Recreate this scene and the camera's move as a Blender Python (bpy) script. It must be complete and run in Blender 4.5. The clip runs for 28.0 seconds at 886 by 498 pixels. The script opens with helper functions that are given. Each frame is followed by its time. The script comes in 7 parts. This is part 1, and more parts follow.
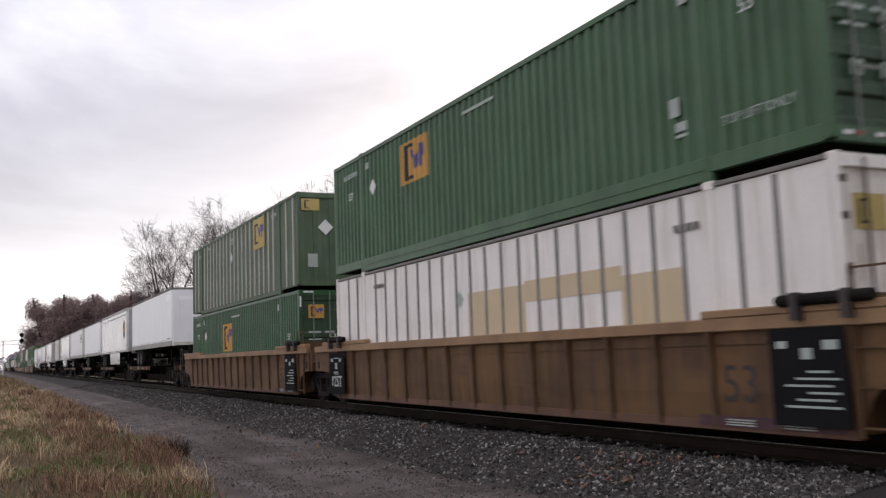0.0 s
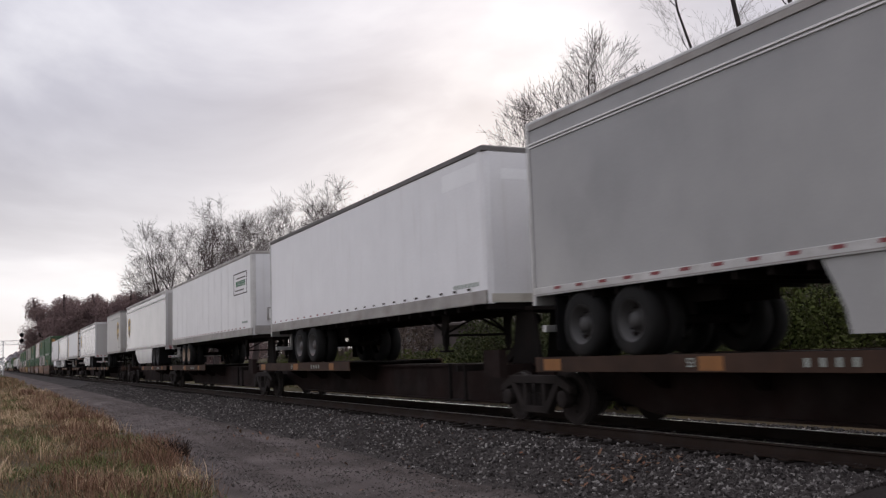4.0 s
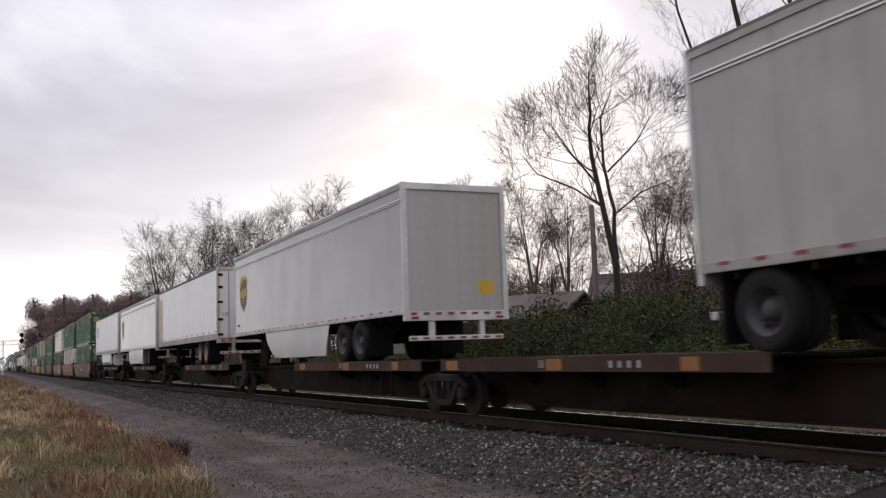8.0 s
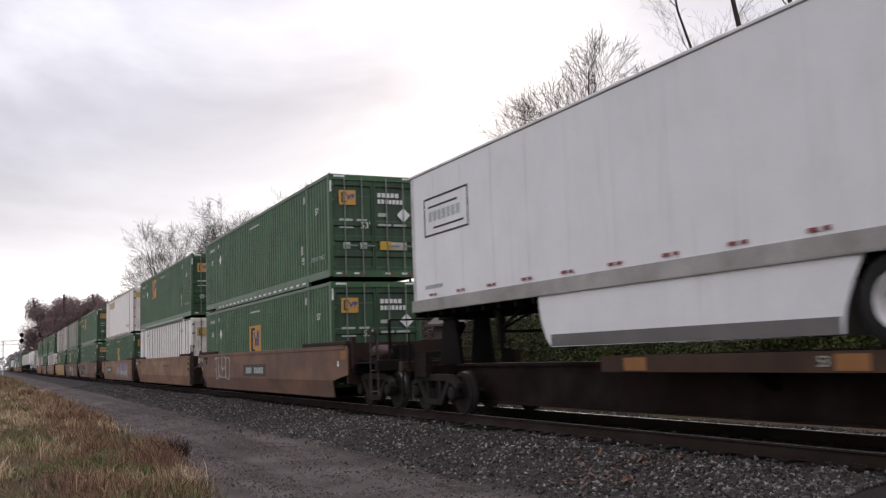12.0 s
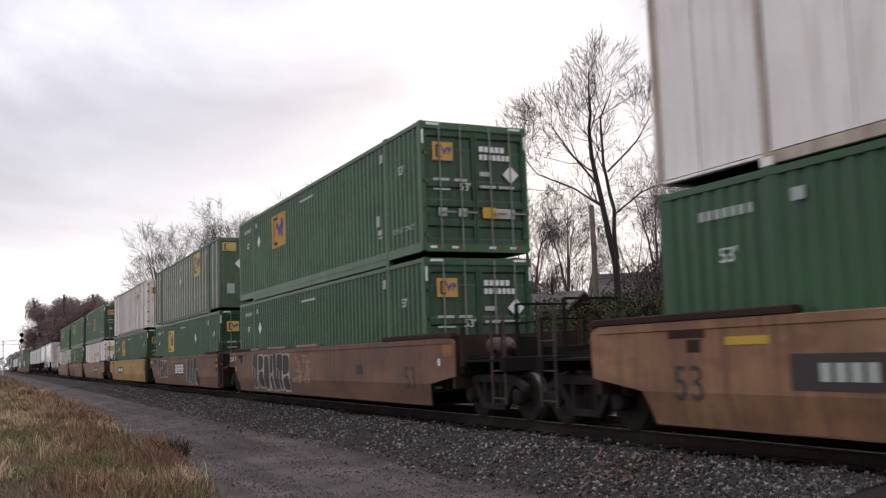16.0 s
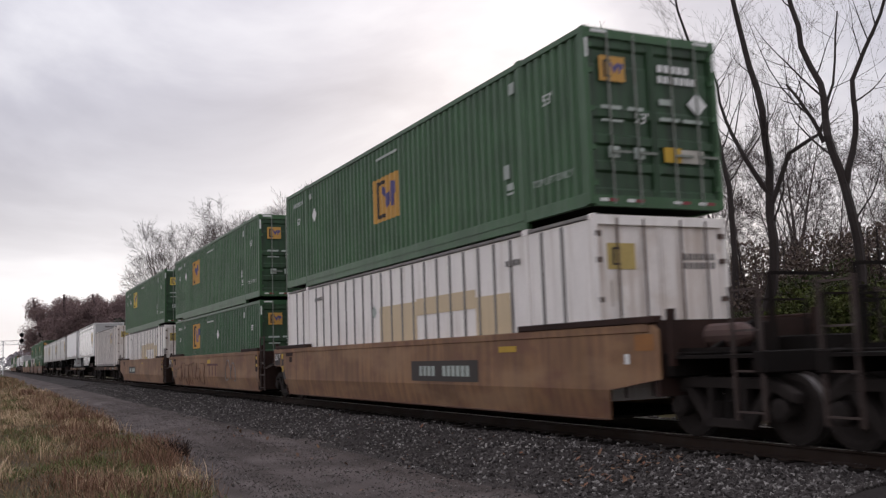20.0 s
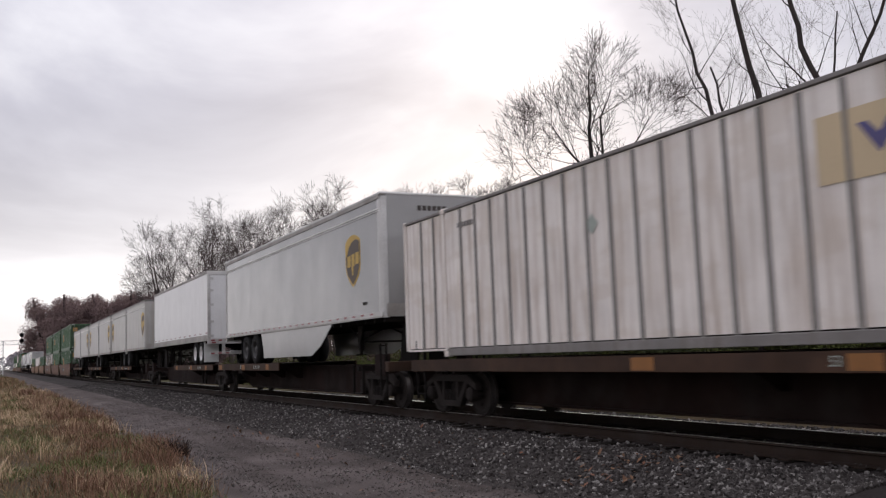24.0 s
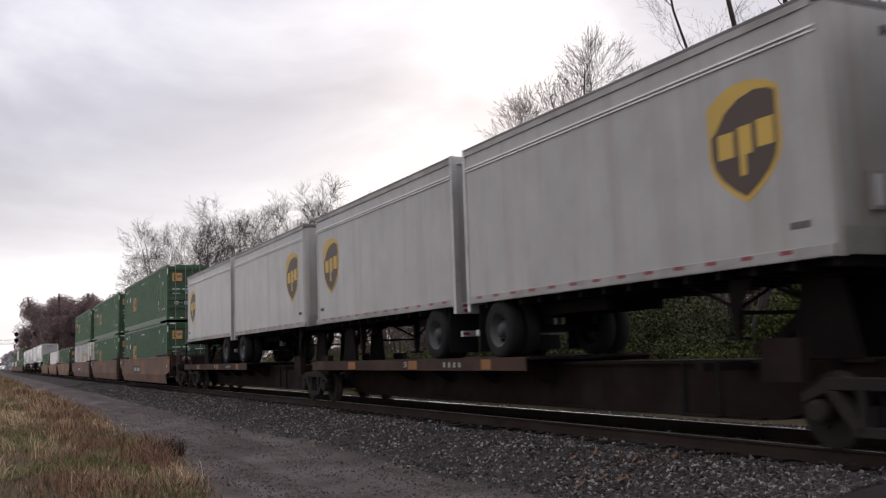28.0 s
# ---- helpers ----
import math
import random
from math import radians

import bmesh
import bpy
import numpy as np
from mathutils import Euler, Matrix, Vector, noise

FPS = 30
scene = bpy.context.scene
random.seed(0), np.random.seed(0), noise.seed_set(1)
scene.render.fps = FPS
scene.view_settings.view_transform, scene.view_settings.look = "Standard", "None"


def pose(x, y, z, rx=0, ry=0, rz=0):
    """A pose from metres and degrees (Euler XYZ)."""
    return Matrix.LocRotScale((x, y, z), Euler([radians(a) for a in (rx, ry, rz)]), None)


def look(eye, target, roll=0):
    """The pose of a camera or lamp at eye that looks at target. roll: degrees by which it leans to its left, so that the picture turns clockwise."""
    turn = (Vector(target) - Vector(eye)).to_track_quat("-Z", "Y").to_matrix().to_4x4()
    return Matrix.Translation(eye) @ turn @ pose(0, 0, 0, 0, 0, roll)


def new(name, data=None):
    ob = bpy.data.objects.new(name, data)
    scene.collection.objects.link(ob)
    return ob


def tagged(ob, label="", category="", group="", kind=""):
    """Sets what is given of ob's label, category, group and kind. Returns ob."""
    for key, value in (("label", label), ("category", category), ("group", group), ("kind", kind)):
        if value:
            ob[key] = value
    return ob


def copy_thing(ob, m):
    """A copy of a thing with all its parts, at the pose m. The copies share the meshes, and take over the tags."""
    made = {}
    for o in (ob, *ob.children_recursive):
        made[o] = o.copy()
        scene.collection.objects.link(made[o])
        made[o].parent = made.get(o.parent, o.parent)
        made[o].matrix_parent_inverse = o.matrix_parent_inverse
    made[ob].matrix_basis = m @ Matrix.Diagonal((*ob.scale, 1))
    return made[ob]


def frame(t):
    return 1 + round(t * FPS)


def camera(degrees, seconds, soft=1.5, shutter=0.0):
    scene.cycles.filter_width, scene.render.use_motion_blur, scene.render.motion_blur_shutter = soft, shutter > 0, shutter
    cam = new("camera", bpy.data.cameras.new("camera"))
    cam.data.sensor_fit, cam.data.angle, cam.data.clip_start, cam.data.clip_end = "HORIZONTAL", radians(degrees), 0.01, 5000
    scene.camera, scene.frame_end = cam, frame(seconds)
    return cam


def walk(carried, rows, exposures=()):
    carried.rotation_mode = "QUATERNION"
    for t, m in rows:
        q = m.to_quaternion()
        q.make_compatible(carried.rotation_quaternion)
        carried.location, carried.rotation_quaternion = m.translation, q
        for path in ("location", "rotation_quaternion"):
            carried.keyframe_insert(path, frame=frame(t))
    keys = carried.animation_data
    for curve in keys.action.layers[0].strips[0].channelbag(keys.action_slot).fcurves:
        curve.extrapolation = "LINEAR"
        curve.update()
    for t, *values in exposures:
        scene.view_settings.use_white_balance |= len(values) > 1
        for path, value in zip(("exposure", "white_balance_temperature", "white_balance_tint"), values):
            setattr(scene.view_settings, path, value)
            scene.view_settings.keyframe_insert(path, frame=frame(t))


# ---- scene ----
# camera: on the ground beside a railway, held almost still
cam = camera(50.68, 28.0, soft=1.25, shutter=0.18)
EYE = (0.0, 0.0, 1.65)


def aim(pitch, yaw):
    return pose(*EYE, 90 + pitch, 1.998, yaw)


walk(cam, [(0.0, aim(6.385, -25.517)), (20.3, aim(6.385, -25.517)), (20.5, aim(6.39, -25.57)), (20.7, aim(6.385, -25.517)),
           (27.6, aim(6.385, -25.517)), (27.8, aim(6.375, -25.58)), (27.9, aim(6.36, -25.67)), (28.0, aim(6.335, -25.78))],
     exposures=[(0.0, 0.15), (1.0, 0.08), (2.0, -0.04), (3.0, -0.16), (6.0, -0.08), (7.0, 0.0), (9.0, 0.05), (12.0, 0.12), (15.0, 0.15), (16.0, 0.15), (17.0, 0.40), (18.0, 0.37), (19.0, 0.2), (20.0, -0.1), (21.0, 0.1), (22.5, 0.22), (24.5, -0.12), (25.0, -0.14), (28.0, 0.0)])

# plan: the track runs along y, the train comes towards -y
TX = 9.33          # middle of the track
RT = 0.435         # top of the rails
SPEED = 17.2       # metres a second
SECONDS = 28.0

# ---- world and sun ----
SUN_EL, SUN_AZ = 16.0, 30.0      # degrees; the azimuth is counted from +y towards +x
world = bpy.data.worlds.new("overcast_sky")
scene.world = world
world.use_nodes = True
wt = world.node_tree
wt.nodes.clear()


def wn(kind, operation=None, data_type=None, blend_type=None, sky_type=None):
    n = wt.nodes.new(kind)
    if operation:
        n.operation = operation
    if data_type:
        n.data_type = data_type
    if blend_type:
        n.blend_type = blend_type
    if sky_type:
        n.sky_type = sky_type
    return n


def wl(a, b):
    wt.links.new(a, b)


def wmath(op, a, b=None):
    n = wn("ShaderNodeMath", operation=op)
    for i, v in enumerate((a, b)):
        if v is None:
            continue
        if isinstance(v, (int, float)):
            n.inputs[i].default_value = v
        else:
            wl(v, n.inputs[i])
    return n.outputs[0]


sky = wn("ShaderNodeTexSky", sky_type="NISHITA")
sky.sun_disc = False
sky.sun_elevation, sky.sun_rotation = radians(SUN_EL), radians(SUN_AZ)
sky.air_density, sky.dust_density = 1.0, 1.5
tc = wn("ShaderNodeTexCoord")
sep = wn("ShaderNodeSeparateXYZ")
wl(tc.outputs["Generated"], sep.inputs[0])
lift = wmath("ADD", wmath("MAXIMUM", sep.outputs["Z"], 0.0), 0.22)
flat = wn("ShaderNodeCombineXYZ")
wl(wmath("DIVIDE", sep.outputs["X"], lift), flat.inputs[0])
wl(wmath("DIVIDE", sep.outputs["Y"], lift), flat.inputs[1])
flat.inputs[2].default_value = 3.7
cl = wn("ShaderNodeTexNoise")
cl.inputs["Scale"].default_value, cl.inputs["Detail"].default_value = 0.95, 7.0
cl.inputs["Roughness"].default_value, cl.inputs["Distortion"].default_value = 0.52, 0.6
wl(flat.outputs[0], cl.inputs["Vector"])
ramp = wn("ShaderNodeValToRGB")
ramp.color_ramp.elements[0].position, ramp.color_ramp.elements[0].color = 0.36, (0.42, 0.415, 0.505, 1)
ramp.color_ramp.elements[1].position, ramp.color_ramp.elements[1].color = 0.66, (0.86, 0.855, 0.93, 1)
e = ramp.color_ramp.elements.new(0.5)
e.color = (0.57, 0.565, 0.66, 1)
wl(cl.outputs["Fac"], ramp.inputs[0])
mixs = wn("ShaderNodeMix", data_type="RGBA", blend_type="ADD")
mixs.inputs["Factor"].default_value = 0.008
wl(ramp.outputs[0], mixs.inputs["A"])
wl(sky.outputs[0], mixs.inputs["B"])
# the veiled sun brightens the clouds round it
sunward = wn("ShaderNodeVectorMath", operation="DOT_PRODUCT")
wl(tc.outputs["Generated"], sunward.inputs[0])
sunward.inputs[1].default_value = (math.sin(radians(SUN_AZ)) * math.cos(radians(SUN_EL)), math.cos(radians(SUN_AZ)) * math.cos(radians(SUN_EL)), math.sin(radians(SUN_EL)))
veil = wmath("MULTIPLY", wmath("POWER", wmath("MAXIMUM", sunward.outputs["Value"], 0.0), 15.0), 0.09)
glow = wn("ShaderNodeMix", data_type="RGBA", blend_type="ADD")
wl(veil, glow.inputs["Factor"])
# clearer, warmer air low over the horizon
low = wmath("POWER", wmath("SUBTRACT", 1.0, wmath("MINIMUM", wmath("MULTIPLY", wmath("MAXIMUM", sep.outputs["Z"], 0.0), 3.4), 1.0)), 1.7)
warm = wn("ShaderNodeMix", data_type="RGBA", blend_type="ADD")
wl(wmath("MULTIPLY", low, 1.0), warm.inputs["Factor"])
wl(mixs.outputs["Result"], warm.inputs["A"])
warm.inputs["B"].default_value = (1.12, 1.06, 0.99, 1)
wl(warm.outputs["Result"], glow.inputs["A"])
glow.inputs["B"].default_value = (1.0, 1.0, 0.99, 1)
# an overcast sky is brighter overhead than at the horizon
up = wmath("MAXIMUM", sep.outputs["Z"], 0.0)
up2 = wmath("MULTIPLY", up, up)
dome = wn("ShaderNodeCombineXYZ")
for i, k in enumerate((1.32, 1.29, 1.22)):
    wl(wmath("ADD", wmath("ADD", wmath("MULTIPLY", up, k), wmath("MULTIPLY", up2, 0.32)), 0.73), dome.inputs[i])
domed = wn("ShaderNodeVectorMath", operation="MULTIPLY")
wl(glow.outputs["Result"], domed.inputs[0])
wl(dome.outputs[0], domed.inputs[1])
bg = wn("ShaderNodeBackground")
bg.inputs["Strength"].default_value = 0.92
wl(domed.outputs[0], bg.inputs["Color"])
wo = wn("ShaderNodeOutputWorld")
wl(bg.outputs[0], wo.inputs[0])

sun_data = bpy.data.lights.new("sun", "SUN")
sun_data.energy, sun_data.angle, sun_data.color = 0.35, radians(20), (1.0, 0.93, 0.84)
sun = new("sun", sun_data)
sa, se = radians(SUN_AZ), radians(SUN_EL)
sun.matrix_world = look((0, 0, 60), (-math.sin(sa) * math.cos(se) * 50, -math.cos(sa) * math.cos(se) * 50, 60 - math.sin(se) * 50))


# ---- materials ----
def mat(name, col, rough=0.6, metal=0.0, var=0.18, scale=1.2, fine=25.0, bump=0.06, dirt_or_sheen=None, dirt_or_sheen_amt=0.0, streak=False,
        dscale=1.6, per_object=0.0, island=None, spec=0.5, stretch=None, wave=0.0, blotch=None):
    """A node material: base colour varied at two scales, with stains, runs or painted reflections of a second colour,
    and fine relief.
    """
    m = bpy.data.materials.new(name)
    m.use_nodes = True
    nt = m.node_tree
    b = nt.nodes["Principled BSDF"]
    b.inputs["Roughness"].default_value, b.inputs["Metallic"].default_value = rough, metal
    b.inputs["Specular IOR Level"].default_value = spec
    t = nt.nodes.new("ShaderNodeTexCoord")

    def noise_at(sc, detail, vec=None):
        n = nt.nodes.new("ShaderNodeTexNoise")
        n.inputs["Scale"].default_value, n.inputs["Detail"].default_value = sc, detail
        nt.links.new(vec or t.outputs["Object"], n.inputs["Vector"])
        return n.outputs["Fac"]

    def mixed(a, bb, fac, blend="MIX"):
        x = nt.nodes.new("ShaderNodeMix")
        x.data_type, x.blend_type = "RGBA", blend
        for sock, v in (("A", a), ("B", bb), ("Factor", fac)):
            if isinstance(v, (tuple, list)):
                x.inputs[sock].default_value = (*v, 1)
            elif isinstance(v, (int, float)):
                x.inputs[sock].default_value = v
            else:
                nt.links.new(v, x.inputs[sock])
        return x.outputs["Result"]

    def ranged(v, a, bb, lo, hi):
        r = nt.nodes.new("ShaderNodeMapRange")
        nt.links.new(v, r.inputs[0])
        for i, q in enumerate((a, bb, lo, hi)):
            r.inputs[1 + i].default_value = q
        return r.outputs[0]

    lo = tuple(c * (1 - var) for c in col)
    hi = tuple(min(1, c * (1 + var)) for c in col)
    if island:
        g = nt.nodes.new("ShaderNodeNewGeometry")
        cr = nt.nodes.new("ShaderNodeValToRGB")
        els = cr.color_ramp.elements
        for i, c in enumerate(island):
            el = els[i] if i < 2 else els.new(0.5)
            el.color = (*c, 1)
        for i, el in enumerate(list(els)):
            el.position = i / max(1, len(island) - 1)
        for i, c in enumerate(island):
            els[i].color = (*c, 1)
        nt.links.new(g.outputs["Random Per Island"], cr.inputs[0])
        base = mixed(cr.outputs[0], col, ranged(noise_at(scale, 3), 0.38, 0.62, 0.0, 0.55))
    else:
        base = mixed(lo, hi, ranged(noise_at(scale, 4), 0.3, 0.7, 0, 1))
    grain = noise_at(fine, 3)
    base = mixed(base, ranged(grain, 0.25, 0.75, 0.75, 1.12), 0.6 if var > 0.1 else 0.18, "MULTIPLY")
    if dirt_or_sheen:
        vec = None
        if streak or stretch:
            mp = nt.nodes.new("ShaderNodeMapping")
            mp.inputs["Scale"].default_value = stretch or (4.0, 4.0, 0.35)
            nt.links.new(t.outputs["Object"], mp.inputs["Vector"])
            vec = mp.outputs[0]
        base = mixed(base, dirt_or_sheen, ranged(noise_at(dscale, 6, vec), 0.62 - 0.3 * dirt_or_sheen_amt, 0.80 - 0.1 * dirt_or_sheen_amt, 0.0, min(1.0, 0.35 + dirt_or_sheen_amt * 0.5)))
    if blotch:
        # worn and rusty areas a hand to a metre across, drawn out along the side
        bl = nt.nodes.new("ShaderNodeMapping")
        bl.inputs["Scale"].default_value = (1.0, 0.5, 1.3)
        nt.links.new(t.outputs["Object"], bl.inputs["Vector"])
        base = mixed(base, blotch[0], ranged(noise_at(1.7, 6, bl.outputs[0]), 0.50, 0.60, 0.0, blotch[2]))
        bl2 = nt.nodes.new("ShaderNodeMapping")
        bl2.inputs["Location"].default_value, bl2.inputs["Scale"].default_value = (7.3, 2.1, 4.4), (1.0, 0.35, 1.0)
        nt.links.new(t.outputs["Object"], bl2.inputs["Vector"])
        base = mixed(base, blotch[1], ranged(noise_at(1.1, 5, bl2.outputs[0]), 0.53, 0.66, 0.0, blotch[2]))
    if per_object:
        oi = nt.nodes.new("ShaderNodeObjectInfo")
        base = mixed(base, ranged(oi.outputs["Random"], 0, 1, 1 - per_object, 1 + per_object), 1.0, "MULTIPLY")
    nt.links.new(base, b.inputs["Base Color"])
    nt.links.new(ranged(grain, 0.2, 0.8, max(0.03, rough - (0.1 if var > 0.1 else 0.02)), min(1, rough + (0.1 if var > 0.1 else 0.02))), b.inputs["Roughness"])
    if wave:
        # sheet metal is never quite flat: broad, shallow dents that bend the reflections
        sheet = nt.nodes.new("ShaderNodeMapping")
        sheet.inputs["Scale"].default_value = (1.0, 1.0, 0.45)
        nt.links.new(t.outputs["Object"], sheet.inputs["Vector"])
        wv = nt.nodes.new("ShaderNodeBump")
        wv.inputs["Strength"].default_value, wv.inputs["Distance"].default_value = 1.0, wave
        nt.links.new(noise_at(0.9, 0, sheet.outputs[0]), wv.inputs["Height"])
        nt.links.new(wv.outputs[0], b.inputs["Normal"])
    if bump:
        bp = nt.nodes.new("ShaderNodeBump")
        bp.inputs["Strength"].default_value, bp.inputs["Distance"].default_value = bump, 0.02
        nt.links.new(grain, bp.inputs["Height"])
        nt.links.new(bp.outputs[0], b.inputs["Normal"])
    return m


RUST = (0.13, 0.065, 0.04)
GRIME = (0.07, 0.06, 0.055)
ballast_mat = mat("ballast_bed", (0.044, 0.038, 0.036), 0.95, spec=0.1, var=0.3, scale=0.7, fine=38, bump=0.9)
stone_mat = mat("ballast_stone", (0.05, 0.043, 0.04), 0.9, spec=0.2, fine=60, bump=0.15, island=[(0.014, 0.012, 0.0115), (0.036, 0.031, 0.029), (0.075, 0.066, 0.063), (0.042, 0.036, 0.034), (0.10, 0.09, 0.087), (0.34, 0.32, 0.30)])
gravel_mat = mat("road_gravel", (0.09, 0.078, 0.073), 0.9, spec=0.15, fine=60, island=[(0.05, 0.043, 0.04), (0.085, 0.073, 0.068), (0.10, 0.088, 0.083), (0.24, 0.225, 0.21)])
road_mat = mat("gravel_road", (0.108, 0.09, 0.085), 0.95, spec=0.1, var=0.4, scale=0.8, fine=38, bump=0.9, dirt_or_sheen=(0.045, 0.035, 0.031), dirt_or_sheen_amt=0.9, dscale=1.0, stretch=(1.5, 0.13, 1.0))
soil_mat = mat("grassy_soil", (0.062, 0.044, 0.026), 0.95, spec=0.08, var=0.35, scale=0.4, fine=20, bump=0.5, dirt_or_sheen=(0.06, 0.08, 0.03), dirt_or_sheen_amt=0.6, dscale=0.3)
# ballast beyond the rails, paled to paint in the bright sky-lit strip under the cars
litbed_mat = mat("lit_painted_far_ballast", (0.20, 0.19, 0.185), 0.95, spec=0.1, var=0.4, scale=3.0, fine=30, bump=0.8)
darkweed_mat = mat("dark_weed_stalks", (0.028, 0.018, 0.014), 0.9, spec=0.1, fine=8, bump=0)
weed_mat = mat("red_brown_weeds", (0.14, 0.08, 0.05), 0.9, spec=0.15, scale=0.9, fine=8, bump=0, island=[(0.21, 0.10, 0.065), (0.12, 0.07, 0.05), (0.27, 0.155, 0.10), (0.17, 0.11, 0.065)])
greengrass_mat = mat("green_grass_tufts", (0.10, 0.12, 0.045), 0.9, spec=0.15, scale=0.9, fine=8, bump=0, island=[(0.075, 0.105, 0.03), (0.125, 0.15, 0.05), (0.18, 0.165, 0.075)])
grass_mat = mat("dry_grass_blades", (0.18, 0.118, 0.072), 0.9, spec=0.15, scale=0.55, fine=8, bump=0,
                island=[(0.10, 0.11, 0.042), (0.36, 0.25, 0.15), (0.18, 0.10, 0.062), (0.12, 0.13, 0.05), (0.24, 0.125, 0.078), (0.17, 0.11, 0.068)])
straw_mat = mat("straw_blades", (0.50, 0.37, 0.25), 0.9, spec=0.15, scale=0.8, fine=8, bump=0, island=[(0.55, 0.41, 0.27), (0.42, 0.29, 0.18), (0.32, 0.23, 0.12)])
lawn_mat = mat("lawn_blades", (0.06, 0.065, 0.02), 0.9, spec=0.1, scale=0.3, fine=8, bump=0, island=[(0.04, 0.055, 0.016), (0.08, 0.08, 0.026), (0.10, 0.075, 0.036)])
deadleaf_mat = mat("dead_leaves", (0.13, 0.06, 0.03), 0.8, fine=20, island=[(0.16, 0.06, 0.03), (0.09, 0.045, 0.025), (0.18, 0.10, 0.05)])
rail_mat = mat("rusty_rail", (0.026, 0.017, 0.013), 0.9, 0.0, spec=0.15, fine=30, dirt_or_sheen=(0.04, 0.035, 0.033), dirt_or_sheen_amt=0.5)
railhead_mat = mat("polished_rail_head", (0.5, 0.48, 0.46), 0.28, 1.0, var=0.1, bump=0.02)
tie_mat = mat("creosoted_tie", (0.012, 0.0095, 0.008), 0.95, spec=0.1, fine=30, bump=0.4, per_object=0.25)
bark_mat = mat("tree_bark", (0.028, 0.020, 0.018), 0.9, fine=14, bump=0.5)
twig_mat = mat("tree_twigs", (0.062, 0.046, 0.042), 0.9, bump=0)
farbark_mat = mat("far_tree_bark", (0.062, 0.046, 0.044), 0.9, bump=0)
shrub_mat = mat("shrub_leaves", (0.040, 0.054, 0.018), 0.85, scale=0.5, fine=6, bump=0, spec=0.2, island=[(0.032, 0.04, 0.017), (0.05, 0.06, 0.021), (0.07, 0.076, 0.026), (0.055, 0.048, 0.027), (0.04, 0.05, 0.019)])
brightshrub_mat = mat("yellow_green_leaves", (0.066, 0.08, 0.024), 0.9, spec=0.1, scale=0.5, fine=6, bump=0, island=[(0.046, 0.06, 0.018), (0.09, 0.10, 0.03), (0.07, 0.07, 0.028)])
limeshrub_mat = mat("fresh_green_leaves", (0.06, 0.075, 0.022), 0.85, scale=0.5, fine=6, bump=0, spec=0.08, island=[(0.045, 0.058, 0.016), (0.08, 0.094, 0.026), (0.06, 0.066, 0.023), (0.05, 0.045, 0.024)])
brush_mat = mat("brown_brush_leaves", (0.06, 0.04, 0.036), 0.85, scale=0.4, fine=5, bump=0, island=[(0.05, 0.035, 0.032), (0.10, 0.065, 0.05), (0.07, 0.055, 0.03)])
# leaf colour lightened to carry the haze of distance
wood_mat = mat("hazed_far_wood_leaves", (0.22, 0.155, 0.155), 0.9, spec=0.1, scale=0.12, fine=0.6, bump=0, island=[(0.17, 0.12, 0.122), (0.26, 0.18, 0.172), (0.22, 0.165, 0.155)])
evergreen_mat = mat("evergreen_leaves", (0.035, 0.035, 0.025), 0.85, scale=0.3, fine=5, bump=0, island=[(0.025, 0.028, 0.02), (0.05, 0.045, 0.03)])
pole_mat = mat("weathered_pole", (0.13, 0.105, 0.09), 0.9, fine=20, bump=0.3)
galv_mat = mat("galvanised_steel", (0.55, 0.55, 0.56), 0.5, 0.4, var=0.1)
black_mat = mat("black_paint", (0.011, 0.0105, 0.011), 0.9, spec=0.08, var=0.2)
housewall_mat = mat("pale_siding", (0.30, 0.285, 0.275), 0.8, var=0.08)
greyroof_mat = mat("grey_shed_metal", (0.085, 0.068, 0.063), 0.8, var=0.1, dirt_or_sheen=(0.14, 0.11, 0.10), dirt_or_sheen_amt=0.4)
shingle_mat = mat("roof_shingles", (0.075, 0.065, 0.063), 0.85, var=0.15, fine=12)
orange_mat = mat("faded_orange_tarp", (0.35, 0.10, 0.04), 0.8)
window_mat = mat("dark_window", (0.02, 0.022, 0.026), 0.1, var=0.05, bump=0)

ochre_mat = mat("ochre_car_paint", (0.122, 0.06, 0.018), 0.76, var=0.36, scale=0.8, dirt_or_sheen=(0.04, 0.018, 0.01), dirt_or_sheen_amt=0.85, blotch=((0.06, 0.027, 0.012), (0.155, 0.08, 0.028), 0.55), streak=True, bump=0.05)
ochre_pale_mat = mat("sun_faded_ochre_paint", (0.27, 0.16, 0.08), 0.7, var=0.2, dirt_or_sheen=RUST, dirt_or_sheen_amt=0.4, bump=0.05)
redbrown_mat = mat("red_brown_car_paint", (0.15, 0.075, 0.04), 0.72, var=0.32, scale=0.9, dirt_or_sheen=(0.085, 0.042, 0.034), dirt_or_sheen_amt=0.8, blotch=((0.10, 0.06, 0.05), (0.20, 0.10, 0.05), 0.6), streak=True, bump=0.05)
yellow_mat = mat("yellow_car_paint", (0.35, 0.2, 0.045), 0.68, var=0.24, scale=0.8, dirt_or_sheen=(0.13, 0.085, 0.05), dirt_or_sheen_amt=0.6, blotch=((0.27, 0.14, 0.04), (0.40, 0.25, 0.085), 0.5), streak=True, bump=0.05)
tan_mat = mat("brown_tan_car_paint", (0.235, 0.124, 0.058), 0.72, var=0.3, scale=0.9, dirt_or_sheen=(0.10, 0.048, 0.033), dirt_or_sheen_amt=0.8, blotch=((0.15, 0.066, 0.04), (0.29, 0.175, 0.095), 0.6), streak=True, bump=0.05)
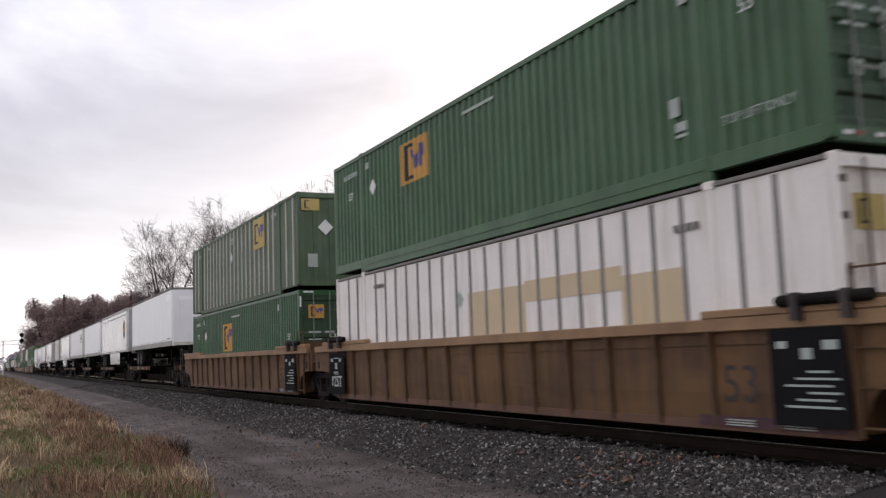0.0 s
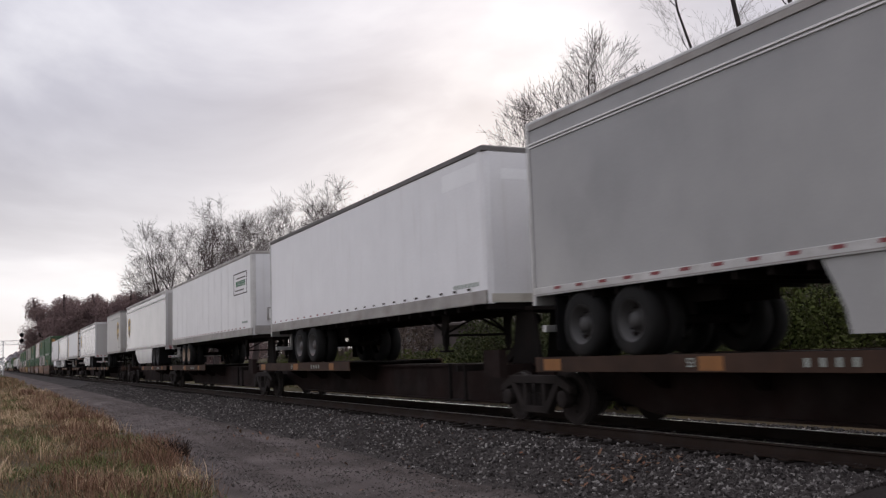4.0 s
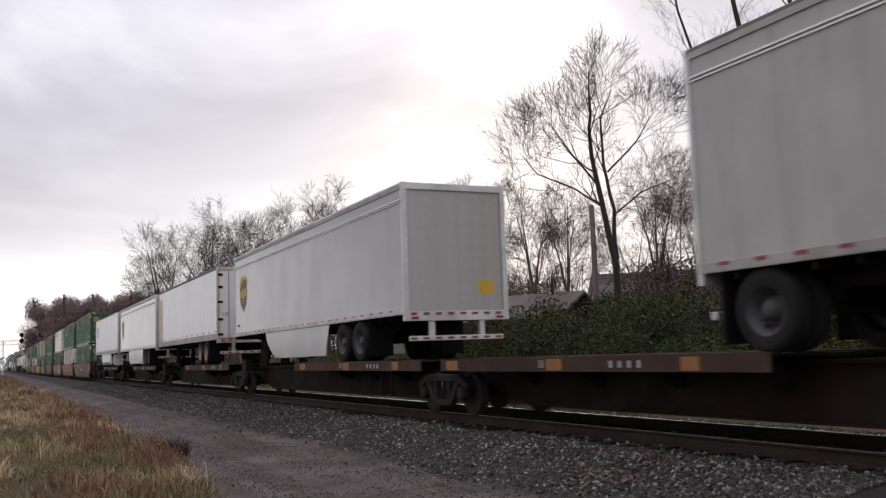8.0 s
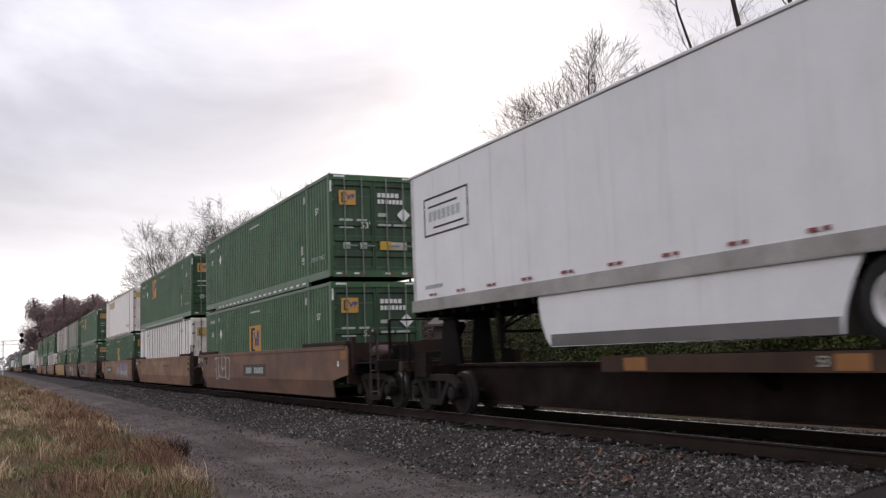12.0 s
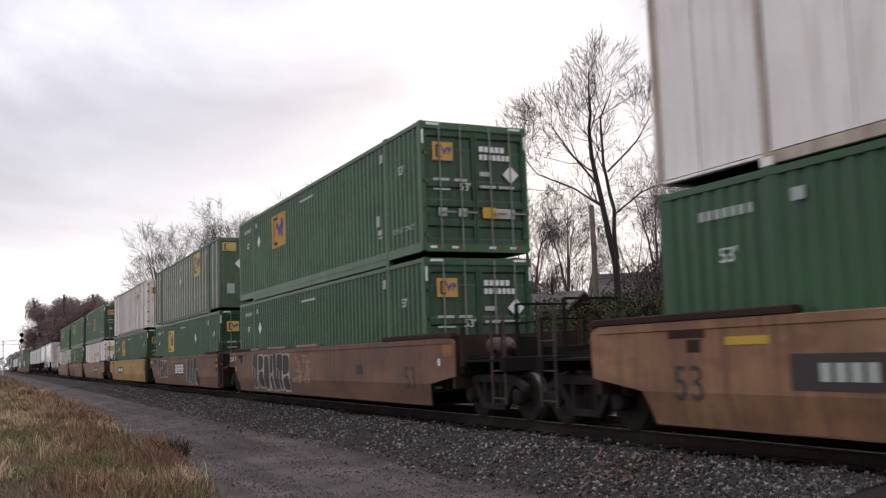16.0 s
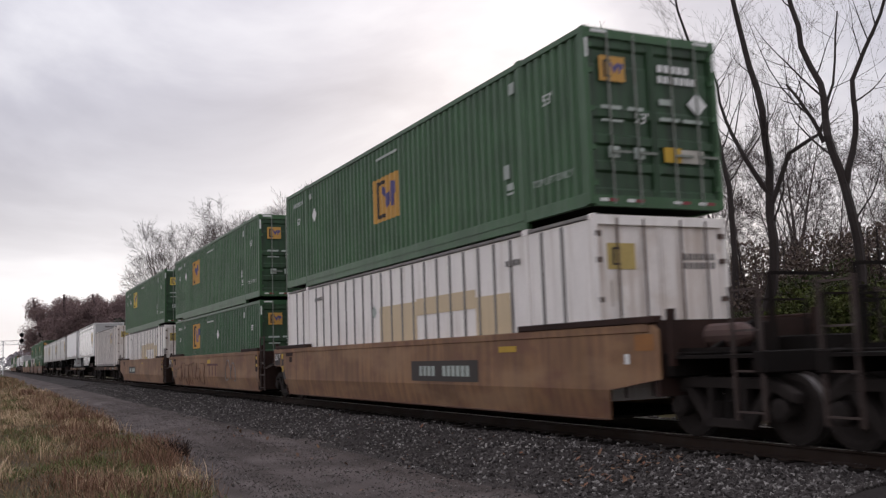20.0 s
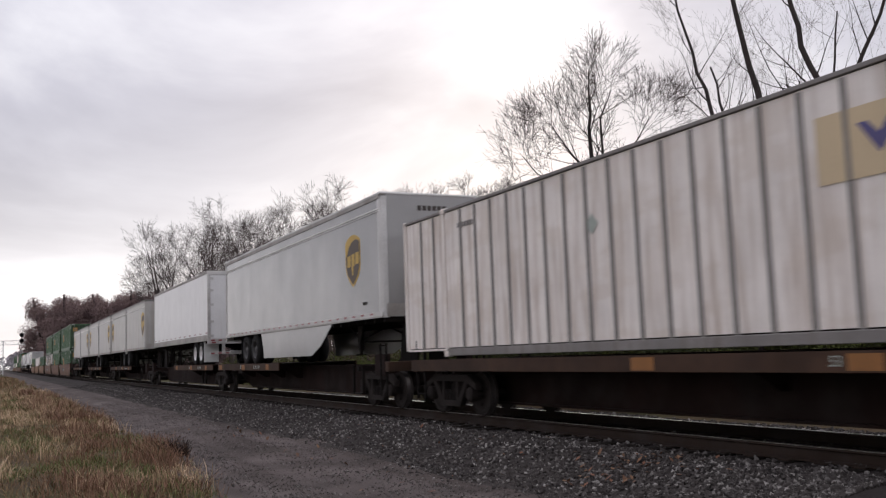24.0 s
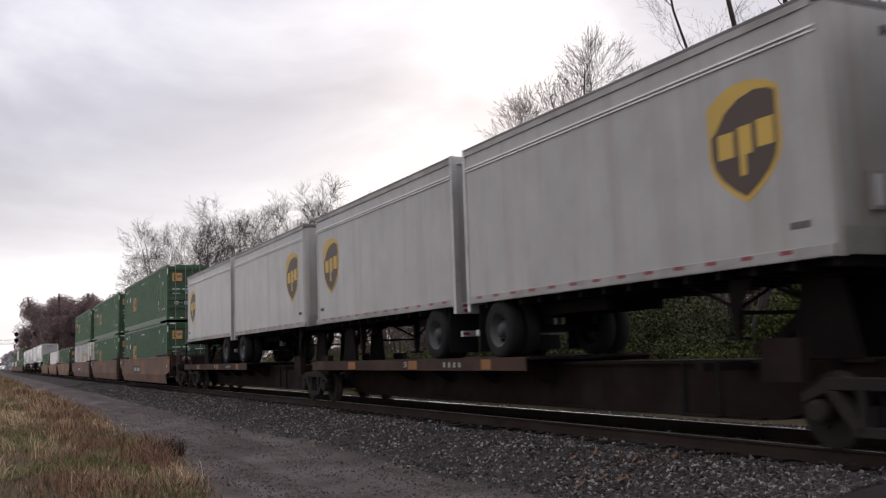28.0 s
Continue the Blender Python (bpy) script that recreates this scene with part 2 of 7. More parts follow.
maroon_mat = mat("rusty_maroon_steel", (0.034, 0.018, 0.014), 0.85, spec=0.2, var=0.35, dirt_or_sheen=(0.02, 0.013, 0.011), dirt_or_sheen_amt=0.6, bump=0.1)
band_mat = mat("road_grime_band", (0.125, 0.06, 0.036), 0.85, var=0.25, dirt_or_sheen=(0.07, 0.05, 0.04), dirt_or_sheen_amt=0.5, streak=True)
steel_mat = mat("grimy_dark_steel", (0.013, 0.0105, 0.0095), 0.92, spec=0.12, var=0.3, dirt_or_sheen=(0.022, 0.012, 0.009), dirt_or_sheen_amt=0.35, bump=0.15)
spine_mat = mat("rusty_spine_paint", (0.017, 0.0095, 0.008), 0.9, spec=0.12, var=0.35, dirt_or_sheen=(0.03, 0.024, 0.022), dirt_or_sheen_amt=0.6, bump=0.12)
deckedge_mat = mat("worn_deck_edge", (0.056, 0.031, 0.02), 0.85, spec=0.25, var=0.35, dirt_or_sheen=(0.022, 0.015, 0.012), dirt_or_sheen_amt=0.6, bump=0.1)
castiron_mat = mat("cast_iron_dust", (0.026, 0.021, 0.019), 0.9, spec=0.15, var=0.25, bump=0.2)
ladder_mat = mat("worn_ladder_steel", (0.05, 0.032, 0.026), 0.8, var=0.3, dirt_or_sheen=(0.2, 0.18, 0.17), dirt_or_sheen_amt=0.4)
tread_mat = mat("wheel_tread_steel", (0.10, 0.09, 0.085), 0.5, 0.6, var=0.15)

GREEN = (0.031, 0.092, 0.031)
green_mat = mat("green_container_paint", GREEN, 0.46, var=0.22, dirt_or_sheen=(0.075, 0.125, 0.075), dirt_or_sheen_amt=0.45, streak=True, bump=0.03, per_object=0.0)
green_door_mat = mat("grimy_green_door_paint", (0.024, 0.066, 0.026), 0.55, var=0.2, dirt_or_sheen=(0.014, 0.018, 0.012), dirt_or_sheen_amt=0.75, streak=True, bump=0.03)
rod_pale_mat = mat("galvanised_lock_rod", (0.20, 0.215, 0.185), 0.6, 0.1, var=0.2, dirt_or_sheen=RUST, dirt_or_sheen_amt=0.35)
green_dk_mat = mat("deep_green_container_paint", (0.017, 0.074, 0.023), 0.45, var=0.2, dirt_or_sheen=(0.045, 0.07, 0.045), dirt_or_sheen_amt=0.42, streak=True, bump=0.03)
green_dull_mat = mat("weathered_green_paint", (0.068, 0.108, 0.056), 0.65, var=0.2, dirt_or_sheen=(0.14, 0.145, 0.125), dirt_or_sheen_amt=0.45, streak=True, bump=0.03)
palepost_mat = mat("chalky_posts", (0.48, 0.46, 0.40), 0.75, var=0.2, dirt_or_sheen=(0.10, 0.12, 0.09), dirt_or_sheen_amt=0.4, streak=True)
whitebox_mat = mat("white_container_paint", (0.79, 0.745, 0.705), 0.45, var=0.06, dirt_or_sheen=(0.40, 0.33, 0.26), dirt_or_sheen_amt=0.35, streak=True, bump=0.03)
whiteold_mat = mat("dirty_white_container_paint", (0.76, 0.705, 0.66), 0.5, var=0.1, dirt_or_sheen=(0.32, 0.22, 0.15), dirt_or_sheen_amt=0.6, blotch=((0.56, 0.47, 0.39), (0.70, 0.63, 0.57), 0.35), streak=True, bump=0.03)
tanbox_mat = mat("tan_touch_up_paint", (0.56, 0.44, 0.28), 0.6, var=0.06, dirt_or_sheen=(0.40, 0.31, 0.2), dirt_or_sheen_amt=0.3, streak=True)
greypost_mat = mat("grey_panel_posts", (0.20, 0.185, 0.175), 0.7, var=0.15, dirt_or_sheen=(0.1, 0.07, 0.05), dirt_or_sheen_amt=0.4, streak=True)
rustpost_mat = mat("rust_stained_posts", (0.46, 0.39, 0.32), 0.7, var=0.2, dirt_or_sheen=RUST, dirt_or_sheen_amt=0.6, streak=True)
# the second, paler colour paints cloudy sky reflections onto the grey skin
trailer_grey_mat = mat("grey_trailer_skin", (0.285, 0.282, 0.28), 0.21, 0.0, var=0.1, scale=0.5, dirt_or_sheen=(0.41, 0.40, 0.385), dirt_or_sheen_amt=0.6, dscale=0.4, bump=0.0, spec=0.65, wave=0.025)
trailer_lgrey_mat = mat("pale_grey_trailer_skin", (0.36, 0.347, 0.328), 0.36, var=0.1, dirt_or_sheen=(0.27, 0.235, 0.195), dirt_or_sheen_amt=0.5, streak=True, dscale=0.8, bump=0.0, spec=0.45, wave=0.025)
trailer_white_mat = mat("white_trailer_skin", (0.67, 0.665, 0.665), 0.34, var=0.05, dirt_or_sheen=(0.52, 0.50, 0.48), dirt_or_sheen_amt=0.2, wave=0.03, streak=True, bump=0.0, spec=0.7)
trailer_clean_mat = mat("clean_white_trailer_skin", (0.80, 0.795, 0.80), 0.38, var=0.03, dirt_or_sheen=(0.66, 0.64, 0.62), dirt_or_sheen_amt=0.2, wave=0.02, streak=True, bump=0.0, spec=0.6)
alu_mat = mat("dull_aluminium", (0.52, 0.51, 0.50), 0.45, 0.6, var=0.15, dirt_or_sheen=(0.25, 0.22, 0.2), dirt_or_sheen_amt=0.4)
alu_dirty_mat = mat("dirty_aluminium", (0.34, 0.32, 0.30), 0.55, 0.4, var=0.2, dirt_or_sheen=(0.16, 0.13, 0.11), dirt_or_sheen_amt=0.5)
roofedge_mat = mat("dark_roof_edge", (0.13, 0.12, 0.115), 0.7, var=0.2)
rubber_mat = mat("tyre_rubber", (0.015, 0.0145, 0.014), 0.9, spec=0.2, var=0.2, dirt_or_sheen=(0.035, 0.031, 0.028), dirt_or_sheen_amt=0.3)
rim_white_mat = mat("white_wheel_rim", (0.6, 0.59, 0.58), 0.5, var=0.1, dirt_or_sheen=RUST, dirt_or_sheen_amt=0.3)
rim_rust_mat = mat("rusty_wheel_rim", (0.30, 0.22, 0.16), 0.7, var=0.25, dirt_or_sheen=RUST, dirt_or_sheen_amt=0.6)
rim_dark_mat = mat("dark_wheel_rim", (0.035, 0.033, 0.032), 0.6, var=0.2)
rim_grey_mat = mat("worn_grey_wheel_rim", (0.085, 0.08, 0.077), 0.6, var=0.25, dirt_or_sheen=RUST, dirt_or_sheen_amt=0.3)
red_mat = mat("red_reflector", (0.2, 0.02, 0.024), 0.35, var=0.05, bump=0)
white_mark_mat = mat("white_marking", (0.66, 0.66, 0.64), 0.6, var=0.06, bump=0)
grey_mark_mat = mat("faded_marking", (0.36, 0.40, 0.36), 0.7, var=0.1, bump=0)
dark_mark_mat = mat("dark_marking", (0.034, 0.026, 0.022), 0.7, var=0.1, bump=0)
logo_brown_mat = mat("brown_emblem", (0.055, 0.032, 0.018), 0.5, var=0.08, bump=0)
logo_gold_mat = mat("gold_emblem", (0.52, 0.33, 0.05), 0.5, var=0.08, bump=0)
logo_orange_mat = mat("orange_emblem", (0.52, 0.28, 0.055), 0.6, var=0.08, dirt_or_sheen=(0.35, 0.2, 0.07), dirt_or_sheen_amt=0.3, streak=True, bump=0)
logo_yellow_mat = mat("yellow_emblem", (0.60, 0.44, 0.07), 0.6, var=0.06, bump=0)
logo_faded_mat = mat("faded_emblem", (0.48, 0.36, 0.12), 0.7, var=0.12, bump=0)
logo_blue_mat = mat("blue_emblem", (0.085, 0.075, 0.20), 0.6, var=0.1, bump=0)
graf_white_mat = mat("white_spray_paint", (0.36, 0.34, 0.29), 0.85, var=0.3, scale=3.0, dirt_or_sheen=(0.16, 0.10, 0.07), dirt_or_sheen_amt=0.6, streak=True, bump=0)
graf_cream_mat = mat("cream_spray_paint", (0.42, 0.38, 0.33), 0.8, var=0.15, bump=0)
graf_haze_mat = mat("thin_spray_haze", (0.26, 0.165, 0.12), 0.85, var=0.2, scale=3.0, bump=0)
graf_violet_mat = mat("violet_spray_paint", (0.20, 0.145, 0.215), 0.8, var=0.12, bump=0)
graf_black_mat = mat("black_spray_paint", (0.014, 0.0145, 0.015), 0.8, var=0.12, bump=0)
graf_grey_mat = mat("dark_grey_spray_paint", (0.045, 0.038, 0.033), 0.85, var=0.2, bump=0)
graf_red_mat = mat("red_brown_stencil", (0.10, 0.038, 0.034), 0.8, var=0.15, bump=0)
green_text_mat = mat("green_lettering", (0.03, 0.14, 0.06), 0.6, var=0.1, bump=0)
greyplate_mat = mat("grimy_grey_plate", (0.045, 0.036, 0.034), 0.8, var=0.25, dirt_or_sheen=RUST, dirt_or_sheen_amt=0.4)
dustpipe_mat = mat("dusty_pipe_paint", (0.065, 0.036, 0.03), 0.8, var=0.25, dirt_or_sheen=RUST, dirt_or_sheen_amt=0.5)
paleboard_mat = mat("worn_board_paint", (0.25, 0.16, 0.125), 0.75, var=0.2, dirt_or_sheen=RUST, dirt_or_sheen_amt=0.4, streak=True)
cream_mat = mat("cream_bumper_paint", (0.55, 0.52, 0.45), 0.6, var=0.1, dirt_or_sheen=RUST, dirt_or_sheen_amt=0.35)
freshwhite_mat = mat("fresh_white_paint", (0.88, 0.88, 0.88), 0.4, var=0.02, bump=0)
brighttrim_mat = mat("bright_aluminium_trim", (0.72, 0.71, 0.69), 0.4, 0.2, var=0.08, bump=0)
cardwhite_mat = mat("soiled_white_sticker", (0.42, 0.40, 0.35), 0.7, var=0.15, bump=0)
rodrust_mat = mat("rust_brown_lock_rod", (0.085, 0.055, 0.042), 0.75, var=0.25, dirt_or_sheen=RUST, dirt_or_sheen_amt=0.4)
purple_mat = mat("dull_purple_paint", (0.06, 0.026, 0.034), 0.8, var=0.3, dirt_or_sheen=RUST, dirt_or_sheen_amt=0.4, bump=0)
oilgold_mat = mat("yellow_patch_paint", (0.5, 0.31, 0.03), 0.7, var=0.12, bump=0)
orange_patch_mat = mat("orange_patch_paint", (0.26, 0.11, 0.03), 0.75, var=0.2, dirt_or_sheen=RUST, dirt_or_sheen_amt=0.3, bump=0)


# ---- mesh helpers ----
def box(bm, x0, x1, y0, y1, z0, z1):
    v = [bm.verts.new((x, y, z)) for x in (x0, x1) for y in (y0, y1) for z in (z0, z1)]
    for f in ((0, 1, 3, 2), (4, 6, 7, 5), (0, 4, 5, 1), (2, 3, 7, 6), (0, 2, 6, 4), (1, 5, 7, 3)):
        bm.faces.new([v[i] for i in f])


def prism(bm, pts, axis, a, b):
    """A polygon pushed along an axis: pts are (y, z) for x, (x, z) for y, (x, y) for z."""
    def at(p, h):
        return {"x": (h, p[0], p[1]), "y": (p[0], h, p[1]), "z": (p[0], p[1], h)}[axis]
    lo = [bm.verts.new(at(p, a)) for p in pts]
    hi = [bm.verts.new(at(p, b)) for p in pts]
    n = len(pts)
    bm.faces.new(lo)
    bm.faces.new(hi[::-1])
    for i in range(n):
        bm.faces.new((lo[i], hi[i], hi[(i + 1) % n], lo[(i + 1) % n]))


def ring(bm, c, axis, rows, n=20, caps=True):
    """A turned solid: rows of (radius, offset along the axis)."""
    loops = []
    for r, h in rows:
        lp = []
        for i in range(n):
            a = 2 * math.pi * i / n
            p, q = r * math.cos(a), r * math.sin(a)
            off = {"x": (h, p, q), "y": (p, h, q), "z": (p, q, h)}[axis]
            lp.append(bm.verts.new((c[0] + off[0], c[1] + off[1], c[2] + off[2])))
        loops.append(lp)
    for a, b in zip(loops, loops[1:]):
        for i in range(n):
            bm.faces.new((a[i], a[(i + 1) % n], b[(i + 1) % n], b[i]))
    if caps:
        bm.faces.new(loops[0])
        bm.faces.new(loops[-1])


def bar(bm, p, q, w):
    """A square bar from p to q."""
    p, q = Vector(p), Vector(q)
    d = (q - p).normalized()
    s = d.cross(Vector((0, 0, 1)))
    if s.length < 0.01:
        s = Vector((1, 0, 0))
    s.normalize()
    u = d.cross(s) * w / 2
    s = s * w / 2
    v = [bm.verts.new(o + a * s + b * u) for o in (p, q) for a, b in ((-1, -1), (1, -1), (1, 1), (-1, 1))]
    for f in ((0, 1, 2, 3), (7, 6, 5, 4), (0, 4, 5, 1), (1, 5, 6, 2), (2, 6, 7, 3), (3, 7, 4, 0)):
        bm.faces.new([v[i] for i in f])


def finish(bm, name, material, bevel=0.0, smooth=False):
    bmesh.ops.recalc_face_normals(bm, faces=bm.faces)
    if bevel:
        bmesh.ops.bevel(bm, geom=list(bm.edges), offset=bevel, segments=1, affect="EDGES", clamp_overlap=True)
    if smooth:
        for f in bm.faces:
            f.smooth = True
    me = bpy.data.meshes.new(name)
    bm.to_mesh(me)
    bm.free()
    me.materials.append(material)
    return me


CACHE = {}
BARS = {"door_mark", "side_mark", "number_marking", "reporting_marking", "notice_text", "sign_marking", "sign_swoosh", "emblem_stripe", "bar_tape", "sill_tape", "nut_ring", "graffiti", "graffiti_outline", "panel_seam", "air_hose"}


def piece(name, key, build, material, parent, at=(0, 0, 0), label="", bevel=0.0, smooth=False, turn=0.0):
    """One mesh object under a thing or part; alike pieces share their mesh. build(bm) fills the mesh."""
    k = (key, material.name)
    if k not in CACHE:
        bm = bmesh.new()
        build(bm)
        CACHE[k] = finish(bm, name, material, bevel, smooth)
    o = new(name, CACHE[k])
    o.parent = parent
    o.location = at
    if turn:
        o.rotation_euler = (0, 0, radians(turn))
    if name in BARS:
        o["kind"] = "stuff"
    if label:
        o["label"] = label
    return o


def boxes(*bs):
    def build(bm):
        for b in bs:
            box(bm, *b)
    return build


def mesh_of(name, verts, faces, material):
    me = bpy.data.meshes.new(name)
    me.from_pydata([tuple(v) for v in verts], [], [tuple(f) for f in faces])
    me.materials.append(material)
    return me


def text_mesh(body, size, material):
    """Letters of the built-in font, upright in the plane of y and z, read from the -x side."""
    k = ("text", body, size, material.name)
    if k not in CACHE:
        cu = bpy.data.curves.new("lettering", "FONT")
        cu.body, cu.size, cu.extrude, cu.align_x, cu.align_y = body, size, 0.002, "CENTER", "CENTER"
        cu.resolution_u = 3
        o = bpy.data.objects.new("lettering", cu)
        scene.collection.objects.link(o)
        me = bpy.data.meshes.new_from_object(o.evaluated_get(bpy.context.evaluated_depsgraph_get()))
        bpy.data.objects.remove(o)
        me.transform(Matrix(((0, 0, -1, 0), (-1, 0, 0, 0), (0, 1, 0, 0), (0, 0, 0, 1))))
        me.materials.clear()
        me.materials.append(material)
        CACHE[k] = me
    return CACHE[k]


def lettering(body, size, material, parent, at, end=False):
    o = new("lettering", text_mesh(body, size, material))
    o.parent, o.location = parent, at
    if len(body) > 3:
        o["kind"] = "stuff"
    if end:
        o.rotation_euler = (0, 0, radians(90))
    return o


def thing(name, label, category, group=""):
    return tagged(new(name), label, category, group)


# ---- ground, road, track ----
def smooth01(v):
    v = min(1.0, max(0.0, v))
    return v * v * (3 - 2 * v)


def ground_z(x, y):
    """Height of the ground sheet: grass verge, road, ballast shoulder, ditch and the rise behind the track."""
    z = 0.0
    z += 0.235 * smooth01((x - 6.1) / 1.55) * (1 - smooth01((x - 11.6) / 2.4))
    z += 2.6 * smooth01((x - 14) / 26) * (1 - smooth01((y - 90) / 160)) * (1 - smooth01((-y - 60) / 60))
    z -= 0.05 * math.exp(-((x - 4.0) / 0.35) ** 2) + 0.04 * math.exp(-((x - 5.5) / 0.35) ** 2)
    if x < 3.4:
        z += 0.08 * smooth01((3.4 - x) / 1.5)
    if abs(x) < 80 and abs(y) < 150:
        z += 0.035 * noise.noise((x * 0.8, y * 0.5, 0.3)) + 0.02 * noise.noise((x * 2.2, y * 2.2, 4))
    return z


def grass_edge(y):
    return 2.95 + 0.5 * noise.noise((0.0, y * 0.11, 7.0)) + 0.25 * noise.noise((0.0, y * 0.5, 2.0)) - 0.55 * smooth01((16 - y) / 7)


xs = sorted(set([-3000, -800, -300, -120, -60, -30, -15, -8, -4] + [round(-3 + 0.3 * i, 2) for i in range(54)] + [14, 15.5, 17, 19, 22, 25, 29, 34, 40, 48, 60, 90, 160, 400, 1000, 3000]))
ys = sorted(set([-3000, -800, -300, -100, -40, -20, -8, 0, 4] + [round(6 + 0.6 * i, 2) for i in range(70)] + [50, 54, 60, 68, 78, 90, 110, 140, 180, 230, 300, 400, 600, 1000, 2000, 4000]))
gv = [(x, y, ground_z(x, y)) for x in xs for y in ys]
ny = len(ys)
gf = [(i * ny + j, (i + 1) * ny + j, (i + 1) * ny + j + 1, i * ny + j + 1) for i in range(len(xs) - 1) for j in range(ny - 1)]
ground_me = mesh_of("ground", gv, gf, soil_mat)
ground_me.materials.append(road_mat)
ground_me.materials.append(ballast_mat)
ground_me.materials.append(litbed_mat)
for poly in ground_me.polygons:
    c = poly.center
    if 5.75 + 0.25 * noise.noise((1.0, c.y * 0.4, 0)) < c.x < 12.6:
        poly.material_index = 2 if c.x < 11.2 else 3
    elif grass_edge(c.y) - 0.2 < c.x <= 6.5:
        poly.material_index = 1
    poly.use_smooth = True
ground = tagged(new("ground", ground_me), "dry grass verge, grey gravel track and ballast bed", "ground", kind="structure")

# ballast stones: a coarse layer where the track passes nearest
rng = np.random.default_rng(5)


def stones(name, n, xr, yr, size, seat, label, material=None):
    base = np.array([(1, 0, 0), (-1, 0, 0), (0, 1, 0), (0, -1, 0), (0, 0, 1), (0, 0, -1)], float)
    tri = np.array([(0, 2, 4), (2, 1, 4), (1, 3, 4), (3, 0, 4), (2, 0, 5), (1, 2, 5), (3, 1, 5), (0, 3, 5)])
    vs, fs = [], []
    for i in range(n):
        y = yr[0] + (yr[1] - yr[0]) * rng.random() ** 2.0
        x = xr[0] + (xr[1] - xr[0]) * rng.random()
        if name == "ballast_stones" and x < 6.5 and rng.random() < (6.5 - x) / 1.0 + 0.5 * noise.noise((x, y * 0.5, 3.0)):
            x = 6.4 + 1.7 * rng.random()
        r = size * (0.6 + 0.8 * rng.random())
        q = Euler(tuple(rng.random(3) * 6.28)).to_matrix()
        sc = r * (0.65 + 0.6 * rng.random(3))
        p = (base * sc + rng.normal(0, 0.12 * r, base.shape)) @ np.array(q)
        p += (x, y, seat(x, y) + r * 0.25)
        vs.append(p)
        fs.append(tri + 6 * i)
    me = mesh_of(name, np.concatenate(vs), np.concatenate(fs), material or stone_mat)
    return tagged(new(name, me), label, "ballast", kind="stuff")


stones("ballast_stones", 32000, (5.3, 8.15), (6.5, 85), 0.027, ground_z, "grey crushed ballast stones sloping down from the track")
stones("loose_gravel", 16000, (2.8, 6.4), (8, 44), 0.013, ground_z, "loose pale gravel scattered on the unpaved road", gravel_mat)
stones("track_ballast", 7000, (8.0, 13.4), (6.0, 40), 0.034, ground_z, "grey crushed stone between and beside the ties")

# rails and ties
track = tagged(new("railway_track"), "single railway track on timber ties in grey ballast", "railway track", kind="structure")


def rail_profile(bm, x, y0, y1):
    pts = [(-0.076, 0), (0.076, 0), (0.076, 0.012), (0.012, 0.03), (0.0085, 0.13), (0.034, 0.142), (0.036, 0.168), (-0.036, 0.168), (-0.034, 0.142), (-0.0085, 0.13), (-0.012, 0.03), (-0.076, 0.012)]
    prism(bm, [(x + p[0], RT - 0.17 + p[1]) for p in pts], "y", y0, y1)


for side in (-1, 1):
    rx = TX + side * 0.7535
    r = piece("rail", ("rail", side), lambda bm: rail_profile(bm, rx, -60, 900), rail_mat, track, label="rust-brown steel rail")
    piece("rail_head", ("railhead", side), boxes((rx - 0.03, rx + 0.03, -60, 900, RT - 0.003, RT + 0.002)), railhead_mat, r, label="polished running surface")

tie_box = boxes((TX - 1.3, TX + 1.3, -0.115, 0.115, RT - 0.37, RT - 0.172))
for i in range(112):
    piece("tie", "tie", tie_box, tie_mat, track, (0.05 * math.sin(i * 12.9898), 2 + i * 0.535, 0.0), bevel=0.012)


def far_ties(bm):
    for i in range(600):
        y = 62 + i * 0.535
        box(bm, TX - 1.3, TX + 1.3, y - 0.115, y + 0.115, RT - 0.37, RT - 0.172)


def plates(bm):
    for i in range(112):
        for s in (-1, 1):
            x = TX + s * 0.7535
            box(bm, x - 0.17, x + 0.17, 2 + i * 0.535 - 0.09, 2 + i * 0.535 + 0.09, RT - 0.182, RT - 0.158)


tagged(piece("far_tie", "far_ties", far_ties, tie_mat, track, label="timber ties running into the distance"), kind="stuff")
tagged(piece("tie_plate", "plates", plates, rail_mat, track, label="rusty tie plates"), kind="stuff")


# grass
def blades(name, n, place, h, w, material, label):
    """Bent blades, three quads tall; place() gives a spot or None."""
    vs, fs, k = [], [], 0
    while k < n:
        p = place()
        if p is None:
            continue
        x, y, z, tall = p
        a = rng.random() * 6.283
        lean = (0.15 + 0.75 * rng.random()) * tall * h
        hh = tall * h * (0.5 + 0.7 * rng.random())
        ww = w * (0.6 + 0.8 * rng.random()) * (1 + y / 40)
        dx, dy = math.cos(a), math.sin(a)
        b = 6 * k
        for t in (0.0, 0.55, 1.0):
            cx, cy, cz = x + dx * lean * t * t, y + dy * lean * t * t, z - 0.02 + hh * t * (1 - 0.25 * t)
            wt2 = ww * (1 - 0.8 * t) / 2
            vs += [(cx - dy * wt2, cy + dx * wt2, cz), (cx + dy * wt2, cy - dx * wt2, cz)]
        fs += [(b, b + 1, b + 3, b + 2), (b + 2, b + 3, b + 5, b + 4)]
        k += 1
    return tagged(new(name, mesh_of(name, vs, fs, material)), label, "grass", kind="stuff")


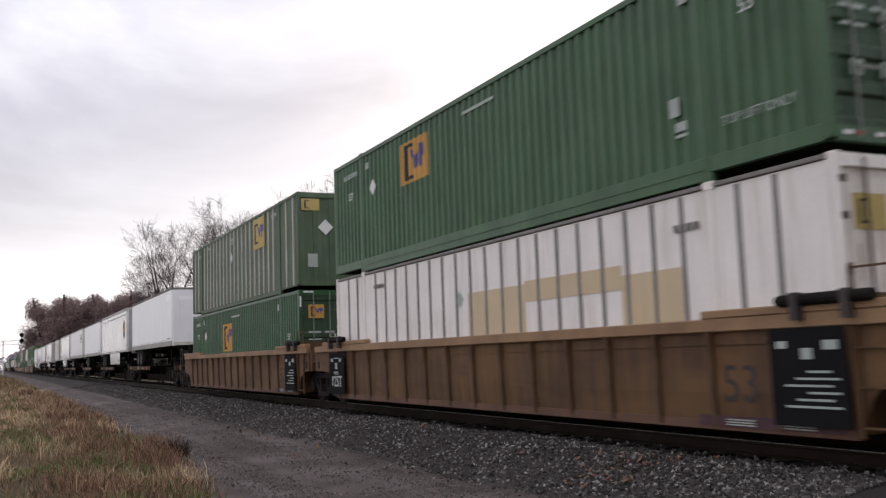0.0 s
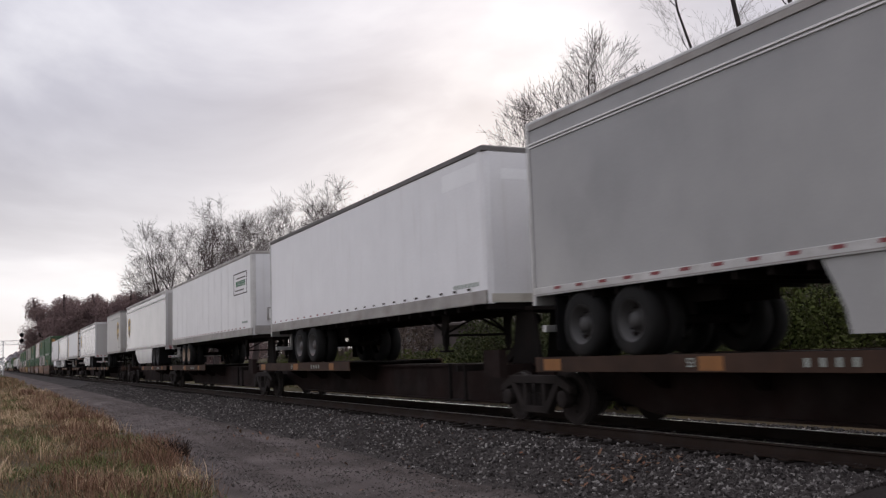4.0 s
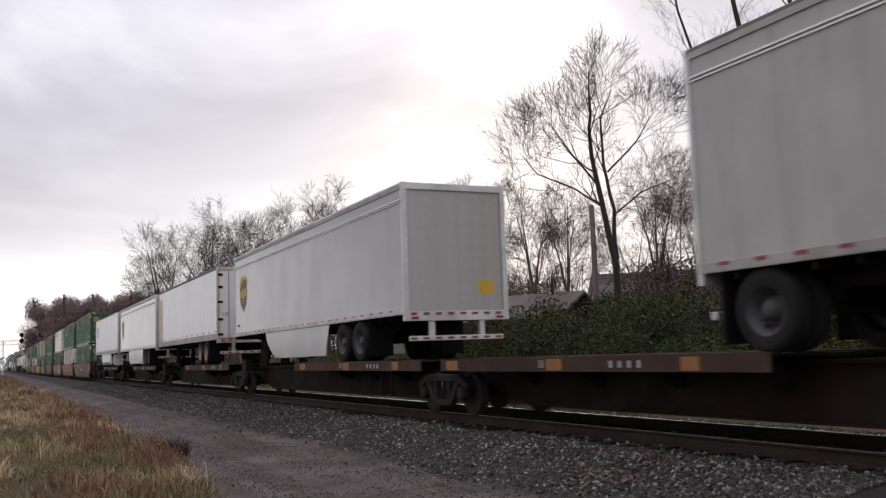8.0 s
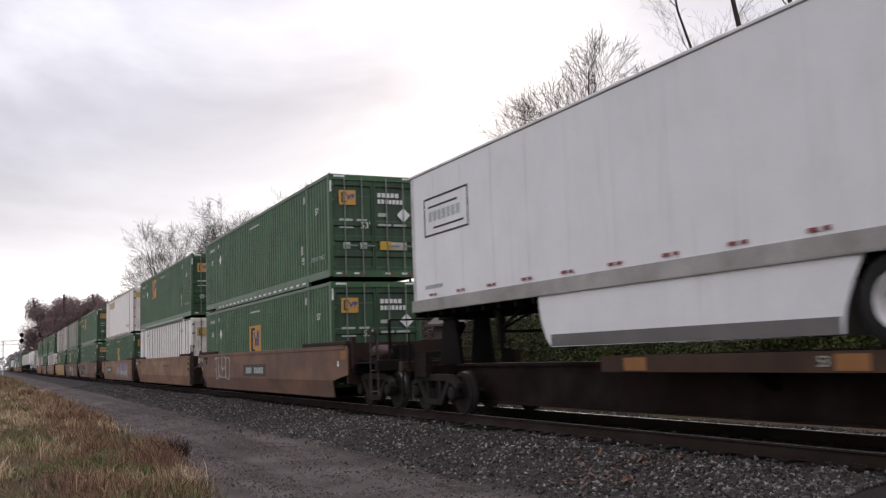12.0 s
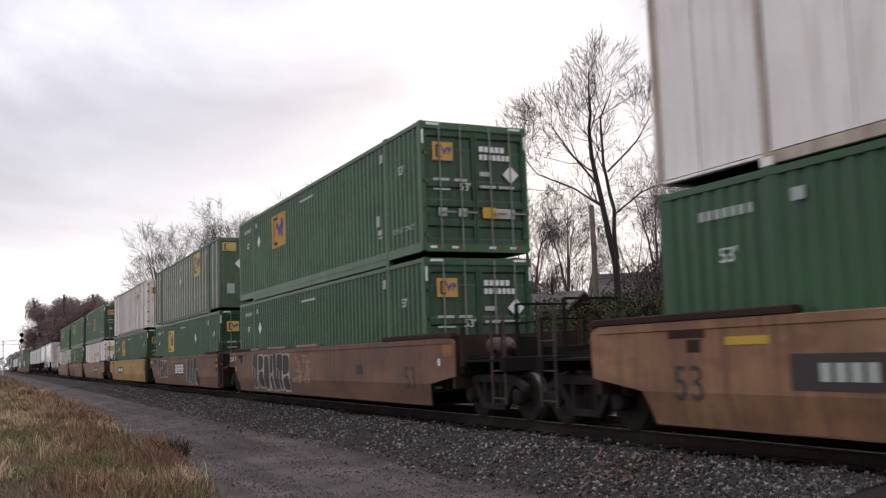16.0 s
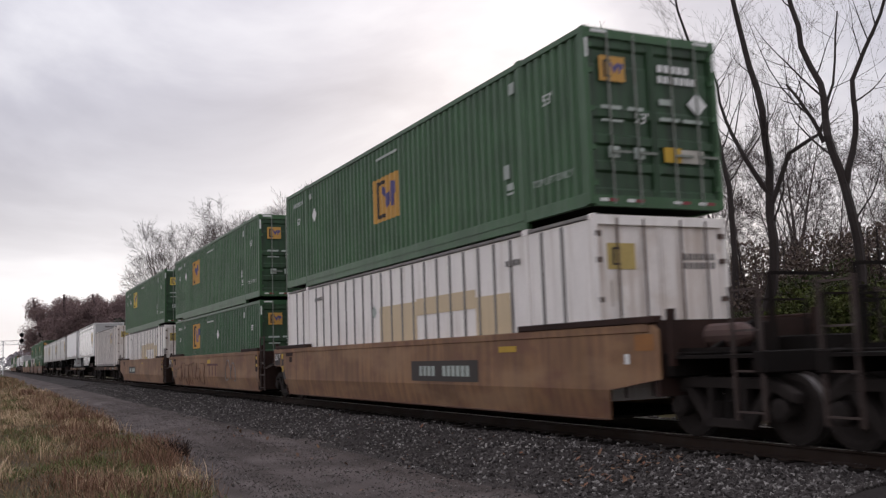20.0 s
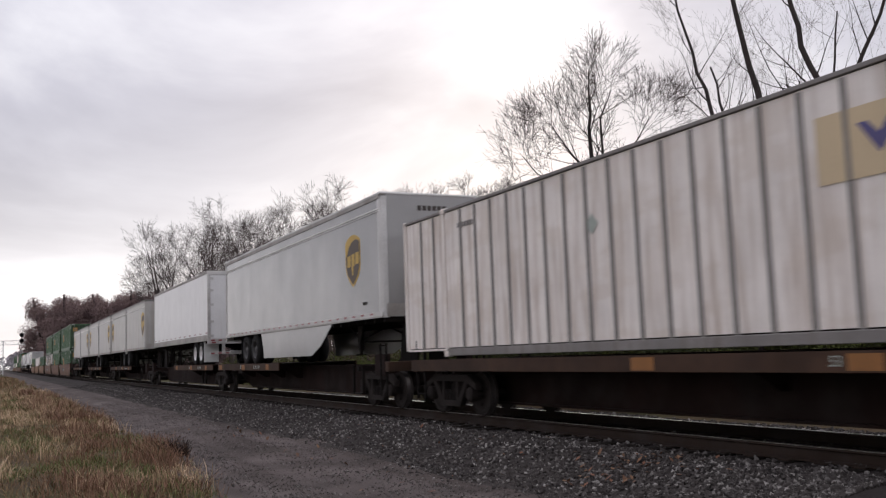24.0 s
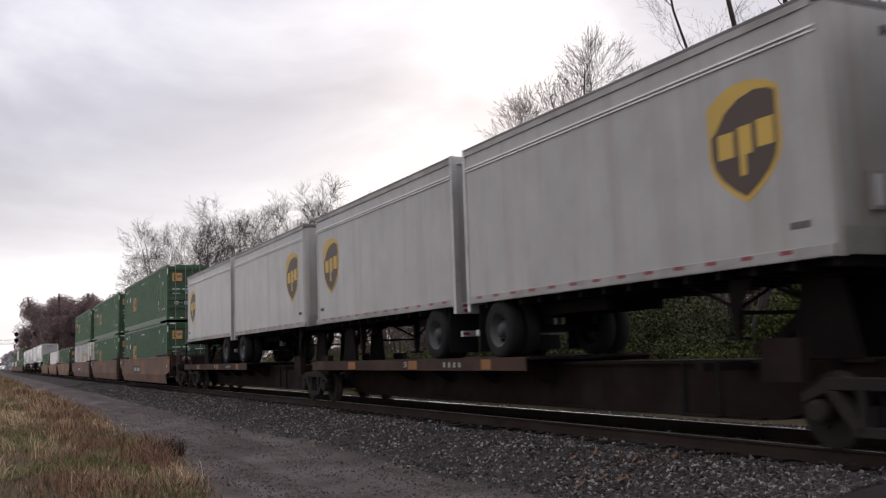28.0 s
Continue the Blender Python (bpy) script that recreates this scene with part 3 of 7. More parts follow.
def verge(lo, hi, straw=False):
    def place():
        y = lo + (hi - lo) * rng.random() ** 1.5
        x = -2.0 + 5.6 * rng.random()
        ed = grass_edge(y)
        if x > ed + 0.25 * (rng.random() - 0.5) or x < -0.02 * y - 1.5:
            return None
        clump = noise.noise((x * 1.3, y * 0.9, 11.0))
        if straw and noise.noise((x * 0.55, y * 0.22, 21.0)) < 0.12:
            return None
        if clump < -0.25 and rng.random() < 0.6:
            return None
        return x, y, ground_z(x, y), 0.65 + 0.5 * max(0, clump) + (0.35 if straw else 0) + 0.25 * smooth01((y - 22) / 20)
    return place


def patchy(lo, hi, seed, cut, low, near_edge=False):
    """Spots in patches of their own: cut sets how much of the verge they cover."""
    def place():
        y = lo + (hi - lo) * rng.random() ** 1.5
        x = -2.0 + 5.6 * rng.random()
        ed = grass_edge(y)
        if x > ed + 0.35 * (rng.random() - 0.5) or x < -0.02 * y - 1.5 or (near_edge and x < ed - 1.3 - 0.8 * rng.random()):
            return None
        c = noise.noise((x * 0.9, y * 0.35, seed)) + 0.5 * noise.noise((x * 2.6, y * 1.4, seed + 3))
        if c < cut:
            return None
        return x, y, ground_z(x, y), low + 0.9 * min(0.6, c - cut) + 0.3 * smooth01((y - 22) / 20)
    return place


blades("verge_grass", 34000, verge(8.5, 62), 0.22, 0.009, grass_mat, "short dry brown grass on the road verge")
blades("green_grass", 26000, patchy(8.5, 60, 31.0, -0.08, 0.5), 0.22, 0.009, greengrass_mat, "green grass tufts in the verge")
blades("red_weeds", 9000, patchy(9, 64, 43.0, 0.0, 0.8, True), 0.34, 0.008, weed_mat, "red-brown dead weeds along the road edge")
blades("tall_straw_grass", 6000, patchy(9.5, 70, 57.0, 0.2, 0.85), 0.34, 0.008, straw_mat, "pale straw-coloured tall dead grass")


def far_verge():
    y = 34 + 150 * rng.random() ** 1.3
    x = -9 + 12.2 * rng.random()
    return None if x > grass_edge(y) else (x, y, ground_z(x, y), 0.7 + 0.7 * max(0, noise.noise((x * 0.5, y * 0.12, 3.0))))


def straw_patch():
    y = 24 + 14 * rng.random()
    x = -2.5 + 4.6 * rng.random()
    return None if noise.noise((x * 0.9, y * 0.25, 8.0)) < -0.05 else (x, y, ground_z(x, y), 0.8)


def weed_spot():
    a, q = rng.random() * 6.283, rng.random() ** 0.5
    return 2.9 + 0.28 * q * math.cos(a), 17.2 + 0.5 * q * math.sin(a), ground_z(2.9, 17.2), 0.7 + 0.5 * (1 - q)


blades("far_verge_grass", 12000, far_verge, 0.55, 0.02, grass_mat, "tall dry grass along the far verge")
blades("straw_patch", 6000, straw_patch, 0.30, 0.010, straw_mat, "patch of pale flattened straw in the verge")
blades("dead_weed", 260, weed_spot, 0.42, 0.012, darkweed_mat, "dark dead weed at the road edge")


def far_bank():
    y = 8 + 90 * rng.random() ** 1.3
    x = 15.0 + 0.5 * rng.random() + 23 * rng.random()
    return x, y, ground_z(x, y), 0.8


blades("bank_grass", 16000, far_bank, 0.4, 0.03, lawn_mat, "yellow-green grass on the bank behind the track")

# dead leaves on the ballast
vs, fs = [], []
for i in range(170):
    if i < 80:
        x, y = 7.15 + 0.4 * rng.normal(), 9.75 + 0.35 * rng.normal()
    else:
        x, y = 4 + 4 * rng.random(), 8 + 16 * rng.random()
    if not 3.4 < x < 8.1:
        continue
    s, a, t = 0.025 + 0.03 * rng.random(), rng.random() * 6.28, 0.5 * rng.normal()
    c, d = math.cos(a), math.sin(a)
    z = ground_z(x, y) + 0.035
    b = len(vs)
    vs += [(x + c * s, y + d * s, z + t * s), (x - d * s * 0.6, y + c * s * 0.6, z + 0.01), (x - c * s, y - d * s, z - t * s + 0.01), (x + d * s * 0.6, y - c * s * 0.6, z + 0.012)]
    fs.append((b, b + 1, b + 2, b + 3))
tagged(new("fallen_leaves", mesh_of("fallen_leaves", vs, fs, deadleaf_mat)), "orange-brown dead leaves lying on the ballast", "leaves", kind="stuff")


# ---- the train: parts ----
MOVING = []        # thing, its place along the train, height over the rail, turn
WHEELS = ([], [])  # leading and trailing wheelsets of the bogies


def on_train(ob, u, z, turn=0.0):
    MOVING.append((ob, u, z, turn))
    ob.matrix_basis = pose(TX, u, RT + z, 0, 0, turn)
    return ob


CW = 1.295         # half the width of a box
CL = 16.15         # length of a box
CH = 2.9           # height of a box


def corr(y0, y1, per=0.262):
    n = max(1, round((y1 - y0 - 0.07) / per))
    p = (y1 - y0 - 0.07) / n
    pts = [(y0, 0.0)]
    for i in range(n):
        b = y0 + 0.07 + i * p
        pts += [(b, 0.0), (b + 0.25 * (p - 0.07), 0.046), (b + 0.75 * (p - 0.07), 0.046), (b + p - 0.07, 0.0)]
    pts.append((y1, 0.0))
    return pts


SPANS = [(0.13, 1.93), (2.03, CL - 2.03), (CL - 1.93, CL - 0.13)]
PROFILE = [p for a, b in SPANS for p in corr(a, b)]


def depth_at(y):
    for (a, da), (b, db) in zip(PROFILE, PROFILE[1:]):
        if a <= y <= b:
            return da + (db - da) * (y - a) / max(1e-6, b - a)
    return 0.0


def corr_side(s):
    def build(bm):
        for a, b in SPANS:
            pts = corr(a, b)
            lo = [bm.verts.new((s * (CW - 0.012 - d), y, 0.27)) for y, d in pts]
            hi = [bm.verts.new((s * (CW - 0.012 - d), y, CH - 0.1)) for y, d in pts]
            for i in range(len(pts) - 1):
                bm.faces.new((lo[i], lo[i + 1], hi[i + 1], hi[i]))
    return build


def painted_rect(y0, y1, z0, z1, lift=0.004, s=-1):
    """A painted patch that follows the corrugation."""
    def build(bm):
        ys_ = [y0] + [p[0] for p in PROFILE if y0 < p[0] < y1] + [y1]
        lo = [bm.verts.new((s * (CW - 0.012 - depth_at(y) + lift), y, z0)) for y in ys_]
        hi = [bm.verts.new((s * (CW - 0.012 - depth_at(y) + lift), y, z1)) for y in ys_]
        for i in range(len(ys_) - 1):
            bm.faces.new((lo[i], lo[i + 1], hi[i + 1], hi[i]))
    return build


def painted_band(y0, y1, zlo, zhi, lift=0.0075, s=-1):
    """A painted patch with sloping edges that follows the corrugation; zlo and zhi give its edges at y."""
    def build(bm):
        ys_ = sorted([y0, y1] + [p[0] for p in PROFILE if y0 < p[0] < y1] + [y0 + (y1 - y0) * i / 4 for i in (1, 2, 3)])
        lo = [bm.verts.new((s * (CW - 0.012 - depth_at(y) + lift), y, zlo(y))) for y in ys_]
        hi = [bm.verts.new((s * (CW - 0.012 - depth_at(y) + lift), y, zhi(y))) for y in ys_]
        for i in range(len(ys_) - 1):
            bm.faces.new((lo[i], lo[i + 1], hi[i + 1], hi[i]))
    return build


# the square emblem: a dark bracket, and a blue chevron beside a blue flag; corners in units of its size
BRACKET = [(0.30, 0.40, -0.34, 0.34), (0.06, 0.30, 0.27, 0.34), (0.06, 0.30, -0.34, -0.27)]
CHEVRON = [(0.12, 0.24), (0.02, 0.24), (-0.09, 0.06), (-0.20, 0.26), (-0.26, 0.26), (-0.26, 0.10), (-0.09, -0.20)]
FLAG = [(-0.28, 0.26), (-0.50, 0.22), (-0.50, 0.02), (-0.35, -0.02), (-0.35, -0.18), (-0.28, -0.18)]


def emblem_dark(axis, c, z, k, h, a, b):
    """The bracket as flat plates on a plain wall: c, z its middle, k its size along the wall."""
    def build(bm):
        for u0, u1, w0, w1 in BRACKET:
            prism(bm, [(c + u0 * k, z + w0 * h), (c + u1 * k, z + w0 * h), (c + u1 * k, z + w1 * h), (c + u0 * k, z + w1 * h)], axis, a, b)
    return build


def emblem_blue(axis, c, z, k, h, a, b):
    def build(bm):
        for pts in (CHEVRON, FLAG):
            prism(bm, [(c + u * k, z + w * h) for u, w in pts], axis, a, b)
    return build


def flat_rects(x, rects, thick=0.003):
    """Flat painted bars on a side at x: rects of y0, y1, z0, z1."""
    def build(bm):
        for y0, y1, z0, z1 in rects:
            box(bm, x - thick, x, y0, y1, z0, z1)
    return build


def end_rects(y, rects, thick=0.003):
    def build(bm):
        for x0, x1, z0, z1 in rects:
            box(bm, x0, x1, y - thick, y, z0, z1)
    return build


def diamond(bm, x, y, z, r):
    prism(bm, [(y - r, z), (y, z - r), (y + r, z), (y, z + r)], "x", x - 0.003, x)


def bars_row(y0, z, n, w=0.075, h=0.11, gap=0.035):
    return [(y0 + i * (w + gap), y0 + i * (w + gap) + w, z, z + h) for i in range(n)]


def container(green=None, style="corr", doors=True, logo=None, logo_y=11.5, logo_z=1.55, diamond_y=13.4, big=1.0, dashes=False, tan=False, far=False, num_z=2.0, label=""):
    """A 53-foot box; its leading end is at y = 0."""
    skin = {"corr": green, "post": green, "white": whiteold_mat if tan is None else whitebox_mat, "smooth": whitebox_mat}[style]
    t = thing("shipping_container", label, "container", "containers on the train")
    if style == "corr":
        for s in (-1, 1):
            piece("side_panel", ("corr", s), corr_side(s), skin, t)
    else:
        for s in (-1, 1):
            piece("side_panel", ("flat", s), boxes((min(s * (CW - 0.03), s * (CW - 0.06)), max(s * (CW - 0.03), s * (CW - 0.06)), 0.1, CL - 0.1, 0.16, CH - 0.08)), skin, t)
    zlo = 0.30 if style == "corr" else 0.14
    for s in (-1, 1):
        xa, xb = sorted((s * CW, s * (CW - 0.09)))
        edge = greypost_mat if style == "white" else rustpost_mat if style == "smooth" else skin
        piece("top_rail", ("toprail", s, style == "white"), boxes((xa, xb, 0.1, CL - 0.1, CH - (0.07 if style == "white" else 0.11), CH - 0.012)), edge, t, bevel=0.008)
        sill = piece("bottom_rail", ("botrail", s, zlo), boxes((xa, xb, 1.99, CL - 1.99, 0.0, zlo)), edge, t, bevel=0.008)
        if style == "corr" and not far:
            piece("sill_lip", ("lip", s), boxes((min(s * (CW + 0.012), s * CW), max(s * (CW + 0.012), s * CW), 2.03, CL - 2.03, 0.14, 0.165)), skin, sill)
        for ya, yb in ((0.12, 1.92), (CL - 1.92, CL - 0.12)):
            piece("end_sill", ("endsill", s, ya, zlo), boxes((xa, xb, ya, yb, 0.10, zlo)), skin, t, bevel=0.006)
        for y in (1.98, CL - 1.98):
            piece("lift_post", ("liftpost", s), boxes((xa, xb, -0.055, 0.055, 0.0, CH - 0.02)), skin if style != "smooth" else rustpost_mat, t, (0, y, 0), bevel=0.008)
            for z in () if far else (0.0, CH - 0.085):
                piece("corner_casting", ("casting", s), boxes((xa - 0.004, xb + 0.004, -0.1, 0.1, -0.015, 0.1)), skin, t, (0, y, z), bevel=0.01)
        for y in (0.0, CL - 0.13):
            piece("corner_post", ("cornerpost", s), boxes((xa, xb, 0, 0.13, 0.12, CH)), skin if style != "smooth" else rustpost_mat, t, (0, y, 0), bevel=0.01)
    piece("roof", "roof", boxes((-CW + 0.05, CW - 0.05, 0.06, CL - 0.06, CH - 0.05, CH - 0.02)), skin, t)
    piece("floor", "floor", boxes((-CW + 0.05, CW - 0.05, 0.06, CL - 0.06, 0.12, 0.2)), steel_mat, t)
    for y in (0.01, CL - 0.13):
        piece("end_header", "header", boxes((-CW + 0.09, CW - 0.09, 0, 0.1, CH - 0.16, CH - 0.012)), skin, t, (0, y, 0))
        piece("end_beam", "endbeam", boxes((-CW + 0.09, CW - 0.09, 0, 0.1, 0.1, 0.27)), skin, t, (0, y, 0))

    def front(bm):
        box(bm, -CW + 0.09, CW - 0.09, 0.06, 0.1, 0.2, CH - 0.1)
    wall = piece("front_wall", "front", front, skin, t, (0, CL, 0) if doors else (0, 0, 0), turn=180 if doors else 0)
    for x in (-0.75, -0.25, 0.25, 0.75) if not doors else ():
        piece("wall_rib", "wrib", boxes((-0.05, 0.05, 0.035, 0.06, 0.25, CH - 0.14)), skin, wall, (x, 0, 0))

    def door_at(x0, x1):
        def build(bm):
            if style in ("corr", "post"):
                zs = [0.27, 0.36, 0.40, 0.62, 0.66, 0.78, 0.82, 1.04, 1.08, 1.20, 1.24, 1.46, 1.50, 1.62, 1.66, 2.30, 2.34, 2.56, 2.60, 2.74]
                deep = [0.05, 0.05, 0.09, 0.09, 0.05, 0.05, 0.09, 0.09, 0.05, 0.05, 0.09, 0.09, 0.05, 0.05, 0.075, 0.075, 0.09, 0.09, 0.05, 0.05]
            else:
                zs, deep = [0.27, 2.74], [0.06, 0.06]
            lo = [bm.verts.new((x0, d, z)) for z, d in zip(zs, deep)]
            hi = [bm.verts.new((x1, d, z)) for z, d in zip(zs, deep)]
            for i in range(len(zs) - 1):
                bm.faces.new((lo[i], hi[i], hi[i + 1], lo[i + 1]))
            box(bm, x0, x0 + 0.05, 0.035, 0.1, 0.27, 2.74)
            box(bm, x1 - 0.05, x1, 0.035, 0.1, 0.27, 2.74)
        return build
    yd, turn = (0, 0) if doors else (CL, 180)
    rod_mat = {"corr": rod_pale_mat, "post": steel_mat, "white": rodrust_mat, "smooth": rodrust_mat}[style]
    for x0, x1 in ((-CW + 0.09, -0.01), (0.01, CW - 0.09)):
        d = piece("door", ("door", style in ("corr", "post"), x0), door_at(x0, x1), green_door_mat if style == "corr" and doors else whiteold_mat if style in ("smooth", "white") else skin, t, (0, yd, 0), turn=turn)
        for x in () if far or not doors else (x0 + 0.36, x0 + 0.86):
            piece("lock_rod", "rod", lambda bm: ring(bm, (0, 0.012, 0), "z", [(0.017, 0.14), (0.017, CH - 0.06)], 8), rod_mat, d, (x, 0, 0))
            piece("rod_handle", "handle", boxes((-0.02, 0.34, 0.0, 0.025, -0.02, 0.02)), rod_mat, d, (x, -0.02, 0.95))
        xh = x0 if x0 < -0.5 else x1
        for z in () if far or not doors else (0.45, 1.0, 1.6, 2.2, 2.6):
            piece("hinge", "hinge", boxes((-0.06, 0.06, 0.0, 0.05, -0.04, 0.04)), rod_mat if style != "corr" else skin, d, (xh, 0.0, z))
    x = -CW - 0.001
    if doors and style in ("corr", "post"):
        piece("door_mark", ("dlogo", (logo or logo_orange_mat).name), end_rects(0.033, [(-1.0, -0.52, 2.06, 2.46)]), logo or logo_orange_mat, t, label="square orange emblem on the door")
        piece("door_mark", "dlogo2", emblem_dark("y", -0.76, 2.26, -0.42, 0.40, 0.026, 0.029), dark_mark_mat, t)
        piece("door_mark", "dlogo3", emblem_blue("y", -0.76, 2.26, -0.42, 0.40, 0.026, 0.029), logo_blue_mat, t)
        piece("door_mark", "dnum", end_rects(0.033, [(0.12 + 0.13 * i, 0.22 + 0.13 * i, 2.30, 2.42) for i in range(5)] + [(0.12 + 0.11 * i, 0.20 + 0.11 * i, 2.12, 2.24) for i in range(7)]), white_mark_mat, t, label="white number bars")
        piece("door_mark", "dlabels", end_rects(0.033, [(-0.9, -0.7, 0.86, 1.04), (-0.42, -0.22, 0.86, 1.04), (-1.0, -0.6, 1.42, 1.46), (-1.0, -0.62, 1.62, 1.68), (-0.5, -0.2, 1.62, 1.68), (0.12, 0.40, 1.76, 1.86), (0.12, 0.50, 1.5, 1.56), (0.58, 0.96, 1.5, 1.56)]), grey_mark_mat, t)
        piece("door_mark", "dsticker", end_rects(0.033, [(0.16, 0.5, 0.84, 1.08)]), oilgold_mat, t, label="yellow sticker")
        piece("door_mark", "dsticker2", end_rects(0.033, [(0.5, 0.95, 0.84, 1.06)]), cardwhite_mat, t, label="white sticker")
        piece("placard", "dplac", lambda bm: prism(bm, [(0.68, 1.82), (0.88, 1.62), (1.08, 1.82), (0.88, 2.02)], "y", 0.022, 0.03), white_mark_mat, t, label="white diamond placard")
        piece("door_mark", "dtape", end_rects(0.0, [(-1.15, -0.85, CH - 0.09, CH - 0.04), (0.85, 1.15, CH - 0.09, CH - 0.04), (-1.27, -1.22, CH - 0.5, CH - 0.2), (1.22, 1.27, CH - 0.5, CH - 0.2)]), white_mark_mat, t, label="white reflective tape")
        piece("door_mark", "dtaper", end_rects(0.008, [(-0.95, -0.8, 0.17, 0.22), (-0.45, -0.3, 0.17, 0.22), (0.45, 0.6, 0.17, 0.22), (0.95, 1.1, 0.17, 0.22)]), red_mat, t, label="red reflective tape")
        piece("door_mark", "dtapew", end_rects(0.008, [(-1.12, -0.97, 0.17, 0.22), (-0.62, -0.47, 0.17, 0.22), (0.28, 0.43, 0.17, 0.22), (0.78, 0.93, 0.17, 0.22)]), white_mark_mat, t)
        lettering("53'", 0.24, white_mark_mat, t, (-0.25, 0.03, 1.5), end=True)
    elif not doors:
        piece("door_mark", "fplate", end_rects(0.03, [(-1.16, -0.6, CH - 0.55, CH - 0.2)]), logo_faded_mat, t, label="faded yellow emblem")
        piece("door_mark", "fplate2", emblem_dark("y", -0.88, CH - 0.375, -0.48, 0.36, 0.022, 0.026), dark_mark_mat, t)
        piece("placard", "fplac", lambda bm: prism(bm, [(-0.66, 1.85), (-0.42, 1.61), (-0.18, 1.85), (-0.42, 2.09)], "y", 0.022, 0.03), white_mark_mat, t, label="white diamond placard")
        piece("door_mark", "fstick", end_rects(0.033, [(-0.98, -0.68, 0.65, 1.05)]), grey_mark_mat, t, label="pale sticker")
    if style == "corr":
        if logo:
            piece("emblem", ("logo", logo_y, logo_z, big, logo.name), painted_rect(logo_y - 0.6 * big, logo_y + 0.6 * big, logo_z - 0.4 * big, logo_z + 0.4 * big, 0.004), logo, t, label="square orange emblem")
            def bracket(bm):
                for a, b, c, d in BRACKET:
                    painted_rect(logo_y + a * big, logo_y + b * big, logo_z + c * big, logo_z + d * big, 0.007)(bm)

            def blue(bm):
                y_, z_ = logo_y, logo_z
                painted_band(y_ - 0.09 * big, y_ + 0.12 * big, lambda y: z_ - 0.20 * big + (y - y_ + 0.09 * big) * 1.45, lambda y: z_ + 0.06 * big + (y - y_ + 0.09 * big) * 0.86)(bm)
                painted_band(y_ - 0.25 * big, y_ - 0.09 * big, lambda y: z_ - 0.20 * big - (y - y_ + 0.09 * big) * 1.75, lambda y: z_ + 0.06 * big - (y - y_ + 0.09 * big) * 1.25)(bm)
                painted_rect(y_ - 0.35 * big, y_ - 0.28 * big, z_ - 0.18 * big, z_ + 0.26 * big, 0.0078)(bm)
                painted_rect(y_ - 0.50 * big, y_ - 0.35 * big, z_ + 0.02 * big, z_ + 0.24 * big, 0.0078)(bm)
            piece("emblem", ("logod", logo_y, logo_z, big), bracket, dark_mark_mat, t)
            piece("emblem", ("logob", logo_y, logo_z, big), blue, logo_blue_mat, t)
        if diamond_y:
            piece("placard", ("sdia", diamond_y), lambda bm: diamond(bm, x + 0.014 - 0.003, diamond_y, 1.95, 0.2), white_mark_mat, t, label="white diamond placard")
        piece("side_mark", "snum", flat_rects(x + 0.012, bars_row(14.45, 2.42, 7, 0.09, 0.12, 0.05) + bars_row(7.4, 2.5, 9, 0.14, 0.06, 0.0)), grey_mark_mat, t, label="white number bars")
        piece("side_mark", "slift", flat_rects(x + 0.012, [(2.3, 2.52, 0.66, 0.7), (2.3, 2.52, 0.74, 0.86)]), grey_mark_mat, t, label="faded handling mark")
        lettering("TOP LIFT ONLY", 0.17, grey_mark_mat, t, (x + 0.01, 1.06, 0.68))
        lettering("53'", 0.26, white_mark_mat, t, (x + 0.01, 1.1, num_z))
        lettering("53'", 0.26, white_mark_mat, t, (x + 0.01, 14.9, 1.95))
        piece("side_mark", "sbox", flat_rects(x + 0.012, [(2.15, 2.33, 2.4, 2.6), (2.42, 2.62, 0.95, 1.2), (CL - 2.5, CL - 2.3, 2.45, 2.6)]), grey_mark_mat, t)
        if dashes:
            piece("side_mark", "dash", flat_rects(-CW - 0.001, [(2.2 + 0.62 * i, 2.5 + 0.62 * i, 0.07, 0.125) for i in range(19)]), white_mark_mat, t, label="white reflective dashes")
    if style in ("post", "white"):
        pm = palepost_mat if style == "post" else greypost_mat
        wpost = 0.065 if style == "post" else 0.035
        for s in (-1, 1):
            px0, px1 = sorted((s * (CW - 0.035), s * (CW - 0.004 - (0.0 if style == "post" else 0.008))))
            first, outer = (13.62, (0.51, 1.25, 14.9, 15.64)) if style == "post" else (13.42, (0.89, 1.5, 14.65, 15.26))
            for y in [first - 0.605 * i for i in range(19)] + list(outer) if s < 0 and not far else []:
                if y > 0:
                    piece("panel_post", ("ppost", s, style), boxes((px0, px1, -wpost, wpost, zlo, CH - 0.1)), pm, t, (0, y, 0))
        if style == "post":
            piece("emblem", "plogo", flat_rects(-CW + 0.003, [(3.75, 5.25, 1.72, 2.75)]), logo_faded_mat, t, label="faded yellow emblem")
            piece("emblem", "plogo2", emblem_dark("x", 4.5, 2.24, 1.3, 1.0, -CW - 0.004, -CW - 0.001), dark_mark_mat, t)
            piece("emblem", "plogo3", emblem_blue("x", 4.5, 2.24, 1.3, 1.0, -CW - 0.004, -CW - 0.001), logo_blue_mat, t)
            piece("placard", "pdia", lambda bm: diamond(bm, -CW - 0.002, 8.55, 1.82, 0.2), white_mark_mat, t, label="white diamond placard")
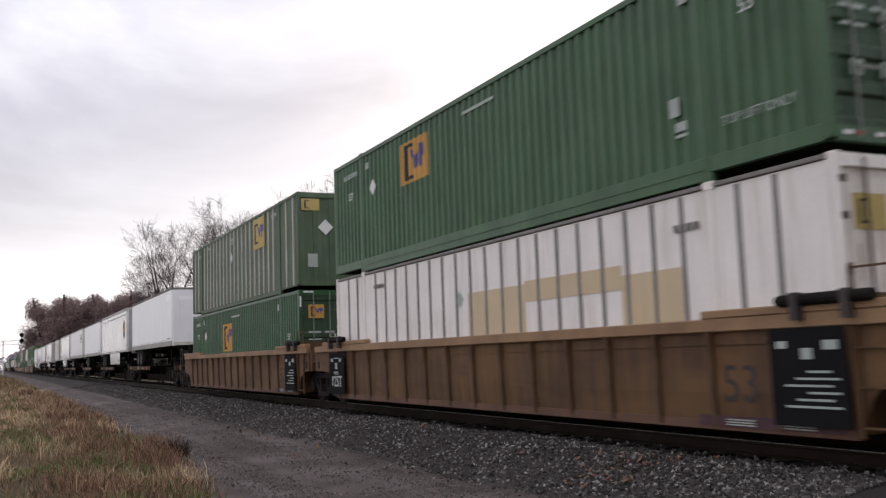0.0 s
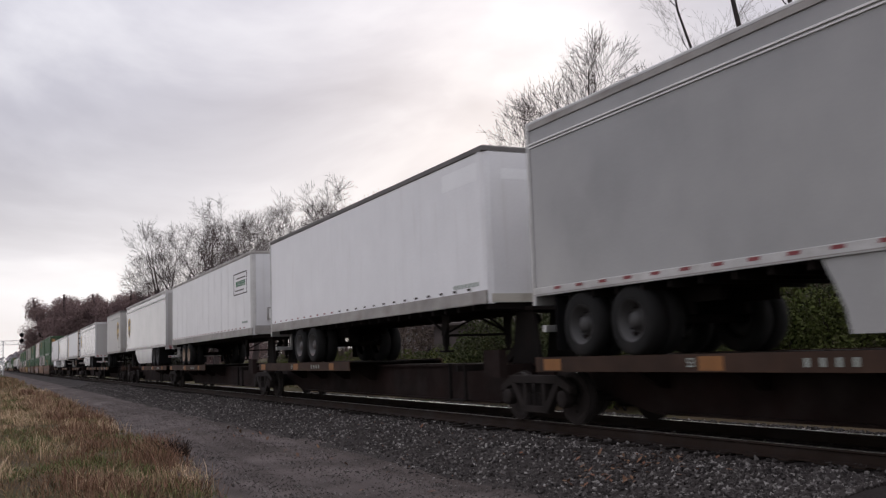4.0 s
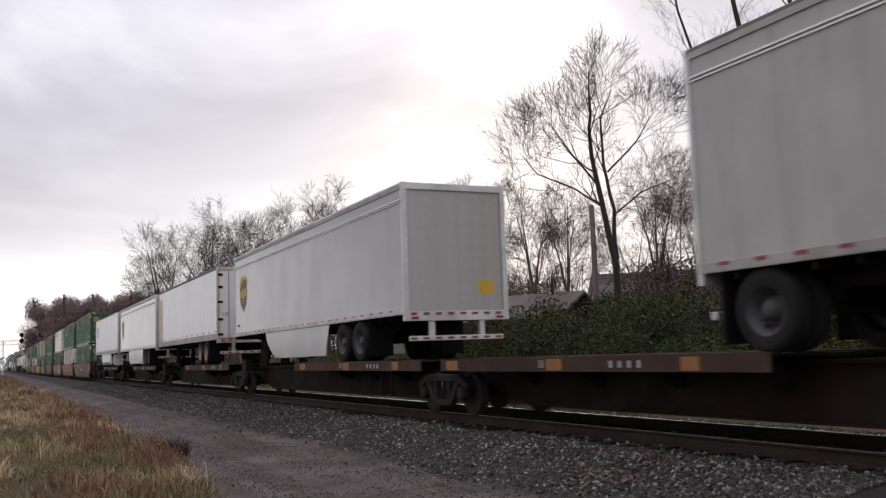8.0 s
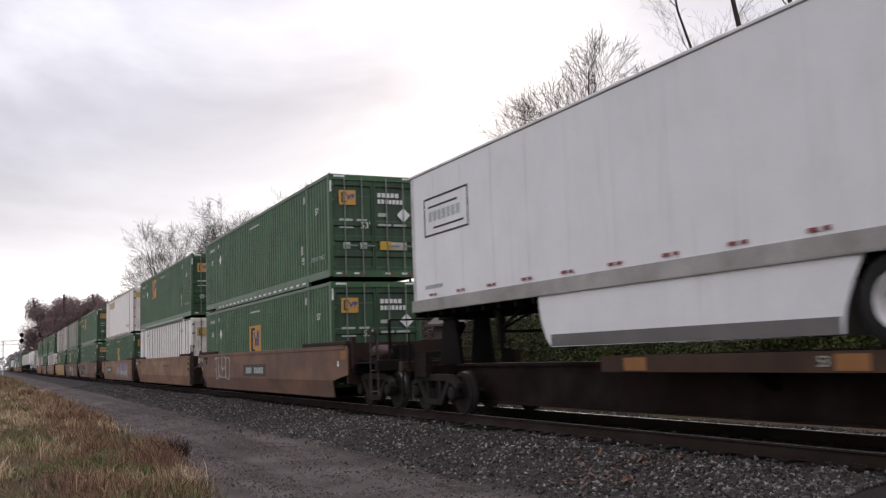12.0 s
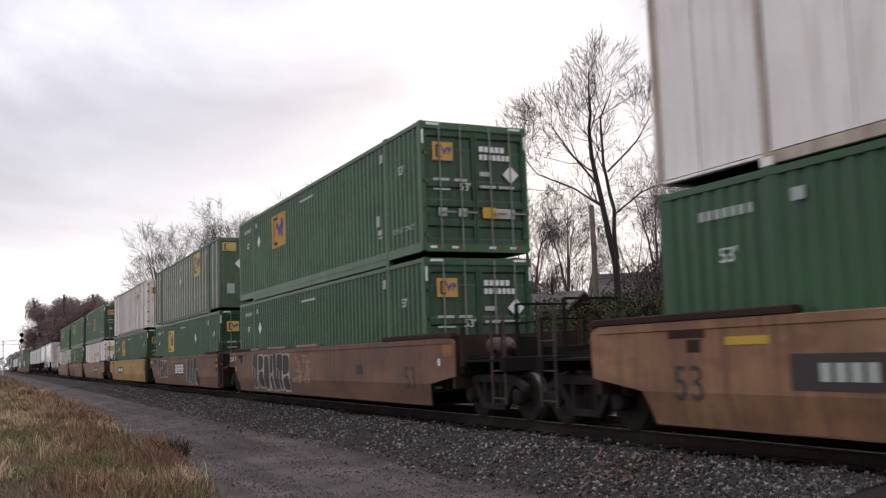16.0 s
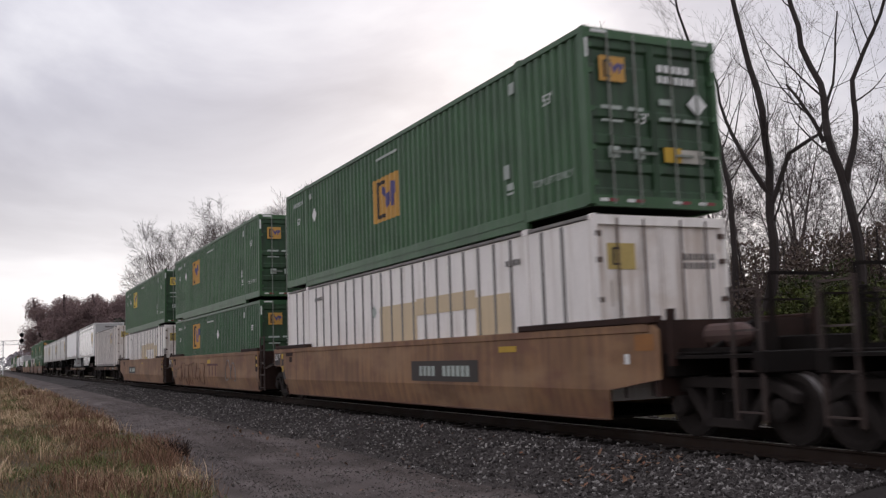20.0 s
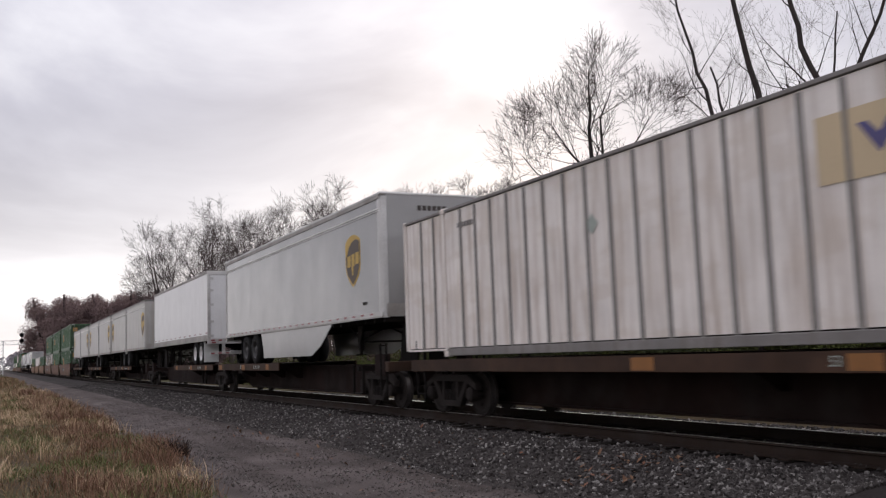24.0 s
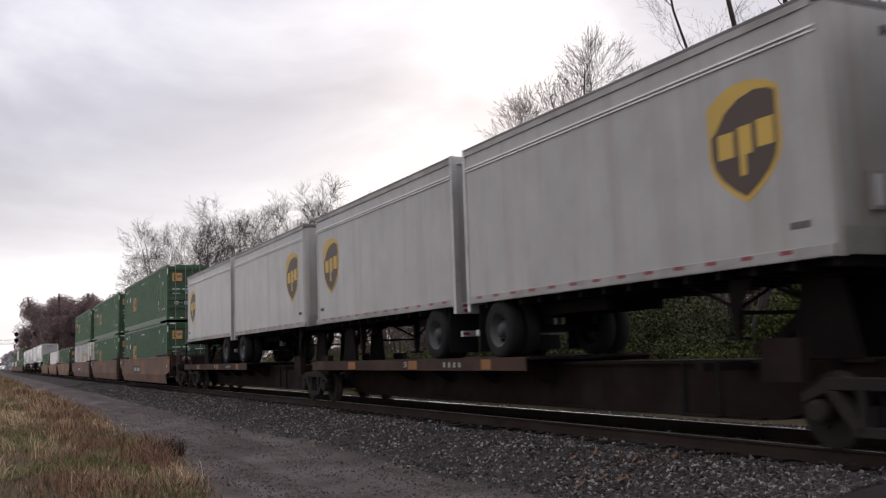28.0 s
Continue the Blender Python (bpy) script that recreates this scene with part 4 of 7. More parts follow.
            piece("side_mark", "pmark", flat_rects(-CW + 0.008, [(8.3, 8.75, 2.33, 2.4), (8.3, 8.75, 2.45, 2.56), (12.5, 13.0, 2.6, 2.68), (2.3, 2.9, 2.52, 2.62), (14.4, 14.9, 2.45, 2.55)]), grey_mark_mat, t)
        else:
            piece("side_mark", "wmark", flat_rects(-CW + 0.012, bars_row(12.9, 2.45, 5, 0.1, 0.09, 0.03) + bars_row(2.2, 2.35, 4, 0.1, 0.1, 0.03)), greypost_mat, t, label="grey number bars")
            piece("door_mark", "wdnum", end_rects(0.055, bars_row(0.42, 2.22, 6, 0.085, 0.1, 0.025) + bars_row(0.42, 2.08, 6, 0.085, 0.1, 0.025)), greypost_mat, t, label="grey number bars on the door")
            piece("door_mark", "wdrust", end_rects(0.056, [(-0.9, -0.72, 2.2, 2.24), (-0.98, -0.95, 1.5, 1.9), (-0.35, -0.31, 0.4, 0.9), (0.3, 0.33, 0.5, 1.3), (0.55, 0.7, 0.5, 0.56), (-0.8, -0.6, 1.05, 1.1), (0.9, 0.93, 0.3, 1.0)]), rustpost_mat, t, label="rust runs")
            piece("door_mark", "wdemb", end_rects(0.055, [(-1.02, -0.5, 2.06, 2.46)]), logo_faded_mat, t, label="worn square emblem on the door")
            piece("door_mark", "wdemb2", emblem_dark("y", -0.76, 2.26, -0.42, 0.40, 0.049, 0.052), dark_mark_mat, t)
            piece("placard", "wdia", lambda bm: diamond(bm, -CW + 0.02, 9.05, 1.9, 0.16), grey_mark_mat, t, label="faded diamond placard")
            if tan:
                piece("repaint_patch", "tan", flat_rects(-CW + 0.024, [(2.6, 8.7, 0.18, 1.0 if tan == "logo" else 0.95), (2.6, 3.9, 0.95, 1.9), (6.6, 8.7, 0.95, 2.0), (3.9, 6.6, 1.7, 2.05)]), tanbox_mat, t, label="tan repainted panels")
                if tan == "logo":
                    piece("emblem", "wlogo", flat_rects(-CW + 0.018, [(6.2, 7.2, 0.55, 1.3)]), logo_faded_mat, t, label="worn square emblem")
                    piece("emblem", "wlogo2", emblem_blue("x", 6.7, 0.92, 0.85, 0.75, -CW + 0.011, -CW + 0.014), logo_blue_mat, t)
            elif tan is None:
                piece("emblem", "wold", flat_rects(-CW + 0.018, [(3.3, 4.75, 1.7, 2.45)]), tanbox_mat, t, label="worn emblem patch")
                piece("emblem", "wold2", emblem_blue("x", 4.05, 2.08, 1.25, 0.8, -CW + 0.011, -CW + 0.014), logo_blue_mat, t)
    if style == "smooth":
        piece("emblem", "jstripe", flat_rects(-CW + 0.026, [(10.6, 13.5, 2.2, 2.62)]), logo_faded_mat, t, label="yellow name stripe")
        lettering("TOP LIFT ONLY", 0.2, greypost_mat, t, (-CW + 0.026, 3.1, 0.55))
        piece("emblem", "jbars", flat_rects(-CW + 0.022, bars_row(10.9, 2.32, 7, 0.22, 0.18, 0.1)), tanbox_mat, t)
        piece("door_mark", "jdoor", end_rects(0.03, [(-1.15, 1.15, 2.25, 2.6)]), logo_faded_mat, t, label="yellow name stripe on the doors")
        piece("door_mark", "jdoorb", end_rects(0.024, [(-0.6 + 0.2 * i, -0.46 + 0.2 * i, 2.33, 2.5) for i in range(7)]), dark_mark_mat, t)
        piece("door_mark", "jdoorc", end_rects(0.03, [(0.7, 1.0, 1.0, 1.4)]), logo_faded_mat, t)
        piece("side_mark", "jtext", flat_rects(-CW + 0.026, bars_row(7.5, 2.5, 8, 0.05, 0.05, 0.03)), grey_mark_mat, t)
        piece("side_mark", "jseam", flat_rects(-CW + 0.028, [(0.9 + 1.2 * i, 0.912 + 1.2 * i, 0.18, CH - 0.12) for i in range(13)]), greypost_mat, t, label="panel joints")
    return t


# ---- trailers ----
TH = 3.93


def shield(s, y, z, big=1.0):
    """A plain heraldic shield, 1.05 m wide and 1.3 m high, with an arched top and curved lower sides."""
    def outline(k):
        k = k * big
        pts = [(-0.53, 0.47), (-0.36, 0.56), (-0.18, 0.615), (0.0, 0.63), (0.18, 0.61), (0.36, 0.55), (0.53, 0.45),
               (0.53, -0.12), (0.49, -0.27), (0.38, -0.42), (0.2, -0.56), (0.0, -0.68), (-0.2, -0.56), (-0.38, -0.42), (-0.49, -0.27), (-0.53, -0.12)]
        return [(y + a * k, z + b * k) for a, b in pts]
    return outline


def wheel(parent, x, y, rim, vis):
    s = 1 if x > 0 else -1
    w = piece("tyre", "tyre", lambda bm: ring(bm, (0, 0, 0), "x", [(0.30, -0.13), (0.44, -0.145), (0.495, -0.11), (0.505, 0), (0.495, 0.11), (0.44, 0.145), (0.30, 0.13)], 26, False), rubber_mat, parent, (x, y, 0.5), smooth=True)
    piece("rim", ("rim", s), lambda bm: ring(bm, (0, 0, 0), "x", [(0.31, s * 0.135), (0.28, s * 0.12), (0.25, s * -0.03), (0.14, s * -0.02), (0.12, s * 0.07), (0.08, s * 0.1), (0.0, s * 0.1)], 20, False), rim, w, smooth=True)
    # ten nuts, and five dark discs painted in for the shaded hand holes
    if vis == s and abs(x) > 1:
        piece("nut_ring", ("nuts", s), lambda bm: [ring(bm, (s * -0.0, 0.19 * math.cos(a), 0.19 * math.sin(a)), "x", [(0.014, s * -0.03), (0.014, s * 0.03)], 6) for a in [i * 0.628 for i in range(10)]] + [ring(bm, (0, 0.232 * math.cos(a), 0.232 * math.sin(a)), "x", [(0.04, s * -0.04), (0.04, s * -0.005)], 10) for a in [0.3 + i * 1.2566 for i in range(5)]], steel_mat, w)


def trailer(length, skin, emblem=None, skirt=None, roof=None, rim=None, rear="swing", tape="red", pup=False, seams=False, trim=False, tanpatch=False, sign=False, vis=0, back=False, axle=None, plain=False, label=""):
    """A road trailer with its nose at y = 0, standing on its wheels at z = 0."""
    L = length
    t = thing("semi_trailer", label, "trailer", "trailers on the train")
    rim = rim or rim_dark_mat
    B = 1.0
    W = CW

    def body(bm):
        c = 0.14
        pts = [(-W + 0.02, c), (-W + 0.05, 0.05), (-W + c, 0.0), (W - c, 0.0), (W - 0.05, 0.05), (W - 0.02, c), (W - 0.02, L - 0.06), (-W + 0.02, L - 0.06)]
        prism(bm, pts, "z", B + 0.05, TH - 0.03)
    piece("body", ("body", L), body, skin, t)
    piece("roof_edge", ("roofedge", L, roof is None), boxes((-W, W, -0.01, L, TH - (0.07 if roof is None else 0.12), TH)), roof or alu_mat, t, bevel=0.02)
    for s in (-1, 1):
        xa, xb = sorted((s * (W - 0.03), s * (W + 0.004)))
        piece("bottom_rail", ("brail", s, L, trim), boxes((xa, xb, 0.02, L - 0.05, B, B + (0.14 if trim else 0.25))), alu_mat if trim and skin is not trailer_lgrey_mat else alu_dirty_mat, t, bevel=0.006)
        if not plain:
            piece("rail_lip", ("brl", s, L, trim), boxes((min(xa, xb) - 0.006, max(xa, xb) + 0.006, 0.02, L - 0.05, B + 0.02, B + 0.035)), alu_dirty_mat, t)
        if trim:
            piece("trim_strip", ("trim", s, L), boxes((min(xa, xb) - 0.004, max(xa, xb) + 0.006, 0.1, L - 0.08, TH - 0.40, TH - 0.375), (min(xa, xb), max(xa, xb) + 0.004, 0.1, L - 0.08, TH - 0.45, TH - 0.43)), brighttrim_mat, t)
            piece("top_rail", ("trail", s, L), boxes((min(xa, xb), max(xa, xb), 0.1, L - 0.08, TH - 0.15, TH - 0.06)), alu_dirty_mat, t)
        gap = 1.24 if tape == "pair" else 0.61
        for i in range(int((L - 0.9) / gap) + 1 if s == vis else 0):
            y = (1.1 if sign else 0.7) + i * gap
            if tape == "red":
                piece("reflector", ("refl", s), boxes((s * (W + 0.008) - 0.004, s * (W + 0.008) + 0.004, -0.09, 0.09, B + 0.08, B + 0.125)), red_mat, t, (0, y, 0 if trim else 0.19))
            elif tape == "pair":
                piece("reflector", ("refl2", s), boxes((s * (W + 0.002) - 0.004, s * (W + 0.002) + 0.004, -0.17, -0.02, B + 0.2, B + 0.25), (s * (W + 0.002) - 0.004, s * (W + 0.002) + 0.004, 0.05, 0.15, B + 0.2, B + 0.25)), red_mat, t, (0, y, 0 if trim else 0.1))
            else:
                piece("reflector", ("refl3", s), boxes((s * (W + 0.008) - 0.004, s * (W + 0.008) + 0.004, -0.06, 0.06, B + 0.1, B + 0.14)), dark_mark_mat if i < 13 else red_mat, t, (0, y, 0 if trim else 0.18))
        piece("corner_post", ("ncorner", s), lambda bm: prism(bm, [(s * (W - 0.15), -0.012), (s * (W - 0.045), 0.035), (s * (W - 0.008), 0.14), (s * (W - 0.008), 0.22), (s * (W - 0.05), 0.22), (s * (W - 0.2), 0.06)], "z", B, TH - 0.1), skin if roof is roofedge_mat else alu_mat, t)
    if seams:
        for s in (-1, 1):
            piece("panel_seam", ("tseam", s, L), boxes(*[(min(s * (W - 0.021), s * (W - 0.015)), max(s * (W - 0.021), s * (W - 0.015)), 1.22 * (i + 1) - 0.015, 1.22 * (i + 1) + 0.015, B + 0.14, TH - 0.12) for i in range(int(L / 1.22) - 1)]), skin, t)
    # nose fittings
    if roof is roofedge_mat and not pup:
        piece("nose_plate", "nosepw", boxes((-W + 0.1, W - 0.1, -0.012, 0.0, B + 0.02, B + 0.18)), cream_mat, t, label="cream bumper plate")
        for x, z in ((-1.12, B + 0.62), (0.1, B + 0.5)):
            piece("nose_reflector", "nref", boxes((-0.05, 0.05, -0.02, 0.0, -0.1, 0.1)), dark_mark_mat, t, (x, 0 if x > -1 else 0.03, z))
        piece("connection_box", "nbox2", boxes((0.58, 0.84, -0.05, 0.0, B + 0.76, B + 1.06)), greypost_mat, t, bevel=0.01)
        piece("air_socket", "nlamp", boxes((0.42, 1.0, -0.09, 0.0, B + 0.5, B + 0.7)), black_mat, t, bevel=0.03)
        piece("air_hose", "nhose", lambda bm: bar(bm, (0.7, -0.05, B + 0.5), (0.72, -0.04, B - 0.3), 0.04), rubber_mat, t)
        piece("number_marking", "nstrip", end_rects(-0.001, [(1.06, 1.14, 2.56 + 0.135 * i, 2.65 + 0.135 * i) for i in range(9)]), grey_mark_mat, t)
        piece("paint_patch", "npatch", end_rects(-0.001, [(-0.9, 0.6, TH - 0.62, TH - 0.42)]), freshwhite_mat, t, label="fresh white touch-up")
        piece("paint_patch", "spatch", flat_rects(-W + 0.02, [(0.26, 1.75, TH - 0.62, TH - 0.28)]), freshwhite_mat, t, label="fresh white touch-up")
        piece("number_marking", "snumw", flat_rects(-W + 0.02, [(0.34 + 0.12 * i, 0.43 + 0.12 * i, B + 0.34, B + 0.42) for i in range(9)]), grey_mark_mat, t)
    else:
        piece("document_box", "docbox", boxes((-0.75, -0.52, -0.05, 0.0, B + 0.5, B + 0.95)), alu_dirty_mat, t, bevel=0.01)
        piece("document_lid", "doclid", boxes((-0.70, -0.57, -0.056, -0.05, B + 0.55, B + 0.9)), white_mark_mat, t)
        piece("nose_box", "nosebox", boxes((0.45, 0.85, -0.08, 0.0, B + 0.4, B + 0.9)), black_mat if not roof else alu_dirty_mat, t, bevel=0.015)
        piece("nose_plate", "nosep", boxes((-W + 0.1, W - 0.1, -0.012, 0.0, B + 0.02, B + 0.32)), alu_dirty_mat, t)
    if trim:
        piece("number_marking", "nnum", end_rects(-0.001, [(-0.35 + 0.13 * i, -0.25 + 0.13 * i, TH - 0.42, TH - 0.30) for i in range(6)]), dark_mark_mat, t)
    # underside
    piece("floor_frame", ("floorf", L), lambda bm: [box(bm, -W + 0.06, W - 0.06, 0.06 + 0.6 * i, 0.12 + 0.6 * i, B - 0.1, B + 0.05) for i in range(int(L / 0.6))] + [box(bm, -W + 0.05, W - 0.05, 0.04, L - 0.06, B + 0.02, B + 0.06)], steel_mat, t)
    piece("kingpin_plate", "kplate", boxes((-1.0, 1.0, 0.25, 1.9, B - 0.06, B + 0.02)), steel_mat, t)
    yl = 2.1 if pup else 2.9
    for s in (-1, 1):
        leg = piece("landing_leg", ("leg", s), boxes((s * 0.75 - 0.06, s * 0.75 + 0.06, -0.06, 0.06, 0.28, B + 0.02), (s * 0.75 - 0.04, s * 0.75 + 0.04, -0.04, 0.04, 0.18, 0.3)), steel_mat, t, (0, yl, 0), bevel=0.01)
        piece("foot", ("foot", s), boxes((s * 0.75 - 0.11, s * 0.75 + 0.11, -0.12, 0.12, 0.15, 0.19)), steel_mat, leg)
        piece("leg_gusset", ("gus", s), lambda bm: prism(bm, [(-0.42, B), (0.06, B), (0.06, B - 0.5), (-0.06, B - 0.55)], "x", s * 0.75 - 0.07, s * 0.75 - 0.05), steel_mat, leg)
    piece("leg_brace", "legbrace", lambda bm: [bar(bm, (-0.72, 0, 0.5), (0.72, 0, 0.5), 0.05), bar(bm, (-0.72, 0, 0.55), (0.1, 0, 0.95), 0.04), bar(bm, (0.72, 0, 0.55), (-0.1, 0, 0.95), 0.04), bar(bm, (-0.75, 0, 0.55), (-0.75, 1.0, 0.98), 0.04), bar(bm, (0.75, 0, 0.55), (0.75, 1.0, 0.98), 0.04)], steel_mat, t, (0, yl, 0))
    axles = [L - 1.05] if pup else [L - 2.55, L - 1.3] if rear != "far" and not back else [L - 4.2, L - 2.95]
    if axle:
        axles = [L - axle - 1.28, L - axle]
    piece("slider_frame", ("slider", len(axles)), boxes((-0.55, -0.43, -2.3, 0.9, B - 0.28, B - 0.02), (0.43, 0.55, -2.3, 0.9, B - 0.28, B - 0.02), (-0.5, 0.5, -0.9, -0.8, B - 0.25, B - 0.1)), steel_mat, t, (0, axles[-1], 0))
    for y in axles:
        ax = piece("axle", "axle", lambda bm: ring(bm, (0, 0, 0.5), "x", [(0.07, -1.0), (0.07, 1.0)], 10), steel_mat, t, (0, y, 0))
        for x in (-1.12, -0.80, 0.80, 1.12):
            wheel(ax, x, 0, rim, vis)
        for x in () if plain else (-0.5, 0.5):
            piece("spring_hanger", "hanger", boxes((-0.06, 0.06, -0.45, 0.45, 0.55, 0.72)), steel_mat, ax, (x, 0, 0))
    for x in (-0.95, 0.95):
        piece("mud_flap", "flap", boxes((-0.31, 0.31, -0.012, 0.012, 0.12, B - 0.02)), white_mark_mat if rim is rim_white_mat else black_mat, t, (x, axles[-1] + 0.68, 0))
    # rear end
    piece("rear_frame", ("rframe", L), boxes((-W, -W + 0.12, L - 0.07, L + 0.01, B - 0.12, TH), (W - 0.12, W, L - 0.07, L + 0.01, B - 0.12, TH), (-W + 0.12, W - 0.12, L - 0.07, L + 0.005, TH - 0.15, TH - 0.01), (-W, W, L - 0.09, L + 0.012, B - 0.14, B + 0.08)), alu_mat if rear != "rusty" else rustpost_mat, t)
    if rear in ("roll", "far"):
        door = piece("roll_door", ("roll", L), boxes((-W + 0.12, W - 0.12, L - 0.06, L - 0.04, B + 0.09, TH - 0.15)), trailer_lgrey_mat, t)
        for i in range(0 if plain else 10):
            piece("door_panel", ("rollp", L), boxes((-W + 0.13, W - 0.13, L - 0.05, L - 0.034, 0, 0.2615)), trailer_lgrey_mat, door, (0, 0, B + 0.095 + 0.263 * i))
        piece("door_sticker", ("rst", L), boxes((-0.95, -0.55, L - 0.034, L - 0.028, B + 0.45, B + 0.75)), oilgold_mat, t, label="yellow sticker")
    else:
        for x0, x1 in ((-W + 0.13, -0.005), (0.005, W - 0.13)):
            d = piece("door", ("tdoor", L, x0), boxes((x0, x1, L - 0.06, L - 0.02, B + 0.09, TH - 0.16)), skin, t)
            if rear == "rusty":
                for x in (x0 + 0.3, x0 + 0.8):
                    piece("lock_rod", ("trod", L), lambda bm: ring(bm, (0, L, 0), "z", [(0.022, B), (0.022, TH - 0.1)], 8), rustpost_mat, d, (x, 0, 0))
            else:
                piece("lock_rod", ("trod2", L), lambda bm: ring(bm, (0, L, 0), "z", [(0.016, B), (0.016, TH - 0.1)], 8), alu_mat, d, (x0 + (0.95 if x0 < -0.5 else 0.2), 0, 0))
            for z in () if plain else (1.2, 1.8, 2.5, 3.1, 3.6):
                piece("hinge", ("thinge", L), boxes((-0.1, 0.1, L - 0.03, L + 0.014, -0.05, 0.05)), steel_mat if rear == "rusty" else alu_mat, d, (x0 + 0.02 if x0 < -0.5 else x1 - 0.02, 0, z))
        if rear == "rusty":
            o = lettering("110", 0.2, dark_mark_mat, t, (0.95, L - 0.018, 2.0))
            o.rotation_euler = (0, 0, radians(-90))
    for x in (-0.62, 0.62):
        piece("bumper_post", ("bpost", L), boxes((-0.06, 0.06, L - 0.12, L - 0.03, 0.5, B - 0.1)), alu_mat, t, (x, 0, 0))
    bump_ = piece("underride_bar", ("ubar", L), boxes((-1.15, 1.15, L - 0.12, L - 0.02, 0.42, 0.53)), alu_mat, t, bevel=0.008)
    piece("bar_tape", ("utape", L), boxes(*[(-1.1 + 0.3 * i, -0.95 + 0.3 * i, L - 0.02, L - 0.014, 0.45, 0.5) for i in range(8)]), red_mat, bump_)
    piece("sill_tape", ("stape", L), boxes(*[(-1.1 + 0.3 * i, -0.95 + 0.3 * i, L + 0.012, L + 0.017, B - 0.02, B + 0.04) for i in range(8)]), red_mat, t)
    for x in (-1.05, 1.05):
        piece("tail_lamp", ("tlamp", L), boxes((-0.08, 0.08, L + 0.012, L + 0.03, B - 0.11, B - 0.05)), red_mat, t, (x, 0, 0))
    # side skirts
    if skirt:
        y0, y1 = skirt[0], skirt[1]
        for s in (-1, 1):
            xs_ = sorted((s * (W - 0.06), s * (W - 0.035)))
            lead_in = [(y0 + skirt[2] * q ** 1.6, 0.17 + (B - 0.22) * (1 - q) ** 1.4) for q in (0.0, 0.15, 0.3, 0.5, 0.7, 0.85, 1.0)]
            if len(skirt) > 3:
                lead_in = [(y0, B - 0.04), (y0 + skirt[2] * 0.55, 0.44), (y0 + skirt[2], 0.19)]
            side_ = piece("side_skirt", ("skirt", s, skirt), lambda bm: prism(bm, lead_in + [(y1, 0.18), (y1 + 0.05, 0.45), (y1 + 0.16, 0.7), (y1 + 0.32, B + 0.01), (y0, B + 0.01)], "x", *xs_), skin, t, label="smooth side skirt")
            if seams:
                xb_ = sorted((s * (W - 0.034), s * (W - 0.031)))
                piece("skirt_band", ("skirtb", s, skirt), boxes((*xb_, y0 + skirt[2], y1 - 0.02, 0.18, 0.37)), roofedge_mat, side_, label="grey rubber lower edge")
    # emblems and bars
    if emblem:
        for s in (-1, 1):
            xa = s * (W + (-0.018 if skin is not None else 0))
            yc = emblem
            f1 = shield(s, yc, 2.52, 1.12 if pup else 1.0)
            lo, hi = sorted((xa, xa + s * 0.004))
            em = piece("emblem", ("shield", s, yc), lambda bm: prism(bm, f1(1.0), "x", lo, hi), logo_gold_mat, t, label="gold-edged brown shield emblem")
            piece("emblem_field", ("shieldb", s, yc), lambda bm: prism(bm, f1(0.9), "x", lo + s * 0.003, hi + s * 0.003), logo_brown_mat, em)
            k_ = -s * (1.12 if pup else 1.0)

            def sweep(bm):
                prism(bm, [(yc + a * k_, 2.52 + b * abs(k_)) for a, b in ((0.50, 0.10), (0.50, 0.46), (0.34, 0.55), (0.1, 0.60), (-0.2, 0.585), (-0.50, 0.45), (-0.2, 0.50), (0.05, 0.45), (0.25, 0.34), (0.40, 0.16))], "x", lo + s * 0.006, hi + s * 0.006)

            def blocks(bm):
                for a, b, c, d in ((0.14, 0.38, -0.16, 0.12), (-0.13, 0.07, -0.16, 0.15), (-0.03, 0.06, -0.38, -0.16), (-0.44, -0.20, -0.12, 0.17)):
                    prism(bm, [(yc + a * k_, 2.52 + c * abs(k_)), (yc + b * k_, 2.52 + c * abs(k_)), (yc + b * k_, 2.52 + d * abs(k_)), (yc + a * k_, 2.52 + d * abs(k_))], "x", lo + s * 0.006, hi + s * 0.006)
            piece("emblem_arc", ("shieldc", s, yc, pup), sweep, logo_gold_mat, em)
            piece("emblem_stripe", ("shieldd", s, yc, pup), blocks, logo_gold_mat, em)
            piece("number_marking", ("snumt", s, yc), boxes(*[(lo, hi, yc - 0.9 + 0.1 * i, yc - 0.83 + 0.1 * i, B + 0.35, B + 0.43) for i in range(3)]), dark_mark_mat, t)
    if sign:
        for s in (-1, 1):
            lo, hi = sorted((s * (W - 0.02), s * (W - 0.014)))
            piece("name_sign", ("sign", s), boxes((lo, hi, 0.75, 2.75, 2.52, 2.56), (lo, hi, 0.75, 2.75, 3.28, 3.32), (lo, hi, 0.75, 0.79, 2.52, 3.32), (lo, hi, 2.71, 2.75, 2.52, 3.32)), dark_mark_mat, t, label="framed company sign on the side")
            piece("sign_marking", ("signb", s), boxes(*[(lo, hi, 0.98 + 0.21 * i, 1.12 + 0.21 * i, 2.82, 3.02) for i in range(7)]), green_text_mat if sign == "green" else grey_mark_mat, t)
            piece("sign_swoosh", ("signs", s), boxes((lo, hi, 0.95, 2.3, 3.1, 3.14), (lo, hi, 1.2, 2.55, 2.66, 2.7)), dark_mark_mat, t)
            piece("number_marking", ("signn", s), boxes(*[(lo, hi, 0.7 + 0.12 * i, 0.79 + 0.12 * i, B + 0.45, B + 0.53) for i in range(7)]), grey_mark_mat, t)
    if tanpatch:
        for s in (-1, 1):
            lo, hi = sorted((s * (W - 0.02), s * (W - 0.015)))
